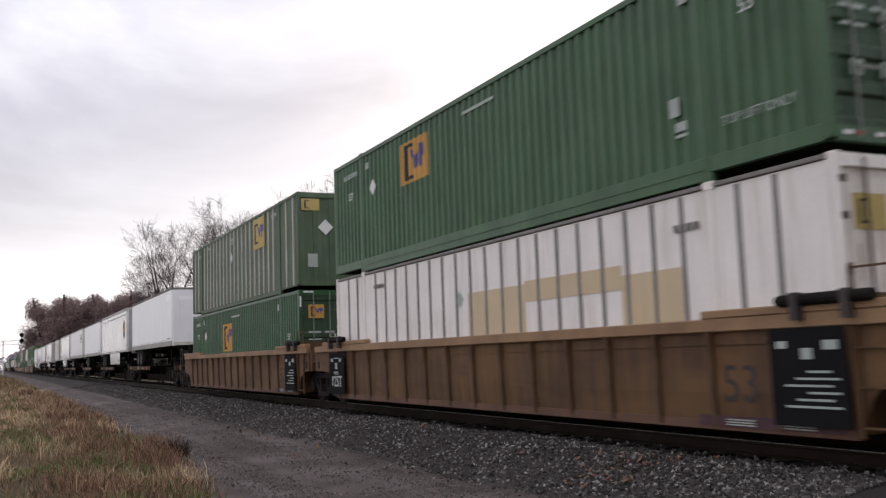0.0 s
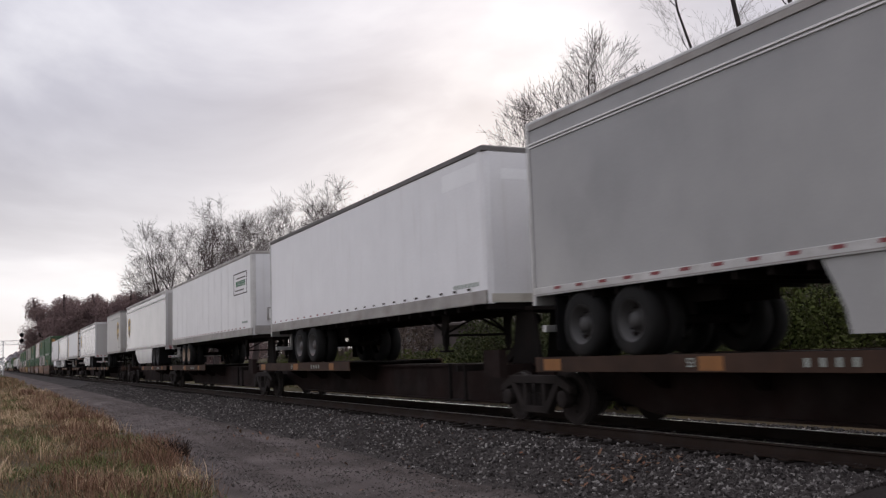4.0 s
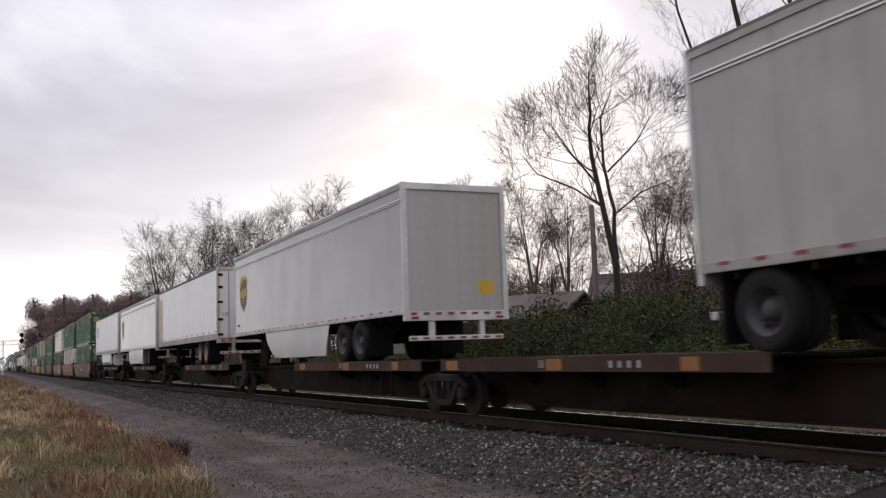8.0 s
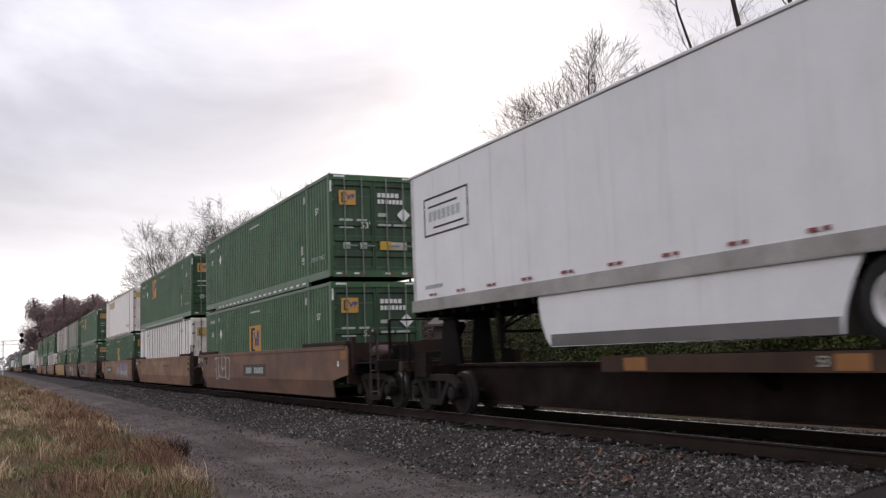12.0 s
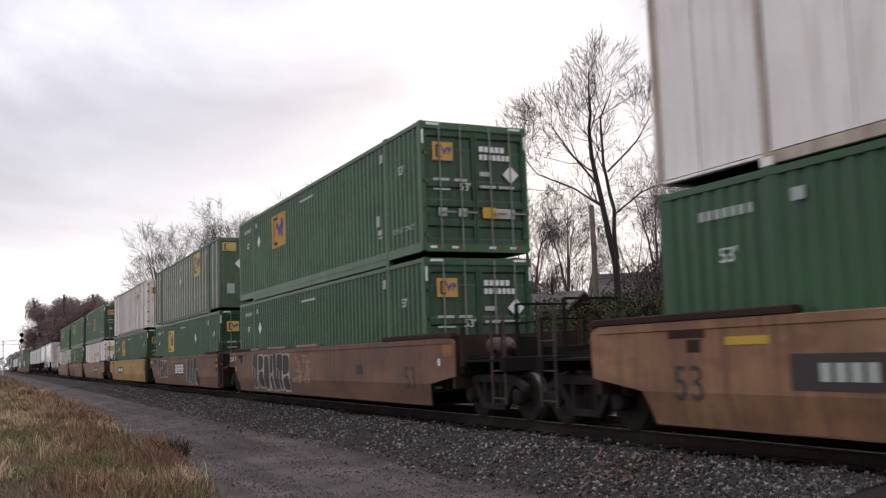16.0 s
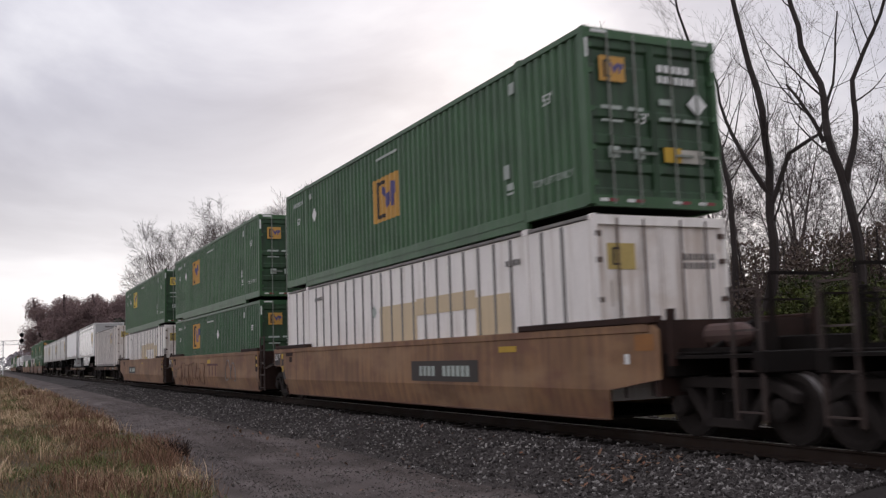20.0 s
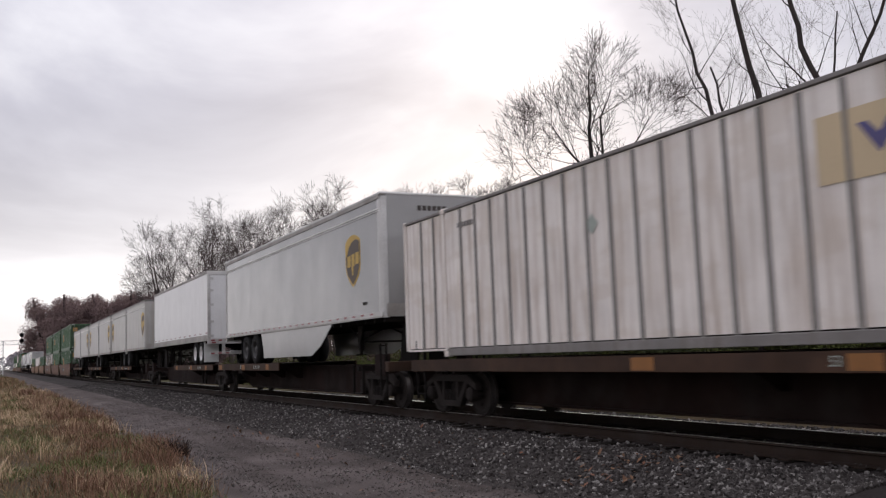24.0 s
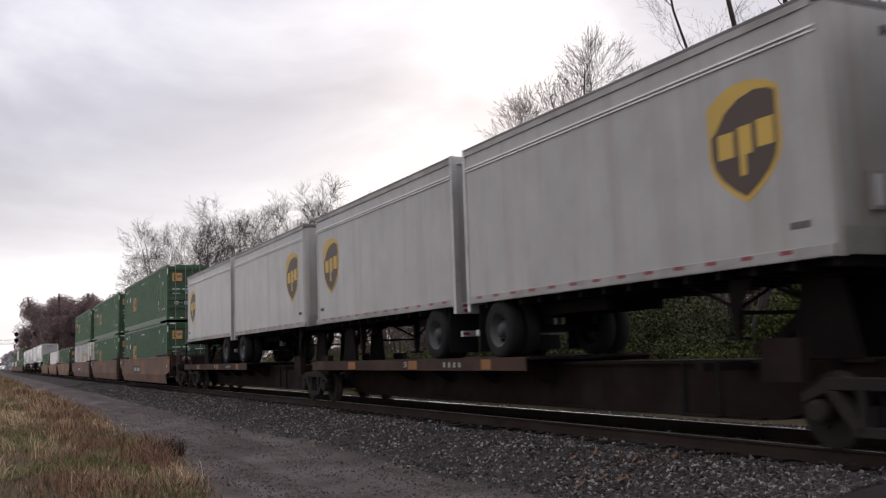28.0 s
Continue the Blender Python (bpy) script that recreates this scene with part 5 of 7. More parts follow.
            piece("tan_panel", ("tanp", s), boxes((lo, hi, 0.25, 1.15, B + 0.25, TH - 0.45)), tanbox_mat, t, label="tan rectangle by the nose")
    return t


# ---- bogies and railcars ----
def bogie(parent, y, z=0.0, far=False):
    """A three-piece freight bogie, 1.78 m between axles."""
    b = piece("bogie", "bolster", boxes((-0.95, 0.95, -0.2, 0.2, 0.42, 0.72)), steel_mat, parent, (0, y, z), bevel=0.03)

    def sideframe(s):
        def build(bm):
            x0, x1 = sorted((s * 0.93, s * 1.07))
            prism(bm, [(-1.12, 0.62), (-0.75, 0.80), (0.75, 0.80), (1.12, 0.62), (1.12, 0.5), (0.7, 0.66), (-0.7, 0.66), (-1.12, 0.5)], "x", x0, x1)
            prism(bm, [(-0.80, 0.66), (-0.62, 0.66), (-0.28, 0.26), (-0.40, 0.17)], "x", x0, x1)
            prism(bm, [(0.80, 0.66), (0.62, 0.66), (0.28, 0.26), (0.40, 0.17)], "x", x0, x1)
            prism(bm, [(-0.42, 0.17), (0.42, 0.17), (0.34, 0.29), (-0.34, 0.29)], "x", x0, x1)
            for yy in (-0.3, 0.3):
                box(bm, x0, x1, yy - 0.05, yy + 0.05, 0.28, 0.68)
        return build
    for s in (-1, 1):
        f = piece("side_frame", ("sf", s), sideframe(s), castiron_mat, b, bevel=0.012)
        if far:
            continue
        piece("spring_nest", ("spring", s), lambda bm: [ring(bm, (s * 1.0, yy, 0), "z", [(0.07, 0.28), (0.07, 0.5)], 10) for yy in (-0.17, 0.0, 0.17)], steel_mat, b)
    for k, yy in enumerate((-0.89, 0.89)):
        def wheelset(bm):
            ring(bm, (0, 0, 0), "x", [(0.08, -1.08), (0.08, 1.08)], 10)
            for s in (-1, 1):
                ring(bm, (0, 0, 0), "x", [(0.06, s * 0.80), (0.30, s * 0.82), (0.35, s * 0.85), (0.42, s * 0.84), (0.42, s * 0.73), (0.45, s * 0.715), (0.45, s * 0.69), (0.3, s * 0.70), (0.06, s * 0.70)], 28, False)
                for i in range(3):
                    a = i * 2.094
                    ring(bm, (0, 0.2 * math.cos(a), 0.2 * math.sin(a)), "x", [(0.03, s * 0.815), (0.03, s * 0.835)], 6)
        w = piece("wheelset", "wheelset", wheelset, castiron_mat, b, (0, yy, 0.42))
        for s in () if far else (-1, 1):
            piece("tread", ("tread", s), lambda bm: ring(bm, (0, 0, 0), "x", [(0.422, s * 0.83), (0.422, s * 0.735)], 28, False), tread_mat, w)
        WHEELS[k].append(w)
        for s in () if far else (-1, 1):
            piece("bearing_cap", ("cap", s), lambda bm: ring(bm, (0, 0, 0), "x", [(0.14, s * 0.95), (0.14, s * 1.09), (0.09, s * 1.12), (0.0, s * 1.12)], 14, False), castiron_mat, b, (0, yy, 0.42))
    return b


def ladder(parent, x, y, z0, z1, material, w=0.36):
    def build(bm):
        box(bm, -0.02, 0.02, -w / 2 - 0.02, -w / 2 + 0.02, z0, z1)
        box(bm, -0.02, 0.02, w / 2 - 0.02, w / 2 + 0.02, z0, z1)
        n = max(2, int((z1 - z0) / 0.32))
        for i in range(n):
            z = z0 + 0.1 + i * (z1 - z0 - 0.15) / (n - 1)
            box(bm, -0.012, 0.012, -w / 2, w / 2, z - 0.012, z + 0.012)
    return piece("ladder", ("ladder", z0, z1, w), build, material, parent, (x, y, 0))


def fold(bm):
    """Lay sprayed shapes onto the inward slope of a side below its fold."""
    bmesh.ops.bisect_plane(bm, geom=bm.verts[:] + bm.edges[:] + bm.faces[:], plane_co=(0, 0, 0.62), plane_no=(0, 0, 1))
    for v in bm.verts:
        if v.co.z < 0.62:
            v.co.x += (0.62 - v.co.z) / 0.43 * 0.092


def soft_quad(bm, x, pts, r, n=3):
    """A closed shape with its corners rounded off, 3 mm thick."""
    out = []
    m = len(pts)
    for i in range(m):
        p, a, b2 = Vector(pts[i]), Vector(pts[i - 1]), Vector(pts[(i + 1) % m])
        da, db = (a - p), (b2 - p)
        ra, rb = min(r, da.length * 0.45), min(r, db.length * 0.45)
        s0, s1 = p + da.normalized() * ra, p + db.normalized() * rb
        for k in range(n + 1):
            q = k / n
            out.append((s0 * (1 - q) * (1 - q) + p * 2 * q * (1 - q) + s1 * q * q)[:])
    prism(bm, out, "x", x - 0.003, x)


def tag(bm, x, y0, w, z0, z1, n, seed, kind):
    """Fat sprayed strokes side by side: solid heads, split legs, a pale rim round each."""
    r = random.Random(seed)
    c = w / n
    for i in range(n):
        a, b2 = y0 + c * (i + 0.04 + 0.06 * r.random()), y0 + c * (i + 0.9 + 0.06 * r.random())
        lo, hi = z0 + 0.08 * r.random(), z1 - 0.1 * r.random()
        mid = lo + (hi - lo) * r.uniform(0.42, 0.58)
        lean = r.uniform(-0.06, 0.12)
        legs = r.choice((2, 2, 3))
        form = (i + seed) % 4
        h = hi - lo
        if kind == "rim":
            soft_quad(bm, x - 0.001 * (i % 2), [(a - 0.05 - lean, lo - 0.05), (b2 + 0.05 - lean, lo - 0.05), (b2 + 0.06, mid), (b2 + 0.05, hi + 0.05), (a - 0.05, hi + 0.05), (a - 0.04, mid)], 0.14)
        elif form == 0:
            soft_quad(bm, x - 0.006, [(a + 0.02, mid + 0.06), (b2, mid - 0.02), (b2, hi), (a, hi - 0.04)], 0.16)
            soft_quad(bm, x - 0.0065, [(a - lean, lo), (b2 - 0.04 - lean, lo + 0.03), (b2 - 0.02, mid - 0.08), (a + 0.05, mid)], 0.16)
        elif form == 1:
            soft_quad(bm, x - 0.006, [(a, mid), (b2, mid + 0.1), (b2 - 0.06, hi), (a, hi)], 0.12)
            for k in range(legs):
                lw = (b2 - a) / legs
                soft_quad(bm, x - 0.0065, [(a + lw * (k + 0.1) - 2 * lean, lo), (a + lw * (k + 0.75) - 2 * lean, lo), (a + lw * (k + 0.85), mid + 0.06), (a + lw * (k + 0.1), mid + 0.06)], 0.07)
        elif form == 2:
            soft_quad(bm, x - 0.006, [(a - lean, lo), (a + 0.42 * (b2 - a) - lean, lo), (a + 0.5 * (b2 - a), hi), (a, hi)], 0.1)
            soft_quad(bm, x - 0.0065, [(a + 0.55 * (b2 - a), lo + 0.5 * h), (b2, lo + 0.4 * h), (b2, hi - 0.06), (a + 0.6 * (b2 - a), hi)], 0.12)
            soft_quad(bm, x - 0.007, [(a + 0.62 * (b2 - a) - lean, lo), (b2 + 0.03 - lean, lo), (b2 - 0.03, lo + 0.36 * h), (a + 0.6 * (b2 - a), lo + 0.42 * h)], 0.08)
        else:
            soft_quad(bm, x - 0.006, [(a, mid - 0.1), (a + 0.2, lo), (b2 - 0.1, lo), (b2, mid), (b2 - 0.05, hi), (a + 0.1, hi)], 0.15)
    fold(bm)


def mural(bm, x, y0, w, seed, kind):
    """A broad sprayed field over the whole height of the side, cut by pale pointed strokes."""
    r = random.Random(seed)
    if kind == "fill":
        top = [(y0 + w * q, 1.39 - 0.05 * r.random()) for q in (0.96, 0.8, 0.62, 0.45, 0.28, 0.1)]
        low = [(y0 + w * q, z) for q, z in ((-0.06, 0.24), (0.12, 0.28), (0.2, 0.46), (0.33, 0.52), (0.42, 0.28), (0.55, 0.4), (0.66, 0.24), (0.8, 0.45), (0.93, 0.3), (1.02, 0.3))]
        soft_quad(bm, x, low + [(y0 + w * 1.0, 1.0)] + top + [(y0 + w * 0.04, 0.8)], 0.12)
    else:
        for i in range(19):
            y = y0 + w * (0.04 + 0.92 * (i + 0.5 * r.random()) / 19)
            z = r.uniform(0.4, 1.0)
            h, b2, ln = r.uniform(0.25, 0.5), r.uniform(0.05, 0.12), r.uniform(-0.35, 0.35)
            soft_quad(bm, x - 0.005 - 0.0004 * i, [(y - b2, z), (y + b2 * 0.4, z - 0.04), (y + ln + b2 * 0.5, min(1.37, z + h)), (y + ln * 0.6 - b2 * 0.7, min(1.37, z + h * 0.9))], 0.03)
            if i % 3 == 0:
                for k in range(6):
                    a0, a1 = 0.5 * k, 0.5 * (k + 1)
                    rr = 0.24 + 0.08 * r.random()
                    bar(bm, (x - 0.012, y + 0.15 + rr * math.cos(a0), 0.42 + rr * math.sin(a0) + 0.1 * (i % 2)), (x - 0.012, y + 0.15 + rr * math.cos(a1), 0.42 + rr * math.sin(a1) + 0.1 * (i % 2)), 0.055)
    fold(bm)


def cloud(bm, x, y0, w, seed):
    """A thin ragged haze of sprayed paint."""
    r = random.Random(seed)
    for i in range(26):
        y, z = y0 + w * r.random(), 0.55 + 0.75 * r.random()
        a, b2 = r.uniform(0.1, 0.3), r.uniform(0.02, 0.06)
        soft_quad(bm, x - 0.0005 * i, [(y - a, z - b2), (y + a * 0.6, z - b2 * 1.5), (y + a, z + b2 * 0.5), (y - a * 0.4, z + b2 * 1.6)], 0.08)
    fold(bm)


def squiggle(bm, x, y0, w, seed):
    """Thin rambling outlines of fat rounded shapes, drawn side by side."""
    r = random.Random(seed)
    n = max(2, round(w / 0.85))
    for i in range(n):
        cy, cz = y0 + w * (i + 0.5) / n, 0.8 + 0.1 * r.uniform(-1, 1)
        hw, hh = w / n * r.uniform(0.42, 0.6), r.uniform(0.28, 0.46)
        k0, span = r.uniform(0, 6.28), r.uniform(3.6, 6.0)
        pts = []
        for k in range(23):
            a = k0 + span * k / 22
            q = 1 + 0.16 * math.sin(3 * a + seed) + 0.06 * math.sin(5 * a)
            pts.append((x - 0.004, cy + hw * q * math.copysign(abs(math.cos(a)) ** 0.7, math.cos(a)), cz + hh * q * math.copysign(abs(math.sin(a)) ** 0.7, math.sin(a))))
        for a, b2 in zip(pts, pts[1:]):
            bar(bm, a, b2, 0.026)
    fold(bm)


def lobes(bm, x, y0, w, seed, kind):
    """Tall rounded black strokes side by side, leaning a little, over a broad blob."""
    r = random.Random(seed)
    n = 7
    for i in range(n):
        cy, hw = y0 + w * (i + 0.55) / n, w / n * 0.62
        z0, z1 = 0.24 + 0.06 * r.random() + (0.0 if i < 5 else 0.1), (0.95 if i == 0 else 1.30 + 0.1 * r.random())
        pts = []
        for j in range(18):
            a = 2 * math.pi * j / 18
            q, s2 = math.cos(a), math.sin(a)
            zz = (z0 + z1) / 2 + (z1 - z0) / 2 * math.copysign(abs(s2) ** 0.55, s2)
            pts.append((cy + hw * math.copysign(abs(q) ** 0.6, q) + 0.18 * (zz - 0.8), zz))
        if kind == "fill":
            prism(bm, pts, "x", x - 0.003 - 0.0006 * i, x)
        else:
            arc = pts[13:] + pts[:6] if i else pts[12:] + pts[:8]
            for a, b2 in zip(arc, arc[1:]):
                bar(bm, (x - 0.0085, *a), (x - 0.0085, *b2), 0.022)


def well_body(car, y, paint, lead, rear, ribbed, top=None, marks=()):
    """One well of an articulated car; its box stands at y .. y + 16.15."""
    yn = -1.55 if lead else -1.1 if ribbed else -0.2
    yf = CL + (1.55 if rear or ribbed else 1.12)
    b = piece("well_floor", ("wfloor",), boxes((-1.2, 1.2, 0.1, CL - 0.1, 0.17, 0.21)), steel_mat, car, (0, y, 0))
    top = top or paint
    X0 = 1.34 if ribbed else 1.40
    for s in (-1, 1):
        xa, xb = sorted((s * X0, s * (X0 + 0.03)))

        def plate(bm):
            # over a shared bogie the rear end is cut back below; the leading end there is upright
            tail = [(yf - 1.15, 0.62), (yf, 0.78), (yf, 1.42), (yf - 0.1, 1.5)] if rear else [(CL + 0.07, 0.62), (CL + 0.28, 0.94), (CL + 0.42, 1.0), (yf, 1.02), (yf, 1.46), (yf - 0.04, 1.5)]
            nose = [(yn + 0.1, 1.5), (yn, 1.42), (yn, 0.78), (yn + 1.15, 0.62)] if lead else [(yn + 0.03, 1.5), (yn, 1.47), (yn, 0.62)]
            if ribbed and not rear:
                tail = [(CL + 0.15, 0.62), (CL + 0.32, 0.75), (CL + 0.6, 0.83), (CL + 1.0, 0.86), (yf, 0.86), (yf, 1.44), (yf - 0.04, 1.5)]
            if ribbed and not lead:
                nose = [(yn + 0.04, 1.5), (yn, 1.44), (yn, 0.86), (-0.8, 0.85), (-0.58, 0.8), (-0.4, 0.72), (-0.29, 0.62)]
            prism(bm, tail + nose, "x", xa, xb)
            ya, yb = yn + (1.3 if lead else 0.03), yf - 1.3 if rear else CL - 0.2
            yc_, yd_ = yn + (1.15 if lead else 0.0), yf - 1.15 if rear else CL + 0.07
            if ribbed and not lead:
                ya, yc_ = -0.12, -0.29
            if ribbed and not rear:
                yb, yd_ = CL + 0.05, CL + 0.15
            k = 0.0 if ribbed else 0.07
            v = [bm.verts.new(q) for q in ((s * (X0 - k), ya, 0.19), (s * (X0 - k), yb, 0.19), (s * (X0 + 0.028), yd_, 0.62), (s * (X0 + 0.028), yc_, 0.62), (s * (X0 - k - 0.03), ya, 0.19), (s * (X0 - k - 0.03), yb, 0.19), (s * (X0 - 0.005), yd_, 0.62), (s * (X0 - 0.005), yc_, 0.62))]
            for q in ((0, 1, 2, 3), (4, 5, 6, 7), (0, 1, 5, 4), (0, 3, 7, 4), (1, 2, 6, 5)):
                bm.faces.new([v[i] for i in q])
        side = piece("side_plate", ("plate", s, lead, rear, ribbed), plate, paint, b, label="")
        piece("bottom_band", ("bband", s, lead, rear, ribbed), boxes((xa - (0.004 if ribbed else 0.0) - (0 if ribbed else s * 0.065), xb + (0.004 if ribbed else 0) - (0 if ribbed else s * 0.065), (yn + 1.35 if lead else -0.1), (yf - 1.35 if rear else CL - 0.22), 0.185, 0.205 if not ribbed else 0.3)), band_mat, b)
        ca, cb = sorted((s * 1.315, s * (X0 + (0.10 if ribbed else 0.045))))
        piece("top_chord", ("chord", s, lead, rear, ribbed), boxes((ca, cb, yn + (0.2 if lead else 0.03), yf - (0.2 if rear else 0.04), 1.36 if ribbed else 1.40, 1.52)), top, b, bevel=0.012)
        for ya, yb in ((yn + 0.05, 2.1), (CL - 2.35, yf - 0.05 if rear else CL + 0.8)):
            piece("end_cap", ("ecap", s, ya, yb, ribbed), boxes((ca - 0.01, cb + 0.01, ya, yb, 1.52, 1.62)), maroon_mat if not ribbed else top, b, bevel=0.015)
        if ribbed:
            for i in range(16):
                yy = -0.12 + 1.06 * i
                piece("rib", ("rib", s), lambda bm: prism(bm, [(s * X0, 0.22), (s * (X0 + 0.055), 0.22), (s * (X0 + 0.085), 0.9), (s * (X0 + 0.12), 1.36), (s * X0, 1.36)], "y", -0.035, 0.035), paint, b, (0, yy, 0))
            piece("panel_groove", ("groove", s), boxes(*[(min(s * X0, s * (X0 + 0.045)), max(s * X0, s * (X0 + 0.045)), 0.0 + 1.06 * i, 0.86 + 1.06 * i, 1.2, 1.235) for i in range(15)]), paint, b, label="pressed stiffener under the top chord")
            if s < 0:
                gr = piece("grime_patch", "purple", flat_rects(-(X0 + 0.046), [(0.05, 2.3, 0.23, 0.36)]), purple_mat, b, label="dull purple painted strip")
                piece("reporting_marking", "purplebars", flat_rects(-(X0 + 0.05), [(0.45, 0.95, 0.25 + 0.03 * i, 0.265 + 0.03 * i) for i in range(3)] + [(1.35, 1.8, 0.25 + 0.03 * i, 0.265 + 0.03 * i) for i in range(3)]), grey_mark_mat, gr)
    xm = -(X0 + 0.032)
    # reflector stripes and a dark plate at each end of the side
    if not ribbed and lead:
        piece("end_patch", "eorange", flat_rects(xm, [(0.0, 0.42, 1.16, 1.38)]), orange_patch_mat, b, (0, yn + 0.1, 0), label="orange touch-up patch")
        piece("end_reflector", "ewhite", flat_rects(xm, [(0.55, 0.65, 0.98, 1.12)]), white_mark_mat, b, (0, yn + 0.1, 0), label="small white reflector")
    elif not ribbed:
        pl = piece("end_plate", "eplate", flat_rects(xm, [(-0.04, 0.24, 0.84, 1.38)]), maroon_mat, b, (0, yn + 0.12, 0), label="dark grimy end plate")
        piece("end_reflector", "erefl", flat_rects(xm - 0.003, [(0.0, 0.14, 1.24, 1.34), (0.0, 0.14, 1.0, 1.1)]), oilgold_mat, pl, label="yellow reflector")
    if not rear and not ribbed:
        pl = piece("end_plate", "eplate2", lambda bm: [flat_rects(xm, [(CL + 0.42, CL + 1.06, 1.03, 1.40)])(bm), prism(bm, [(CL - 0.16, 0.62), (CL + 0.05, 0.62), (CL + 0.30, 1.0), (CL + 0.30, 1.40), (CL + 0.06, 1.40), (CL + 0.06, 1.0)], "x", xm - 0.002, xm)], greyplate_mat, b, label="grey grimy end plate")
        piece("end_reflector", "erefl2", flat_rects(xm - 0.003, [(CL + 0.1, CL + 0.27, 1.22, 1.38), (CL + 0.08, CL + 0.24, 0.84, 1.02)]), oilgold_mat, pl, label="yellow reflector")
        lettering("125 T", 0.26, white_mark_mat, pl, (xm - 0.004, CL + 0.74, 1.27))
    if ribbed and not rear:
        pl = piece("notice_panel", "tailnotice", flat_rects(xm - 0.1, [(CL - 0.95, CL + 0.17, 0.3, 1.33)]), black_mat, b, label="dark load limit panel")
        piece("notice_text", "tailbars", flat_rects(xm - 0.104, [(CL - 0.75, CL - 0.6, 1.1, 1.19), (CL - 0.15, CL + 0.02, 1.1, 1.19), (CL - 0.52, CL - 0.24, 1.18, 1.21), (CL - 0.46, CL - 0.3, 0.92, 1.08), (CL - 0.52, CL - 0.2, 0.83, 0.86), (CL - 0.52, CL - 0.2, 0.79, 0.81)]), grey_mark_mat, pl, label="white notice marks")
        lettering("125T", 0.38, white_mark_mat, pl, (xm - 0.106, CL - 0.4, 0.6))
    if ribbed:
        for ye in ([] if lead else [0.15]) + ([] if rear else [CL - 0.35]):
            tb = piece("chord_tube", "ctube", lambda bm: ring(bm, (-(X0 + 0.13), 0, 1.66), "y", [(0.0, -0.65), (0.05, -0.65), (0.065, -0.6), (0.065, 0.6), (0.05, 0.65), (0.0, 0.65)], 12, False), steel_mat, b, (0, ye, 0), label="dark steel tube along the top chord")
            piece("tube_clamp", "ctclamp", boxes(*[(-(X0 + 0.205), -(X0 + 0.102), q - 0.05, q + 0.05, 1.44, 1.74) for q in (-0.32, 0.36)]), greyplate_mat, tb, label="grey clamp")
        for ye in ([] if lead else [yn + 0.2]) + ([] if rear else [yf - 0.2]):
            piece("jacking_slot", "jslot", flat_rects(xm, [(-0.06, 0.06, 0.93, 1.12)]), black_mat, b, (0, ye, 0), label="dark slot in the end plate")
    # end bulkheads close the well below the box; past a shared bogie's end a platform reaches over it
    for ya, d, last in ((yn, 1, lead), (yf, -1, rear)):
        m_ = paint if ribbed else maroon_mat
        if last:
            piece("end_bulkhead", ("bulk", d, X0), boxes((-X0, X0, min(d * 0.06, d * 0.16), max(d * 0.06, d * 0.16), 0.55, 1.52), (-X0, X0, min(d * 0.06, d * 1.45), max(d * 0.06, d * 1.45), 1.52, 1.56)), m_, b, (0, ya, 0), label="steel bulkhead across the end of the well")
        elif d > 0 and ribbed:
            piece("end_bulkhead", ("bulkr", X0), boxes((-X0, X0, 0.04, 0.1, 0.86, 1.44), (-X0, X0, 0.04, 1.0, 1.43, 1.47), (-X0, X0, 1.0, 1.06, 0.24, 1.7)), m_, b, (0, ya, 0), label="steel bulkhead and platform at the end of the well")
        elif d > 0:
            piece("end_bulkhead", ("bulkn", X0), boxes((-X0, X0, 0.04, 0.1, 0.24, 1.5), (-0.95, 0.95, -0.45, 0.04, 1.02, 1.36)), m_, b, (0, ya, 0), label="steel bulkhead across the end of the well")
        else:
            piece("end_bulkhead", ("bulkf", X0), boxes((-X0, X0, CL - 0.16, CL - 0.1, 0.24, 1.5), (-X0, X0, CL + 0.3, yf - 0.03, 1.44, 1.49), (-X0, X0, yf - 0.14, yf - 0.03, 1.04, 1.44)), m_, b, label="steel bulkhead and platform at the end of the well")
        for x in (-1.0, 1.0):
            piece("end_post", ("epost", d, x, ribbed), boxes((x * 1.3 - 0.045, x * 1.3 + 0.045, min(-d * 0.16, -d * 0.08), max(-d * 0.16, -d * 0.08), 0.86 if ribbed else 0.95, 1.46 if ribbed else 1.7)), m_, b, (0, ya, 0))
    piece("end_grime", ("egr", ribbed), flat_rects(xm, [(0.0, 0.7, 1.30, 1.40), (0.1, 0.35, 1.12, 1.28)]), maroon_mat, b, (0, CL - 0.9, 0))
    for m in marks:
        kind = m[0]
        if kind == "panel":
            p = piece("sign_panel", ("spanel", m[1]), flat_rects(xm, [(m[1], m[1] + 3.0, 0.68, 1.08)]), dark_mark_mat, b, label="dark reporting panel")
            piece("reporting_marking", ("sbars", m[1]), flat_rects(xm - 0.004, [(m[1] + 0.35 + 0.2 * i, m[1] + 0.49 + 0.2 * i, 0.78, 0.98) for i in range(6)] + [(m[1] + 1.85 + 0.2 * i, m[1] + 1.99 + 0.2 * i, 0.78, 0.98) for i in range(4)]), white_mark_mat if m[2] else grey_mark_mat, p, label="white reporting bars")
        elif kind == "53":
            lettering("53", 0.62, dark_mark_mat, b, (xm - 0.003, m[1], 0.72))
        elif kind == "logo":
            p = piece("sign_panel", ("lpanel", m[1]), flat_rects(xm, [(m[1], m[1] + 2.7, 0.64, 1.22)]), dark_mark_mat, b, label="dark emblem panel")
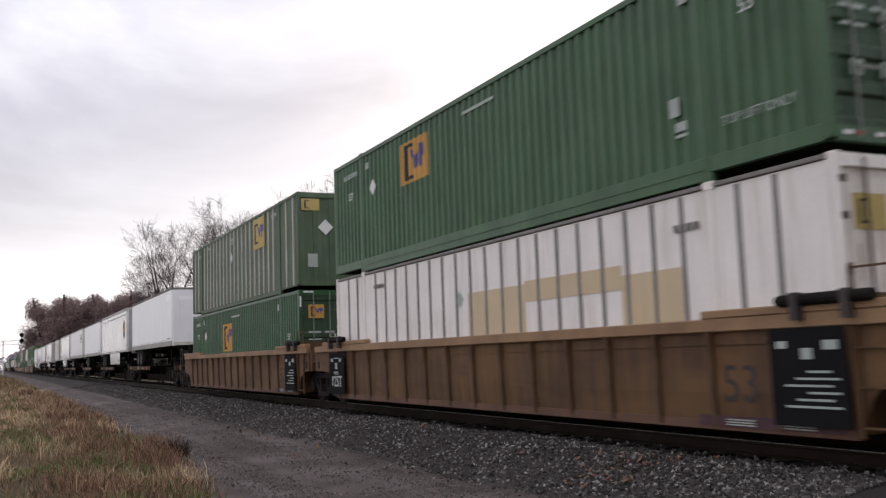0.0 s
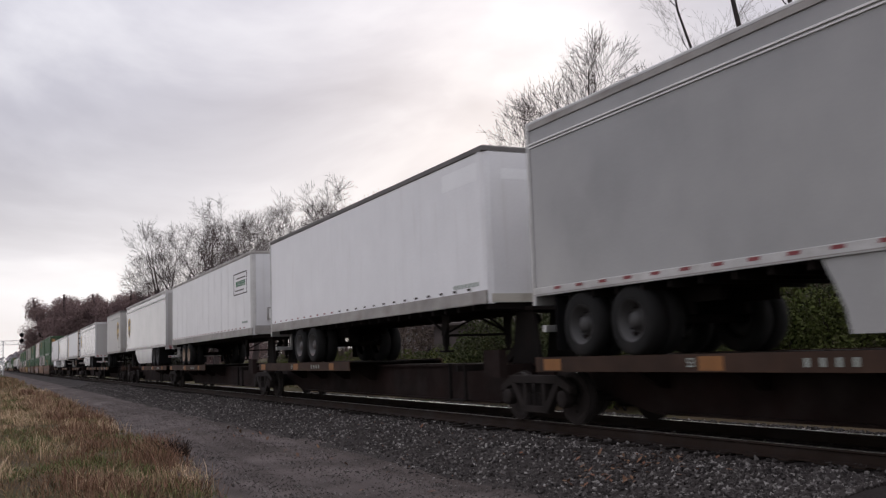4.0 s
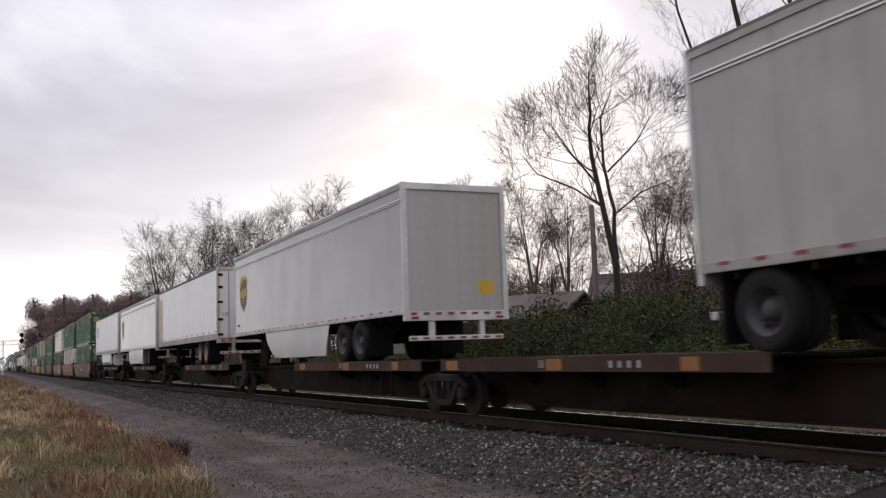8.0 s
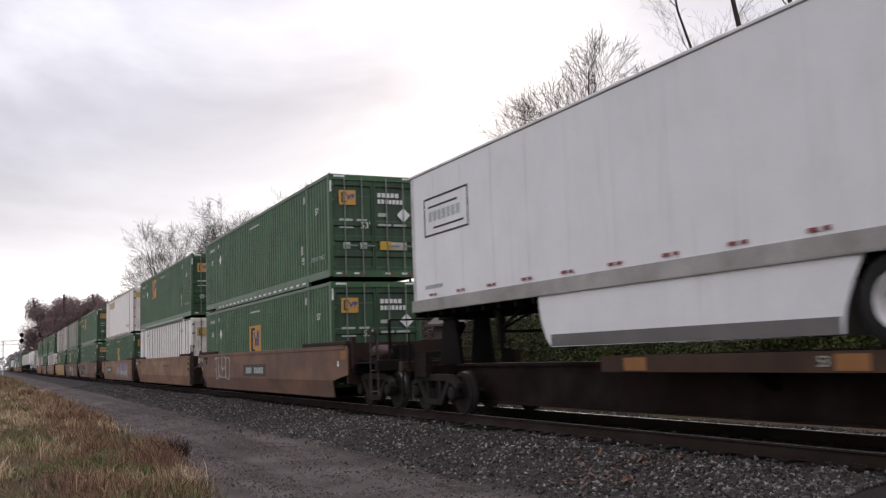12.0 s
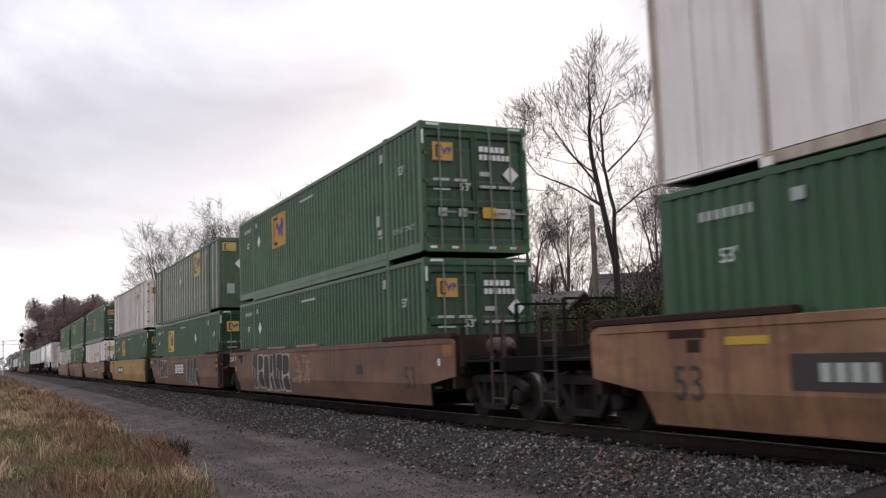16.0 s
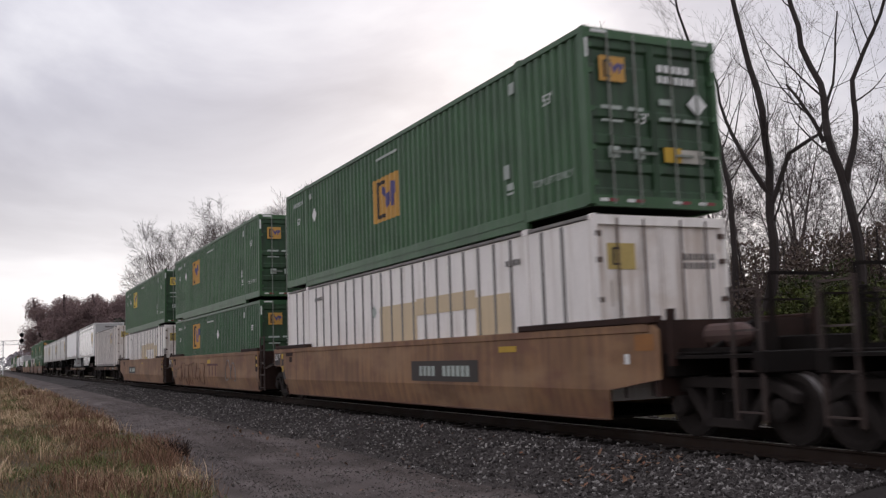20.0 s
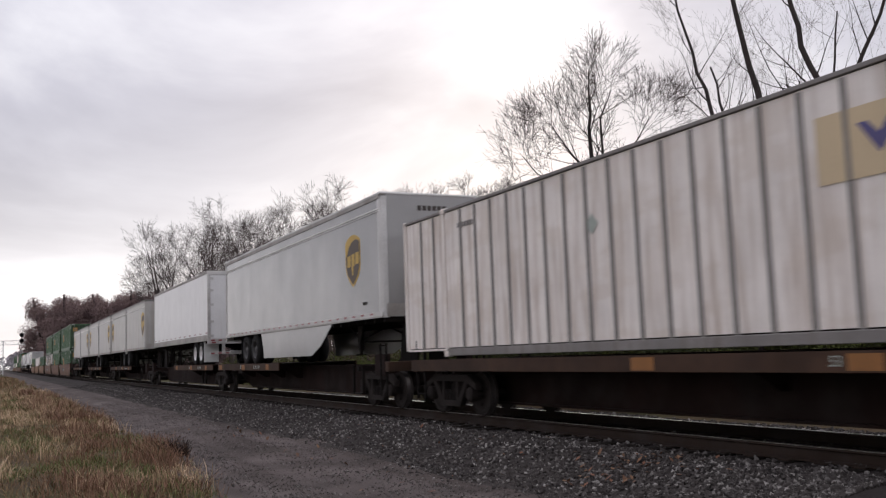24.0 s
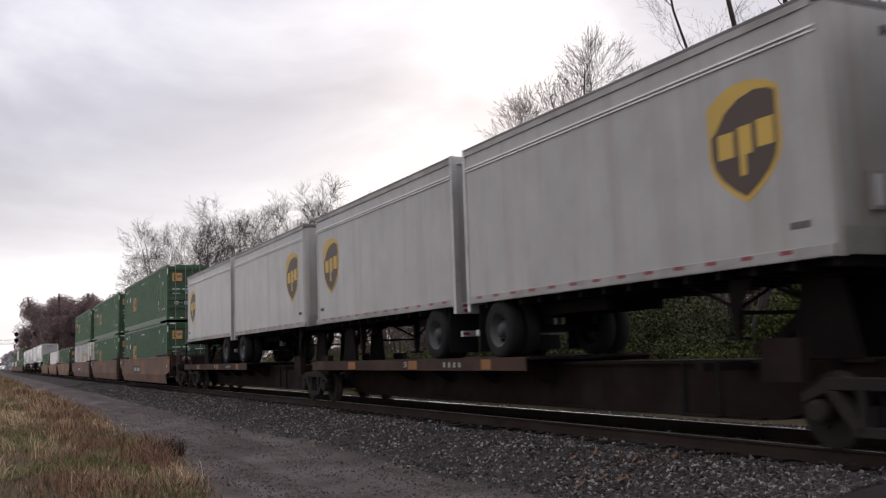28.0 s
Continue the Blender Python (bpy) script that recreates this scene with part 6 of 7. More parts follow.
            piece("emblem", ("lbars", m[1]), flat_rects(xm - 0.004, [(m[1] + 0.25 + 0.75 * i + 0.1 * (j % 2), m[1] + 0.95 + 0.75 * i - 0.1 * (j % 2), 0.74 + 0.085 * j, 0.80 + 0.085 * j) for i in range(3) for j in range(5)]), white_mark_mat, p, label="white emblem shapes")
        elif kind == "stencil":
            piece("emblem", ("stencil", m[1]), flat_rects(xm, [(m[1] + 0.2, m[1] + 2.2, 1.06, 1.14), (m[1] + 0.55, m[1] + 0.7, 0.66, 1.06), (m[1] + 1.15, m[1] + 1.3, 0.66, 1.06), (m[1] + 1.75, m[1] + 1.9, 0.66, 1.06)]), graf_red_mat, b, label="faded red stencil shapes")
        elif kind == "graffiti":
            _, y0, w, fill, line, seed = m
            g = piece("graffiti", ("graf", seed), lambda bm: lobes(bm, xm, y0, w, seed, "fill"), fill, b, label="black sprayed rounded strokes")
            piece("graffiti_outline", ("grafl", seed), lambda bm: lobes(bm, xm, y0, w, seed, "line"), line, g)
        elif kind == "tag":
            _, y0, w, z0, z1, n, fill, line, seed = m
            g = piece("graffiti", ("tagf", seed), lambda bm: tag(bm, xm, y0, w, z0, z1, n, seed, "fill"), fill, b, label="fat sprayed graffiti strokes")
            piece("graffiti_outline", ("tagr", seed), lambda bm: tag(bm, xm, y0, w, z0, z1, n, seed, "rim"), line, g)
        elif kind == "mural":
            _, y0, w, fill, line, seed = m
            g = piece("graffiti", ("murf", seed), lambda bm: mural(bm, xm, y0, w, seed, "fill"), fill, b, label="violet sprayed graffiti field")
            piece("graffiti_outline", ("murl", seed), lambda bm: mural(bm, xm, y0, w, seed, "line"), line, g)
        elif kind == "cloud":
            _, y0, w, fill, seed = m
            piece("graffiti", ("cloud", seed), lambda bm: cloud(bm, xm, y0, w, seed), fill, b, label="thin haze of pale spray paint")
        elif kind == "patch":
            piece("paint_patch", ("patch", m[1], m[2]), flat_rects(xm, [(m[1], m[1] + m[2], m[3], m[4])]), m[5], b)
        elif kind == "notice":
            p = piece("notice_panel", ("notice", m[1]), flat_rects(xm - 0.1, [(m[1], m[1] + 1.05, 0.3, 1.36)]), black_mat, b, label="dark notice panel")
            piece("notice_text", ("noticeb", m[1]), flat_rects(xm - 0.104, [(m[1] + 0.1, m[1] + 0.3, 1.12, 1.22), (m[1] + 0.8, m[1] + 0.95, 1.14, 1.22), (m[1] + 0.45, m[1] + 0.6, 1.02, 1.14)] + [(m[1] + 0.1 + 0.1 * (i % 2), m[1] + 0.85 - 0.16 * (i % 3), 0.5 + 0.075 * i, 0.525 + 0.075 * i) for i in range(6)]), grey_mark_mat, p, label="lines of white notice text")
        elif kind == "board":
            piece("chord_board", ("board", m[1], m[2]), boxes((-(X0 + 0.06), -1.33, m[1], m[1] + m[2], 1.522, 1.60)), paleboard_mat, b, bevel=0.012, label="worn pale step board on the top chord")
        elif kind == "scrawl":
            _, y0, w, line, seed = m
            piece("graffiti", ("scr", seed), lambda bm: squiggle(bm, xm, y0, w, seed), line, b, label="thin faded scrawl")
    return b


def well_car(u0, units, marks, paint, ribbed=False, top=None, loads=(), label="", pitch=19.5):
    """A three-unit articulated well car; the first box starts at u0."""
    car = thing("well_car", label, "railcar", "railcars of the train")
    end_top = paint if ribbed else steel_mat
    for k in range(units):
        y = k * pitch
        well_body(car, y, paint[k] if isinstance(paint, list) else paint, k == 0, k == units - 1, ribbed, top, marks[k] if k < len(marks) else ())
        # bulkhead floors over the joints
        if k:
            piece("joint_sill", "joint", boxes((-0.32, 0.32, -3.6, 0.1, 0.62, 0.95)), steel_mat, car, (0, y, 0))
            bogie(car, y - (1.45 if ribbed else 2.15), far=u0 > 560)
            for s in (-1, 1):
                piece("joint_platform", ("jplat", s), boxes((min(s * 0.5, s * 1.28), max(s * 0.5, s * 1.28), -1.9, -1.0, 1.05, 1.09)), steel_mat, car, (0, y, 0))
            ladder(car, -1.4 if ribbed else -1.36, y - 0.45 if ribbed else y - 0.5, 0.22, 2.0, paint if ribbed else ladder_mat, 0.56 if ribbed else 0.5)
            if not ribbed:
                piece("side_brace", "jbrace", lambda bm: [bar(bm, (-1.3, -0.2, 1.2), (-1.36, -0.27, 1.2), 0.05), bar(bm, (-1.3, -0.2, 1.1), (-1.36, -0.73, 1.1), 0.04), bar(bm, (-1.34, -0.8, 0.95), (-0.4, -1.2, 1.45), 0.06)], ladder_mat, car, (0, y, 0))
    last = (units - 1) * pitch + CL
    for y, d in ((0.0, -1), (last, 1)):
        piece("end_sill", ("esill", d), boxes((-0.3, 0.3, min(d * 0.1, d * 3.5), max(d * 0.1, d * 3.5), 0.62, 1.0)), steel_mat, car, (0, y, 0))
        piece("end_platform", ("eplat", d), boxes((-1.3, 1.3, min(d * 1.5, d * 3.2), max(d * 1.5, d * 3.2), 1.04, 1.08)), steel_mat, car, (0, y, 0))
        piece("end_beam", ("ebeam", d), boxes((-1.32, 1.32, min(d * 3.1, d * 3.3), max(d * 3.1, d * 3.3), 0.86, 1.12)), end_top if not isinstance(end_top, list) else steel_mat, car, (0, y, 0), bevel=0.015)
        piece("bolster_beam", ("bbeam", d), boxes((-1.3, 1.3, min(d * 1.4, d * 1.65), max(d * 1.4, d * 1.65), 0.8, 1.12)), end_top if not isinstance(end_top, list) else steel_mat, car, (0, y, 0), bevel=0.02)
        piece("coupler", ("coupler", d), boxes((-0.1, 0.1, min(d * 3.3, d * 3.8), max(d * 3.3, d * 3.8), 0.72, 0.92), (-0.16, 0.16, min(d * 3.72, d * 3.85), max(d * 3.72, d * 3.85), 0.66, 0.98)), castiron_mat, car, (0, y, 0), bevel=0.02)
        bogie(car, y + d * 2.35, far=u0 > 560)
        piece("brake_cylinder", ("bcyl", d), lambda bm: ring(bm, (-0.72, 0, 1.32), "y", [(0.0, d * 1.75), (0.1, d * 1.75), (0.17, d * 1.8), (0.17, d * 2.35), (0.13, d * 2.42), (0.05, d * 2.6), (0.0, d * 2.6)], 14, False), dustpipe_mat, car, (0, y, 0), label="dusty brown brake cylinder")
        piece("valve_box", ("vbox", d), boxes((-0.3, 0.15, min(d * 1.7, d * 2.1), max(d * 1.7, d * 2.1), 1.08, 1.5), (0.3, 0.9, min(d * 1.8, d * 2.7), max(d * 1.8, d * 2.7), 1.08, 1.3)), steel_mat, car, (0, y, 0), bevel=0.02)
        piece("brake_pipe", ("bpipe", d), lambda bm: [bar(bm, (-1.1, d * 1.6, 1.15), (-1.1, d * 3.1, 1.15), 0.05), bar(bm, (-1.1, d * 2.2, 1.15), (-0.2, d * 2.0, 1.5), 0.05), bar(bm, (-0.9, d * 3.05, 1.1), (-0.9, d * 3.05, 2.05), 0.06), bar(bm, (-0.9, d * 3.05, 2.05), (0.2, d * 3.05, 2.05), 0.04)], steel_mat, car, (0, y, 0))
        for x in (-1.28, 1.28):
            ladder(car, x, y + d * 3.0, 0.3, 1.9, ladder_mat, 0.46)
        for x in (-1.0, 1.0):
            piece("hand_rail", ("hrail", d, x), lambda bm: [bar(bm, (x * 1.28, d * 3.15, 1.1), (x * 1.28, d * 3.15, 1.75), 0.03), bar(bm, (x * 1.28, d * 3.15, 1.72), (x * 0.45, d * 3.15, 1.72), 0.025), bar(bm, (x * 0.45, d * 3.15, 1.1), (x * 0.45, d * 3.15, 1.72), 0.025)], steel_mat, car, (0, y, 0))
        piece("brake_wheel", ("bwheel", d), lambda bm: [bar(bm, (0.75 + 0.2 * math.cos(a), d * 3.0, 1.7 + 0.2 * math.sin(a)), (0.75 + 0.2 * math.cos(a + 0.5), d * 3.0, 1.7 + 0.2 * math.sin(a + 0.5)), 0.03) for a in [i * 0.5236 for i in range(12)]] + [bar(bm, (0.55, d * 3.0, 1.7), (0.95, d * 3.0, 1.7), 0.025), bar(bm, (0.75, d * 3.0, 1.1), (0.75, d * 3.0, 1.9), 0.04)], steel_mat, car, (0, y, 0))
        piece("air_hose", ("hose", d), lambda bm: [bar(bm, (0.35, d * 3.3, 0.8), (0.33, d * 3.6, 0.55), 0.04), bar(bm, (0.33, d * 3.6, 0.55), (0.25, d * 3.85, 0.5), 0.04)], rubber_mat, car, (0, y, 0))
    on_train(car, u0, 0.0)
    for k, (up, low) in enumerate(loads):
        if low:
            on_train(low, u0 + k * pitch, 0.33)
        if up:
            on_train(up, u0 + k * pitch, 3.25)
    return car


def spine_car(u0, pitch, kinds, label=""):
    """An articulated spine car. kinds: where each unit's wheel deck lies ('far', 'near', 'mid')."""
    car = thing("spine_car", label, "railcar", "railcars of the train")
    n = len(kinds)
    for k, kind in enumerate(kinds):
        y = k * pitch
        sill = piece("centre_sill", ("csill", pitch), lambda bm: [prism(bm, [(0.5, 0.62), (2.2, 0.22), (pitch - 2.2, 0.22), (pitch - 0.5, 0.62), (pitch - 0.5, 0.98), (0.5, 0.98)], "x", -0.34, 0.34), box(bm, -0.42, 0.42, 0.6, pitch - 0.6, 0.94, 0.99), box(bm, -0.42, 0.42, 2.4, pitch - 2.4, 0.21, 0.25)], spine_mat, car, (0, y, 0))
        d0, d1 = {"far": (pitch - 9.3, pitch - 0.5), "near": (0.5, 9.6), "mid": (pitch * 0.36, pitch - 0.6), "full": (0.4, pitch - 0.4)}[kind]
        deck = piece("wheel_deck", ("wdeck", d0, d1), lambda bm: [box(bm, -1.27, -0.4, d0, d1, 1.05, 1.085), box(bm, 0.4, 1.27, d0, d1, 1.05, 1.085), box(bm, -0.42, 0.42, d0, d1, 1.03, 1.07)], steel_mat, car, (0, y, 0))
        for s in (-1, 1):
            piece("deck_edge", ("dedge", s, d0, d1), lambda bm: prism(bm, [(s * 1.30, 0.87), (s * 1.27, 0.87), (s * 1.27, 1.06), (s * 1.2, 1.06), (s * 1.2, 1.10), (s * 1.30, 1.10)], "y", d0, d1), deckedge_mat, deck, label="rust-brown deck edge")
            if s < 0:
                piece("reporting_marking", "ebars", boxes(*[(-1.305, -1.301, 0.22 * i, 0.22 * i + 0.06, 0.93, 1.03) for i in range(4)]), grey_mark_mat, deck, (0, d0 + 2.4, 0), label="faded white reporting bars")
                lettering("53", 0.17, grey_mark_mat, deck, (-1.304, d0 + 5.0, 0.985))
            for j, (a, w) in enumerate(((1.2, 0.35), (4.4, 0.45), (8.05, 0.5))):
                piece("edge_patch", ("epatch", s, w), boxes((min(s * 1.30, s * 1.304), max(s * 1.30, s * 1.304), 0, w, 0.89, 1.07)), orange_patch_mat, deck, (0, d0 + a, 0))
        for i in range(4):
            for sg in (-1, 1):
                piece("deck_bracket", ("dbr", sg), lambda bm: prism(bm, [(sg * 1.22, 1.05), (sg * 0.34, 1.05), (sg * 0.34, 0.6), (sg * 0.5, 0.6)], "y", 0, 0.06), spine_mat, deck, (0, d0 + 0.6 + 2.0 * i, 0))
        for hy in {"far": (1.3,), "near": (pitch - 1.3,), "mid": (1.3, pitch - 1.2), "full": ()}[kind]:
            h = piece("hitch_stand", "hitch", boxes((-0.48, 0.48, -0.42, 0.42, 1.95, 2.03)), steel_mat, car, (0, y + hy, 0), bevel=0.01)
            for x in (-0.42, 0.34):
                piece("side_plate", "hplate", lambda bm: prism(bm, [(-0.5, 0.98), (0.5, 0.98), (0.3, 1.95), (-0.3, 1.95)], "x", 0.0, 0.08), steel_mat, h, (x, 0, 0))
            piece("strut", "hstrut", lambda bm: bar(bm, (0, 0.2, 1.85), (0, 1.4, 1.0), 0.14), steel_mat, h)
            piece("hitch_side", "hitchs", boxes((-1.15, -1.0, -0.3, 0.3, 0.75, 1.25), (1.0, 1.15, -0.3, 0.3, 0.75, 1.25), (-1.1, 1.1, -0.2, 0.2, 0.8, 0.98)), spine_mat, h)
        for s in (-1, 1):
            piece("side_step", ("sstep", s), boxes((s * 1.2 - 0.03, s * 1.2 + 0.03, -0.35, -0.3, 0.3, 1.0), (s * 1.2 - 0.03, s * 1.2 + 0.03, 0.3, 0.35, 0.3, 1.0), (s * 1.2 - 0.08, s * 1.2 + 0.08, -0.35, 0.35, 0.3, 0.33), (min(s * 0.3, s * 1.22), max(s * 0.3, s * 1.22), -0.06, 0.06, 0.86, 0.98)), steel_mat, car, (0, y + 2.6, 0))
        if k:
            bogie(car, y, far=u0 > 560)
            piece("joint_casting", "jcast", boxes((-0.25, 0.25, -0.7, 0.7, 0.66, 0.92)), castiron_mat, car, (0, y, 0), bevel=0.03)
    for y, d in ((0.0, 1), (n * pitch, -1)):
        bogie(car, y + d * 1.75, far=u0 > 560)
        piece("coupler", ("scoup", d), boxes((-0.1, 0.1, min(d * -0.1, d * 0.7), max(d * -0.1, d * 0.7), 0.72, 0.92)), castiron_mat, car, (0, y, 0), bevel=0.02)
        piece("end_beam", ("sebeam", d), boxes((-1.28, 1.28, min(d * 0.45, d * 0.65), max(d * 0.45, d * 0.65), 0.85, 1.08)), deckedge_mat, car, (0, y, 0), bevel=0.015)
        for x in (-1.25, 1.25):
            ladder(car, x, y + d * 0.8, 0.3, 1.5, steel_mat)
    on_train(car, u0, 0.0)
    return car


DECK = 1.09


def put(tr, u, nose_near, length):
    """Stand a trailer with its leading end at u."""
    on_train(tr, u if nose_near else u + length, DECK, 0.0 if nose_near else 180.0)


# ---- the train, from front to back ----
def green_box(logo=logo_orange_mat, paint=green_mat, logo_y=11.5, logo_z=1.55, dashes=False, doors=True, far=False, diamond_y=13.4, big=1.0, num_z=2.0):
    return container(paint, "corr", doors, logo, logo_y, logo_z, diamond_y, big, dashes=dashes, far=far, num_z=num_z, label="green corrugated steel container with square orange emblem")


def old_green_box(far=False):
    return container(green_dull_mat, "post", False, far=far, label="weathered green container with chalky vertical side posts")


def white_box(tan=False, far=False):
    return container(None, "white", True, tan=tan, far=far, label="white panelled container with grey seams and tan patches" if tan else "dirty white panelled container with grey vertical seams")


def smooth_box():
    return container(None, "smooth", True, label="smooth white container with faded yellow name stripe and rust runs")


M53, M48, M28 = 16.1, 14.6, 8.5


def grey_trailer(skirt=(4.0, 9.6, 0.0), rear="roll", rim=None, emblem=1.5, vis=0, plain=False):
    return trailer(M53, trailer_grey_mat, emblem, skirt, rear=rear, trim=True, rim=rim, vis=vis, plain=plain, label="grey road trailer with brown shield emblem and side skirts")


def white_trailer(length=M48, rim=None, rear="swing", tape="dark", roof=None, skin=trailer_white_mat, **kw):
    return trailer(length, skin, rim=rim, rear=rear, tape=tape, roof=roof, label="plain white road trailer with aluminium bottom rails", **kw)


def pup(vis=-1, emblem=1.0):
    return trailer(M28, trailer_lgrey_mat, emblem, pup=True, vis=vis, trim=True, roof=roofedge_mat, rear="roll", label="short pale grey road trailer with brown shield emblem")


RIB = [("notice", -0.3)], [("notice", -0.1), ("53", 1.55)], [("notice", -0.1), ("53", 1.55)]
well_car(-12.5, 3, RIB, ochre_mat, True, ochre_pale_mat,
         [(green_box(), green_box()), (green_box(logo_y=11.02, logo_z=2.12, big=1.15), white_box(True)), (old_green_box(), green_box(logo_y=9.38, logo_z=1.78, paint=green_dk_mat, big=1.3, num_z=1.55))],
         "ochre ribbed articulated well car carrying stacked containers")

spine_car(47.0, 17.8, ["far", "far", "far", "far", "near"], "rust-brown articulated spine car carrying road trailers")
put(white_trailer(14.9, rim_grey_mat, roof=roofedge_mat, skin=trailer_clean_mat, vis=-1, axle=2.67), 48.4, True, 14.9)
put(grey_trailer((4.0, 9.8, 0.0), vis=-1), 66.0, True, M53)
put(white_trailer(14.7, rim_grey_mat, roof=roofedge_mat, skin=trailer_clean_mat, vis=-1, back=True), 83.7, True, 14.7)
put(white_trailer(M53, rim_rust_mat, tape="red", sign="green", seams=True, roof=alu_dirty_mat, vis=-1, back=True), 100.85, True, M53)
put(grey_trailer((4.45, 11.0, 1.7), "far", vis=1), 118.9, False, M53)

spine_car(137.3, 17.74, ["far", "near", "near", "near", "near"], "rust-brown articulated spine car carrying road trailers")
put(pup(emblem=1.5), 138.35, True, 8.65)
put(grey_trailer((4.45, 10.6, 1.4), "far", vis=1), 156.3, False, M53)
put(white_trailer(M48, rim_rust_mat, "rusty", "pair", roofedge_mat, tanpatch=True, vis=1, axle=2.37), 175.3, False, M48)
put(grey_trailer((4.55, 10.75, 0.56), "far", vis=1, emblem=1.6), 191.05, False, M53)
put(white_trailer(M53, rim_white_mat, "far", "pair", skirt=(5.1, 11.2, 0.35), sign="grey", seams=True, vis=1), 208.6, False, M53)

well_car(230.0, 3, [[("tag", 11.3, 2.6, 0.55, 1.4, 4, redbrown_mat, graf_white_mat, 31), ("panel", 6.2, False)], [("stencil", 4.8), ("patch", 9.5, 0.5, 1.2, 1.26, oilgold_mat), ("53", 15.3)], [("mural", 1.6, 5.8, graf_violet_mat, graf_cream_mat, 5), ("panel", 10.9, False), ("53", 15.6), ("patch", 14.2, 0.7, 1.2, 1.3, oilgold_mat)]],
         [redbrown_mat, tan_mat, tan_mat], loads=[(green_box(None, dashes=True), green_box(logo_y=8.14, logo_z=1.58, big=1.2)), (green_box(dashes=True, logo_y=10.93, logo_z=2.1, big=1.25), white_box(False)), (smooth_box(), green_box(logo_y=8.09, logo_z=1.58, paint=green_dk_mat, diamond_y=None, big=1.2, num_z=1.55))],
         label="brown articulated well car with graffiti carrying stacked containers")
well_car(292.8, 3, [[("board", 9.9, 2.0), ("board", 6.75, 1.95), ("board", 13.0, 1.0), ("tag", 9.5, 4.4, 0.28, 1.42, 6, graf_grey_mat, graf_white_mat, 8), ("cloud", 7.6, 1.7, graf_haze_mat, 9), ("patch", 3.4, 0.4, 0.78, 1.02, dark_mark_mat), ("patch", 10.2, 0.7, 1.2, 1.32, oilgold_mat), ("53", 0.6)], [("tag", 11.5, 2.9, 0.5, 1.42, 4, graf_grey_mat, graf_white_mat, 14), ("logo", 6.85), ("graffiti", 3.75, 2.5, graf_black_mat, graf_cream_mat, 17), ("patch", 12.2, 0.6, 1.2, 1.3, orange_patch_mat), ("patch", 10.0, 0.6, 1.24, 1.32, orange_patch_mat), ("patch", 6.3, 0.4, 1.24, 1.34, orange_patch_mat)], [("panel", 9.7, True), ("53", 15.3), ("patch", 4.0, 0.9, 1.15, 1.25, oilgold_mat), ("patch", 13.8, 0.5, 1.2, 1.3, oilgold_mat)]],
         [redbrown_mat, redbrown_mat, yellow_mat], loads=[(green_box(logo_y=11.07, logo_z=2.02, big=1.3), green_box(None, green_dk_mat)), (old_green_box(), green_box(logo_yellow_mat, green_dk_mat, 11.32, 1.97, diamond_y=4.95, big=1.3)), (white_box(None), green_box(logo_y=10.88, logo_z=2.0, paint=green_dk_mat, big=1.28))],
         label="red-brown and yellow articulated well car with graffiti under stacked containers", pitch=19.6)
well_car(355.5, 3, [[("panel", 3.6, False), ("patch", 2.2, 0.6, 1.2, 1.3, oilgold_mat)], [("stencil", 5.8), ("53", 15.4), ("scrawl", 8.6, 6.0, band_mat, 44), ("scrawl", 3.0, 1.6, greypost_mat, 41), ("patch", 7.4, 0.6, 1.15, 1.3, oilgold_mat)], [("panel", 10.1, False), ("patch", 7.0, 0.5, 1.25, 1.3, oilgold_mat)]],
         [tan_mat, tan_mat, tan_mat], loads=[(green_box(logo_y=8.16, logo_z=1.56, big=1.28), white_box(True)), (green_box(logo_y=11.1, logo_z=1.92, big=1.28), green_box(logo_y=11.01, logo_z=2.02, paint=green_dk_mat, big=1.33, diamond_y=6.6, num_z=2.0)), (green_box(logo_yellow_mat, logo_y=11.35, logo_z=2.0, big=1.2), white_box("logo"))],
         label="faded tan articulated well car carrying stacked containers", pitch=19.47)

spine_car(414.6, 17.0, ["full"], "rust-brown single spine car carrying one container")
on_train(white_box(None), 415.3, 1.17)
spine_car(432.1, 18.75, ["far", "near", "mid", "mid", "mid"], "rust-brown articulated spine car carrying road trailers")
put(grey_trailer((3.77, 10.7, 1.76, "straight"), "far", vis=-1, emblem=1.95), 432.75, True, M53)
put(white_trailer(M48, rim_white_mat, tape="pair", roof=alu_dirty_mat, vis=1, axle=1.63), 452.3, False, M48)
for u, near in ((470.4, True), (479.3, False), (488.6, True), (497.6, False), (507.1, True), (516.1, False)):
    put(pup(-1 if near else 1, 1.25 if u > 480 else 0.95), u, near, M28)

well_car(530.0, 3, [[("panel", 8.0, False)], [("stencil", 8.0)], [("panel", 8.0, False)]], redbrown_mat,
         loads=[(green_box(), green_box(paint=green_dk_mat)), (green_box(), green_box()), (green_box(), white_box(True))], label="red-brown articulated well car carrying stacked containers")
well_car(592.8, 3, [[], [], []], tan_mat, loads=[(None, green_box(paint=green_dk_mat, far=True)), (None, white_box(False, True)), (None, green_box(far=True))], label="tan articulated well car carrying single containers")
spine_car(651.5, 17.8, ["far", "far", "near", "near", "near"], "rust-brown articulated spine car carrying road trailers")
for i, near in enumerate((True, True, False, False, False)):
    put(white_trailer(plain=True) if i % 2 else grey_trailer(plain=True), 652.6 + 17.8 * i, near, M48 if i % 2 else M53)
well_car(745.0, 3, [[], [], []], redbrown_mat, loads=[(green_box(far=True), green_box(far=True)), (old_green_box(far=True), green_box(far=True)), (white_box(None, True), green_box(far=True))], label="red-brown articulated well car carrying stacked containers")
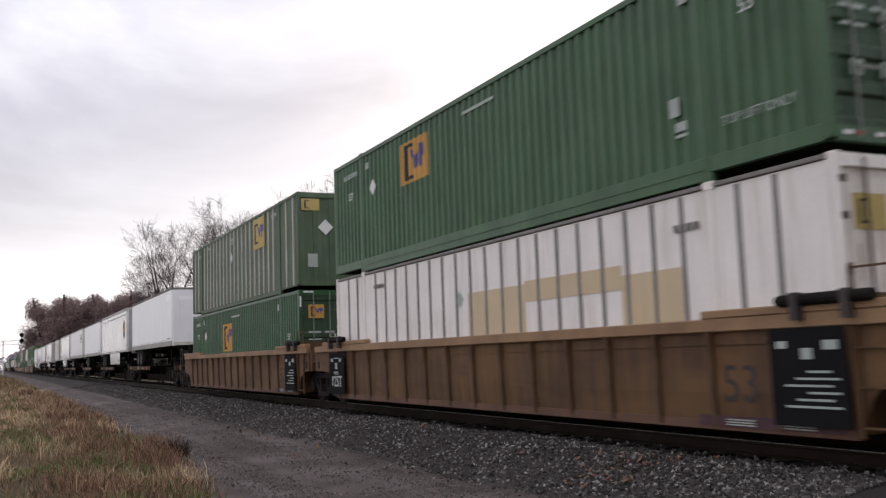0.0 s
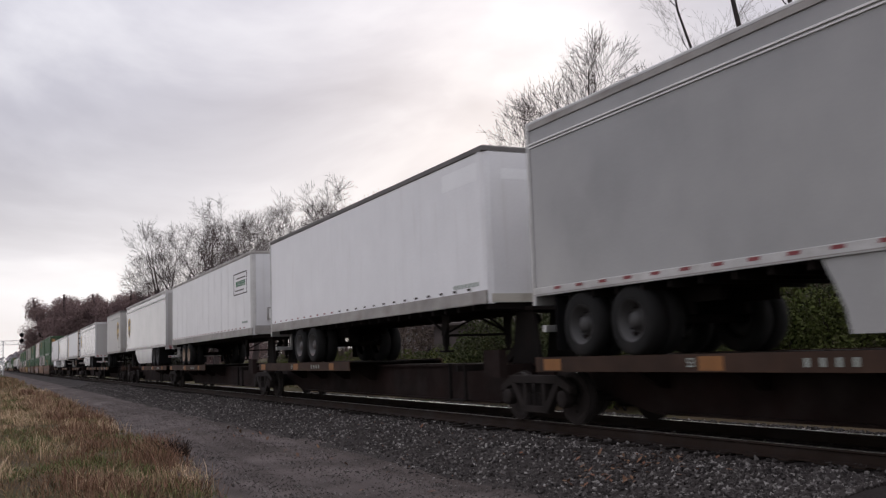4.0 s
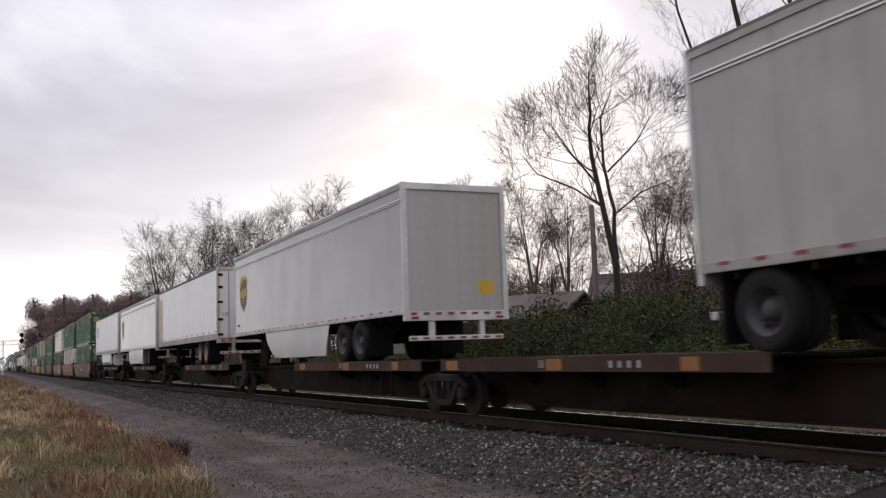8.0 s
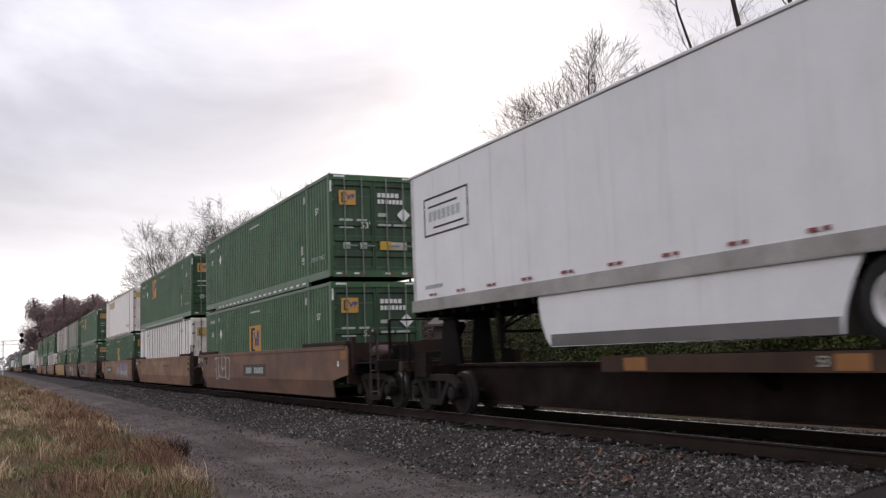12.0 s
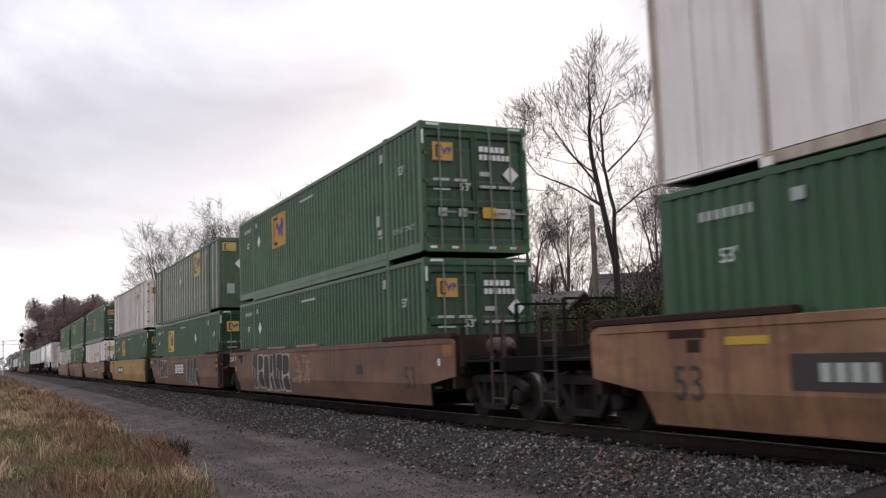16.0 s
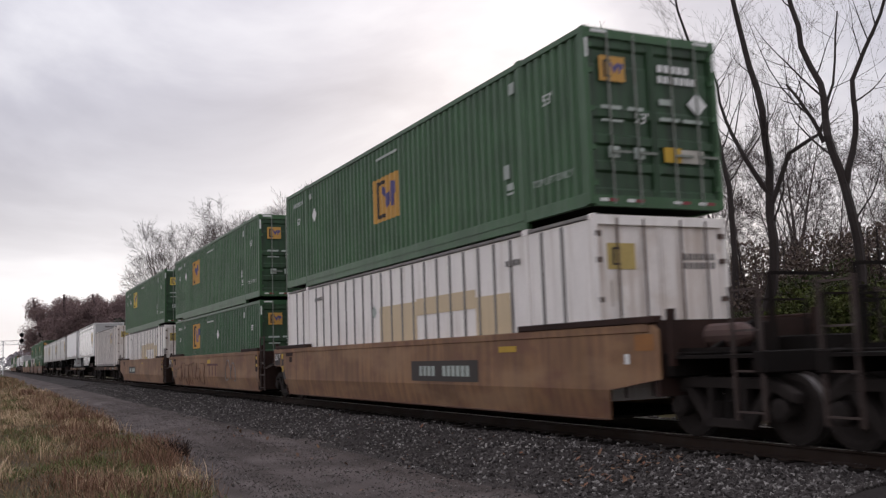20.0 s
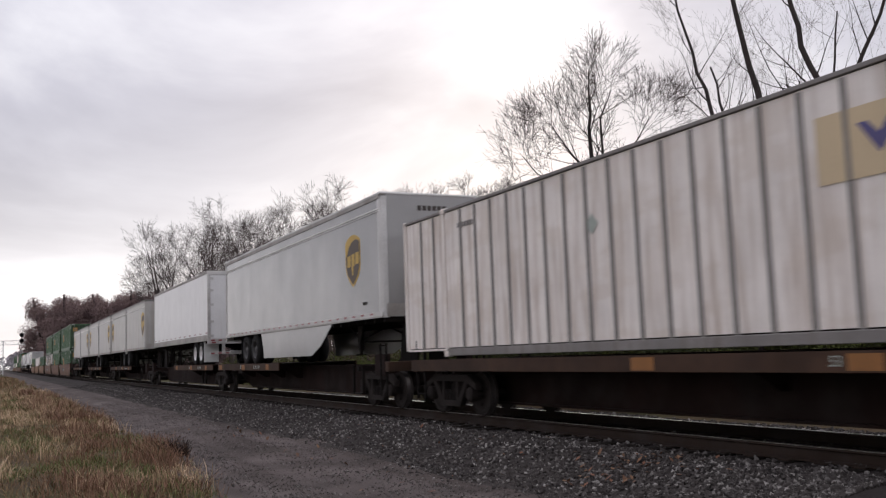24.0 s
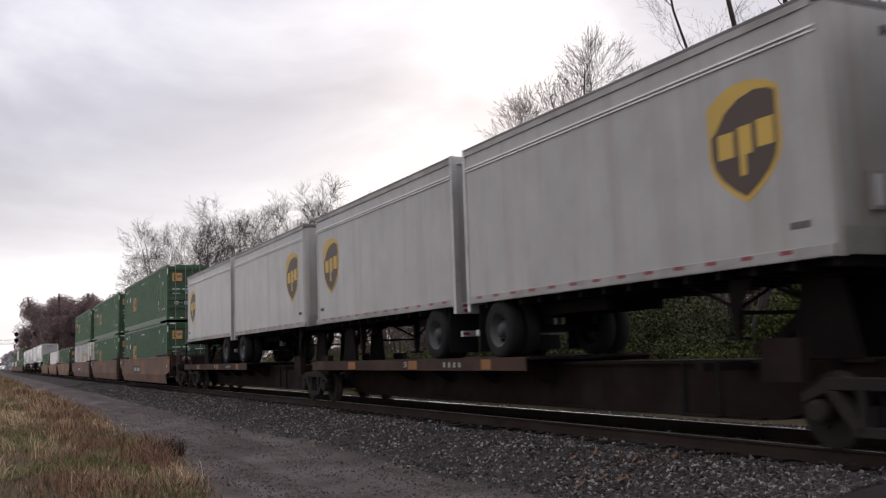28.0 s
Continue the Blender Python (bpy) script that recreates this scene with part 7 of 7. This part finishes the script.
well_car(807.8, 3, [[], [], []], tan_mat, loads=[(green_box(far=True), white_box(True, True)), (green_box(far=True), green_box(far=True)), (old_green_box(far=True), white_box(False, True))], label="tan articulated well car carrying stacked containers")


# ---- trees ----
def tube(vs, fs, pts, rads, sides):
    b = len(vs)
    n = len(pts)
    for i, (p, r) in enumerate(zip(pts, rads)):
        d = (pts[min(i + 1, n - 1)] - pts[max(i - 1, 0)]).normalized()
        s = d.cross(Vector((0.31, 0.87, 0.38))).normalized()
        u = d.cross(s)
        for k in range(sides):
            a = 2 * math.pi * k / sides
            vs.append(p + s * (r * math.cos(a)) + u * (r * math.sin(a)))
    for i in range(n - 1):
        for k in range(sides):
            k2 = (k + 1) % sides
            fs.append((b + i * sides + k, b + i * sides + k2, b + (i + 1) * sides + k2, b + (i + 1) * sides + k))


def grow(rnd, out, pts, rads, level, deepest, counts, spread, reach, rise=0.10):
    """Store a branch and grow its side branches, level by level."""
    out[0 if level < 2 else 1].append((pts, rads, (8, 6, 4, 3, 3)[min(level, 4)]))
    if level >= deepest:
        return
    for c in range(counts[level]):
        t = 0.22 + 0.78 * (c + rnd.random()) / counts[level] if level else 0.30 + 0.70 * (c + rnd.random()) / counts[level]
        t = min(t, 0.999)
        f = t * (len(pts) - 1)
        i = int(f)
        p = pts[i].lerp(pts[i + 1], f - i)
        r = rads[i] + (rads[i + 1] - rads[i]) * (f - i)
        d = (pts[i + 1] - pts[i]).normalized()
        side = d.cross(Vector((rnd.uniform(-1, 1), rnd.uniform(-1, 1), rnd.uniform(-1, 1))))
        if side.length < 0.05:
            continue
        a = radians(rnd.uniform(*spread) + (14 * (1 - t) if level == 0 else 0))
        nd = (d * math.cos(a) + side.normalized() * math.sin(a)).normalized()
        ln = reach[level] * rnd.uniform(0.65, 1.2) * (1.22 - 0.85 * t)
        r0 = max(0.004, min(r * (rnd.uniform(0.4, 0.62) if level else rnd.uniform(0.30, 0.48)), (0.019 if level < 2 else 0.014) * ln + 0.003))
        k = 6 if level == 0 else 4 if level == 1 else 3
        q, rr, cur = [p], [r0], p
        for j in range(k):
            nd = (nd + Vector((rnd.uniform(-1, 1), rnd.uniform(-1, 1), rnd.uniform(-0.6, 1))) * 0.19 + Vector((0, 0, rise))).normalized()
            cur = cur + nd * (ln / k)
            q.append(cur)
            rr.append(max(0.003, r0 * (1 - 0.85 * (j + 1) / k)))
        grow(rnd, out, q, rr, level + 1, deepest, counts, spread, reach, rise)


def bare_tree(seed, limbs, deepest=4, counts=(9, 6, 5, 4), spread=(25, 60), bark=None, twigs=None, label="", name="bare_tree", thick=1.0, reach=(3.0, 1.6, 0.9, 0.5), rise=0.10, slim=1.15):
    """limbs: main stems, each a list of points and the radii at its two ends."""
    rnd = random.Random(seed)
    out = ([], [])
    for pts, r0, r1 in limbs:
        fine = []
        P = [Vector(p) for p in pts]
        for a, b in zip(P, P[1:]):
            for k in range(3):
                fine.append(a.lerp(b, k / 3) + Vector((rnd.uniform(-1, 1), rnd.uniform(-1, 1), 0)) * 0.25 * r0)
        fine.append(P[-1])
        rads = [(r0 + (r1 - r0) * i / (len(fine) - 1)) for i in range(len(fine))]
        grow(rnd, out, fine, rads, 0, deepest, counts, spread, reach, rise)
    t = thing(name, label, "tree", "trees behind the track")
    for nm, lst, m in (("trunk", out[0], bark or bark_mat), ("crown", out[1], twigs or twig_mat)):
        vs, fs = [], []
        for pts, rads, sides in lst:
            tube(vs, fs, pts, [r * (thick if nm == "crown" else slim) for r in rads], sides)
        o = new(nm, mesh_of(nm, vs, fs, m))
        o.parent = t
    return t


def simple_limbs(h, r, lean=0.0, fork=0.35, n=3, seed=1, wide=0.25):
    rnd = random.Random(seed)
    stem = [(0, 0, -0.4), (lean * h * 0.2, 0, h * fork * 0.6), (lean * h * 0.3, 0.02 * h, h * fork)]
    limbs = [(stem, r, r * 0.8)]
    top = stem[-1]
    for i in range(n):
        a = 6.283 * i / n + rnd.random()
        w = wide * h * rnd.uniform(0.5, 1.1)
        limbs.append(([top, (top[0] + 0.4 * w * math.cos(a), top[1] + 0.4 * w * math.sin(a), h * (fork + (1 - fork) * 0.4)),
                       (top[0] + w * math.cos(a), top[1] + w * math.sin(a), h * rnd.uniform(0.85, 1.0))], r * 0.55, r * 0.04))
    return limbs


# two heavy trees close behind the track, and a slighter one
bare_tree(3, [([(16.6, 17.3, 0.1), (16.8, 17.1, 2.0), (17.0, 16.9, 3.5), (17.1, 16.9, 5.3), (17.0, 16.9, 7.3), (16.8, 17.1, 9.1), (16.6, 17.3, 11.2), (16.5, 17.4, 14.0)], 0.27, 0.06),
              ([(17.1, 16.9, 5.2), (16.7, 17.2, 6.1), (16.4, 17.5, 7.2), (16.2, 17.7, 8.6)], 0.13, 0.04),
              ([(17.1, 16.9, 5.0), (17.4, 16.5, 6.2), (17.9, 16.0, 6.6), (18.2, 15.7, 7.8), (18.4, 15.6, 9.6)], 0.12, 0.03)],
          deepest=4, counts=(7, 3, 3, 2), spread=(30, 62), thick=0.55, slim=0.58, label="bare deciduous tree with dark forked trunk behind the track")
bare_tree(9, [([(16.9, 14.1, 0.1), (16.8, 14.2, 1.4), (16.8, 14.2, 3.1), (16.7, 14.3, 5.0), (16.5, 14.5, 6.1), (16.5, 14.6, 7.3), (16.2, 14.9, 8.7), (16.1, 15.0, 10.2), (15.9, 15.1, 13.0)], 0.23, 0.06),
              ([(16.7, 14.3, 5.0), (16.9, 14.1, 6.1), (16.9, 14.1, 7.3), (17.2, 13.7, 8.3), (17.5, 13.3, 9.4), (17.8, 13.0, 11.5)], 0.13, 0.03),
              ([(16.5, 14.6, 6.0), (16.2, 14.8, 6.8), (16.0, 15.1, 7.4)], 0.09, 0.05)],
          deepest=4, counts=(7, 3, 3, 2), spread=(30, 62), thick=0.55, slim=0.58, label="leaning bare tree with two stems behind the track")
bare_tree(12, [([(20.4, 22.0, 0.3), (20.5, 21.9, 3.5), (20.5, 21.9, 6.5), (20.3, 22.1, 8.5), (20.0, 22.4, 10.2), (19.6, 22.7, 12.3), (19.4, 22.9, 14.8)], 0.17, 0.03)],
          counts=(12, 5, 4, 3), reach=(2.8, 1.6, 0.9, 0.5), thick=0.75, slim=0.7, label="slender bare tree leaning over the track side")
bare_tree(16, [([(20.1, 27.4, 0.4), (20.1, 27.4, 4.6), (19.7, 27.7, 7.3), (19.5, 27.8, 9.2), (19.6, 27.8, 10.6), (19.6, 27.8, 11.8)], 0.18, 0.025),
               ([(20.1, 27.4, 4.8), (20.1, 27.4, 6.6), (19.9, 27.6, 8.3), (19.9, 27.6, 10.0), (20.2, 27.3, 11.0)], 0.11, 0.02),
               ([(19.8, 27.6, 6.7), (18.9, 28.0, 7.4), (17.7, 28.6, 8.0), (17.2, 28.8, 8.7)], 0.055, 0.015), ([(19.6, 27.7, 7.6), (18.8, 28.1, 8.8), (18.2, 28.4, 9.9)], 0.055, 0.015),
               ([(20.1, 27.4, 6.4), (21.0, 26.9, 7.2), (22.2, 26.3, 7.7)], 0.05, 0.015), ([(20.0, 27.5, 8.0), (21.0, 27.0, 9.1), (21.5, 26.8, 10.0)], 0.05, 0.015)],
          counts=(8, 5, 4, 3), spread=(24, 50), reach=(2.7, 1.7, 1.1, 0.65), rise=0.03, thick=1.5, slim=0.8, label="tall bare tree with wide fan of fine twigs")

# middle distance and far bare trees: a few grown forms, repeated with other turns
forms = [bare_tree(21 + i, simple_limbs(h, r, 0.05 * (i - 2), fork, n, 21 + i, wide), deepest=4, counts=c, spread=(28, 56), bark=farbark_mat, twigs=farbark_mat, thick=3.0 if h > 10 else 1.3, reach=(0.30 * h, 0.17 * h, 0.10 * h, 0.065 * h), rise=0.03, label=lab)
         for i, (h, r, fork, n, wide, c, lab) in enumerate(((17.4, 0.34, 0.25, 4, 0.32, (8, 5, 5, 2), "spreading bare tree in the distance"),
                                                          (13.5, 0.22, 0.30, 3, 0.22, (7, 5, 4, 3), "upright bare tree with reddish twigs"),
                                                          (7.4, 0.08, 0.12, 5, 0.38, (6, 5, 4, 3), "thin bare sapling clump"),
                                                          (16.0, 0.30, 0.33, 3, 0.35, (8, 5, 5, 2), "broad bare tree in the distance")))]


def plant(form, az, d, turn, first=[]):
    x, y = d * math.sin(radians(az)), d * math.cos(radians(az))
    m = pose(x, y, ground_z(x, y), 0, 0, turn)
    if form not in first:
        first.append(form)
        form.matrix_basis = m
        return form
    return copy_thing(form, m)


for k, az, d, turn in ((0, 9.4, 122, 10), (3, 12.0, 104, 80), (0, 14.2, 112, 200), (3, 10.6, 118, 150), (1, 13.2, 92, 40), (1, 8.2, 118, 90), (0, 12.9, 128, 300),
                       (1, 16.0, 88, 20), (1, 17.3, 84, 130), (1, 18.6, 92, 220), (3, 20.7, 92, 310), (1, 22.2, 86, 75), (1, 23.6, 88, 170), (3, 25.2, 104, 250), (1, 26.8, 84, 15), (1, 28.5, 86, 100),
                       (2, 29.5, 56, 0), (2, 30.8, 52, 50), (2, 31.9, 58, 110), (2, 33.0, 50, 170), (2, 33.9, 62, 230), (1, 31.2, 84, 290), (1, 33.4, 88, 330), (2, 37.2, 48, 20), (2, 38.4, 44, 90), (2, 39.8, 46, 160), (2, 41.3, 44, 200),
                       (1, 38.8, 78, 60), (1, 42.0, 74, 140), (2, 43.6, 40, 250), (2, 48.6, 36, 70), (2, 54.5, 33, 10), (2, 46.2, 40, 140), (2, 51.6, 38, 165), (1, 46.8, 66, 35)):
    plant(forms[k], az, d, turn)


def leaf_cloud(rnd, blobs, n, size, gap=0.0, full=False):
    """Loose leaves on the skins of overlapping blobs (x, y, z, rx, ry, rz)."""
    vs, fs = [], []
    k = 0
    while k < n:
        b = blobs[rnd.randrange(len(blobs))]
        d = Vector((rnd.gauss(0, 1), rnd.gauss(0, 1), rnd.gauss(0, 1))).normalized()
        rr = (1.0 - 0.55 * rnd.random() ** 2) if not full else rnd.random() ** 0.4 * (1.0 + 0.12 * rnd.random())
        p = Vector((b[0] + d.x * b[3] * rr, b[1] + d.y * b[4] * rr, b[2] + d.z * b[5] * rr))
        if p.z < 0.03 or noise.noise(p * (1.1 / max(0.5, b[3] * 0.5))) < gap:
            continue
        a = Vector((rnd.gauss(0, 1), rnd.gauss(0, 1), rnd.gauss(0, 1))).normalized()
        c = a.cross(Vector((rnd.gauss(0, 1), rnd.gauss(0, 1), rnd.gauss(0, 1)))).normalized()
        s = size * (0.6 + 0.8 * rnd.random())
        i = len(vs)
        vs += [p + a * s, p + c * s * 0.6, p - a * s, p - c * s * 0.6]
        fs.append((i, i + 1, i + 2, i + 3))
        k += 1
    return vs, fs


def shrub(seed, w, h, n, size, material, label, name="shrub", stems=3):
    rnd = random.Random(seed)
    t = thing(name, label, "shrub" if name == "shrub" else "tree", "shrubs behind the track" if name == "shrub" else "far woods")
    blobs = []
    wood = name != "shrub"
    for i in range(34 if wood else 10):
        a, q = rnd.random() * 6.28, rnd.random() ** 0.6
        z = h * (0.22 + 0.6 * rnd.random() * (1 - 0.5 * q)) if not wood else h * (0.06 + 0.68 * rnd.random() * math.sqrt(1 - 0.7 * q * q))
        rr = w * (rnd.uniform(0.13, 0.20) if wood else rnd.uniform(0.16, 0.3))
        blobs.append((w * 0.5 * q * math.cos(a), w * 0.5 * q * math.sin(a), z, rr, rr, min(rr, h * 0.3)))
    vs, fs = leaf_cloud(rnd, blobs, n, size, -0.5 if wood else -0.12, wood)
    o = new("crown", mesh_of("crown", vs, fs, material))
    o.parent = t
    for i in range(stems):
        b = blobs[i % len(blobs)]
        r = 0.012 * h
        vs, fs = [], []
        tube(vs, fs, [Vector((b[0] * 0.15, b[1] * 0.15, -0.3)), Vector((b[0] * 0.5, b[1] * 0.5, b[2] * 0.5)), Vector(b[:3]), Vector((b[0] * 1.15, b[1] * 1.15, b[2] + b[5]))], [r * 2, r * 1.4, r, r * 0.4], 4)
        o = new("stem", mesh_of("stem", vs, fs, bark_mat))
        o.parent = t
    return t


dark_shrubs = [shrub(50 + i, 4.2, 2.3 + 1.3 * i, 15000, 0.045, shrub_mat, "dense dark green shrub behind the track") for i in range(2)]
bright_shrub = shrub(55, 3.6, 1.9, 9000, 0.045, brightshrub_mat, "low yellow-green bush on the bank")
lime_shrub = shrub(59, 3.4, 3.6, 12000, 0.045, limeshrub_mat, "fresh yellow-green bush behind the track")
brown_shrub = shrub(57, 5.0, 4.6, 9000, 0.05, brush_mat, "tangle of brown brush with dead leaves")
for f, az, d, turn in ((0, 28.6, 34, 0), (1, 31.0, 31.5, 60), (0, 33.4, 30, 130), (1, 35.8, 29, 200), (0, 38.0, 28, 270), (1, 40.2, 27, 20), (0, 42.6, 26, 90), (1, 45.2, 28, 160), (0, 48.6, 29, 230), (1, 51.5, 25, 300), (0, 54.0, 24, 40),
                       (1, 34.4, 35, 80), (0, 36.6, 34, 10), (0, 26.6, 38, 140), (1, 30.0, 37, 240), (0, 41.6, 31, 310)):
    plant(dark_shrubs[f], az, d, turn)
for az, d, turn in ((25.0, 36, 0), (22.8, 41, 90), (20.5, 47, 180), (18.2, 52, 20), (27.4, 33, 70), (47.4, 27.5, 30), (46.6, 30, 110), (15.6, 62, 140), (13.2, 75, 200), (37.0, 25.5, 250), (43.6, 24.0, 10)):
    plant(bright_shrub, az, d, turn)
for az, d, turn in ((47.8, 22.5, 0), (49.2, 23.5, 120)):
    plant(lime_shrub, az, d, turn)
for az, d, turn in ((37.6, 40, 0), (39.2, 38, 80), (41.0, 39, 160), (32.5, 46, 240), (30.6, 50, 40), (28.0, 52, 100), (44.6, 34, 200), (47.0, 34, 290), (49.5, 31, 30), (52.4, 30, 120), (45.6, 29, 60), (50.8, 28.5, 260), (48.6, 33, 330), (24.6, 58, 60), (21.8, 64, 170), (19.0, 70, 250), (16.5, 80, 310), (26.2, 56, 15), (23.2, 62, 125)):
    plant(brown_shrub, az, d, turn)

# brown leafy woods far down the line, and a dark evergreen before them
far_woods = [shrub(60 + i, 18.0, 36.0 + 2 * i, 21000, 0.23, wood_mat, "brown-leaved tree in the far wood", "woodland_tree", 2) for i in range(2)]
evergreen = shrub(66, 8.0, 10.5, 4600, 0.24, evergreen_mat, "dark evergreen tree before the far wood", "woodland_tree", 2)
for i in range(26):
    x = 16.6 + 4.3 * (i // 2) + (2.0 if i % 2 else 0.0)
    y = 335 - 4.0 * (i // 2) + 14 * (i % 2) + 3 * math.sin(i * 2.4)
    m = pose(x, y, ground_z(x, y) - 0.5, 0, 0, 47 * i)
    f = far_woods[i % 2]
    if i < 2:
        f.matrix_basis = m
    else:
        copy_thing(f, m)
for az, d, turn in ((8.6, 112, 0), (7.4, 128, 90), (6.6, 150, 170)):
    plant(evergreen, az, d, turn)

# a low band of woods along the horizon; haze is painted into the pale leaf colour
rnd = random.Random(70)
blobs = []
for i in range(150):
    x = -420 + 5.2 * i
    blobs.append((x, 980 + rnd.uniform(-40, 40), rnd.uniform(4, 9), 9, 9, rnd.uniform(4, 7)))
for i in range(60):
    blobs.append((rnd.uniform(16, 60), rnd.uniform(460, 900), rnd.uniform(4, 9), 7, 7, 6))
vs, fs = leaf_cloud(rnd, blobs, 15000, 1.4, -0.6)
tagged(new("distant_woods", mesh_of("distant_woods", vs, fs, mat("haze_tinted_wood_leaves", (0.34, 0.32, 0.34), 0.95, bump=0, island=[(0.30, 0.28, 0.30), (0.38, 0.35, 0.37)]))), "hazy line of bare woods on the horizon", "woods", kind="stuff")

# ---- buildings, pole and signal behind the track ----
shed = thing("shed", "grey metal shed half hidden behind shrubs", "shed")
piece("wall", "shedwall", boxes((-3.4, 3.4, -2.4, 2.4, -0.6, 2.3)), greyroof_mat, shed)
piece("roof", "shedroof", lambda bm: prism(bm, [(-2.7, 2.25), (0, 3.5), (2.7, 2.25), (2.7, 2.37), (0, 3.64), (-2.7, 2.37)], "x", -3.6, 3.6), greyroof_mat, shed, label="sloping grey sheet roof")
piece("door", "sheddoor", boxes((-3.43, -3.4, -0.9, 0.9, -0.5, 1.7)), housewall_mat, shed)
piece("tarp", "tarp", lambda bm: prism(bm, [(-1.2, 0.0), (-0.9, 0.55), (0.1, 0.7), (0.9, 0.5), (1.2, 0.0)], "x", -4.6, -3.6), orange_mat, shed, label="faded orange sheet over a heap")
sx, sy = 46 * math.sin(radians(30.2)), 46 * math.cos(radians(30.2))
shed.matrix_basis = pose(sx, sy, ground_z(sx, sy), 0, 0, -60)


def house(az, d, w, depth, h, turn, label):
    t = thing("house", label, "house")
    piece("wall", ("hw", w, h), boxes((-w / 2, w / 2, -depth / 2, depth / 2, -0.8, h)), housewall_mat, t)
    piece("roof", ("hr", w, h), lambda bm: prism(bm, [(-depth / 2 - 0.4, h - 0.1), (0, h + depth * 0.32), (depth / 2 + 0.4, h - 0.1), (depth / 2 + 0.4, h + 0.06), (0, h + depth * 0.32 + 0.18), (-depth / 2 - 0.4, h + 0.06)], "x", -w / 2 - 0.4, w / 2 + 0.4), shingle_mat, t, label="grey shingle roof")
    for i in range(3):
        x = -w / 2 + w * (i + 0.5) / 3
        f = piece("window", ("hwin",), boxes((-0.5, 0.5, -0.04, 0.0, 0.0, 1.1)), white_mark_mat, t, (x, -depth / 2, 0.9))
        piece("pane", ("hpane",), boxes((-0.42, 0.42, -0.05, -0.04, 0.08, 0.5), (-0.42, 0.42, -0.05, -0.04, 0.58, 1.02)), window_mat, f)
    x, y = d * math.sin(radians(az)), d * math.cos(radians(az))
    t.matrix_basis = pose(x, y, ground_z(x, y), 0, 0, turn)


house(39.0, 78, 11.0, 7.0, 2.7, -42, "pale single-storey house with grey shingle roof behind brush")
house(26.0, 80, 9.0, 6.5, 2.4, -20, "small white house beyond the grassy bank")

pole = thing("utility_pole", "weathered bare wooden utility pole behind the shrubs", "pole")
piece("shaft", "pole", lambda bm: ring(bm, (0, 0, 0), "z", [(0.16, -0.8), (0.15, 2), (0.12, 7.3)], 12), pole_mat, pole, smooth=True)
piece("cap", "polecap", lambda bm: ring(bm, (0, 0, 0), "z", [(0.13, 7.26), (0.11, 7.36)], 12), pole_mat, pole)
px, py = 45 * math.sin(radians(34.95)), 45 * math.cos(radians(34.95))
pole.matrix_basis = pose(px, py, ground_z(px, py))

signal = thing("signal_bridge", "galvanised railway signal bracket mast with two black signal heads", "railway signal")
for x in (1.2, 2.2):
    piece("mast", "mast", lambda bm: [box(bm, -0.11, 0.11, -0.11, 0.11, -0.3, 8.6)], galv_mat, signal, (x, 0, 0))
for i in range(10):
    piece("mast_lacing", "lacing", lambda bm: bar(bm, (1.2, 0, 0), (2.2, 0, 0.8), 0.08), galv_mat, signal, (0, 0, 0.8 * i))
for z in (7.7, 8.7):
    piece("arm", "arm", boxes((1.0, 7.2, -0.08, 0.08, -0.07, 0.07)), galv_mat, signal, (0, 0, z))
for i in range(6):
    piece("arm_lacing", ("alacing", i % 2), lambda bm: bar(bm, (1.2, 0, 7.7 + (i % 2)), (2.2, 0, 8.7 - (i % 2)), 0.07), galv_mat, signal, (i, 0, 0))
for z in (8.65, 10.1):
    hd = piece("signal_head", "shead", lambda bm: ring(bm, (0, 0, 0), "y", [(0.52, -0.12), (0.52, 0.12)], 18), black_mat, signal, (6.4, -0.3, z))
    piece("hood", "shood", lambda bm: ring(bm, (0, -0.3, 0), "y", [(0.16, -0.2), (0.2, 0.2)], 12, False), black_mat, hd)
piece("signal_post", "spost", boxes((6.33, 6.47, -0.12, 0.0, 7.6, 10.7)), black_mat, signal)
piece("relay_case", "relay", boxes((-0.6, 0.4, -0.5, 0.5, -0.1, 1.8)), galv_mat, signal, bevel=0.03)
signal.matrix_basis = pose(0, 262, 0)


# ---- movement ----
def motions():
    gone = SPEED * SECONDS
    for ob, u, z, turn in MOVING:
        walk(ob, [(0.0, pose(TX, u, RT + z, 0, 0, turn)), (SECONDS, pose(TX, u - gone, RT + z, 0, 0, turn))])
    # the wheelsets roll; all of one kind share one action
    step = SPEED / FPS / 0.42
    for k, sets in enumerate(WHEELS):
        first = sets[0]
        yy = first.location.y
        walk(first, [(i / FPS, pose(0, yy, 0.42, math.degrees(step * i), 0, 0)) for i in range(int(SECONDS * FPS) + 1)])
        act = first.animation_data
        for o in sets[1:]:
            o.rotation_mode = "QUATERNION"
            o.animation_data_create()
            o.animation_data.action = act.action
            o.animation_data.action_slot = act.action_slot


motions()
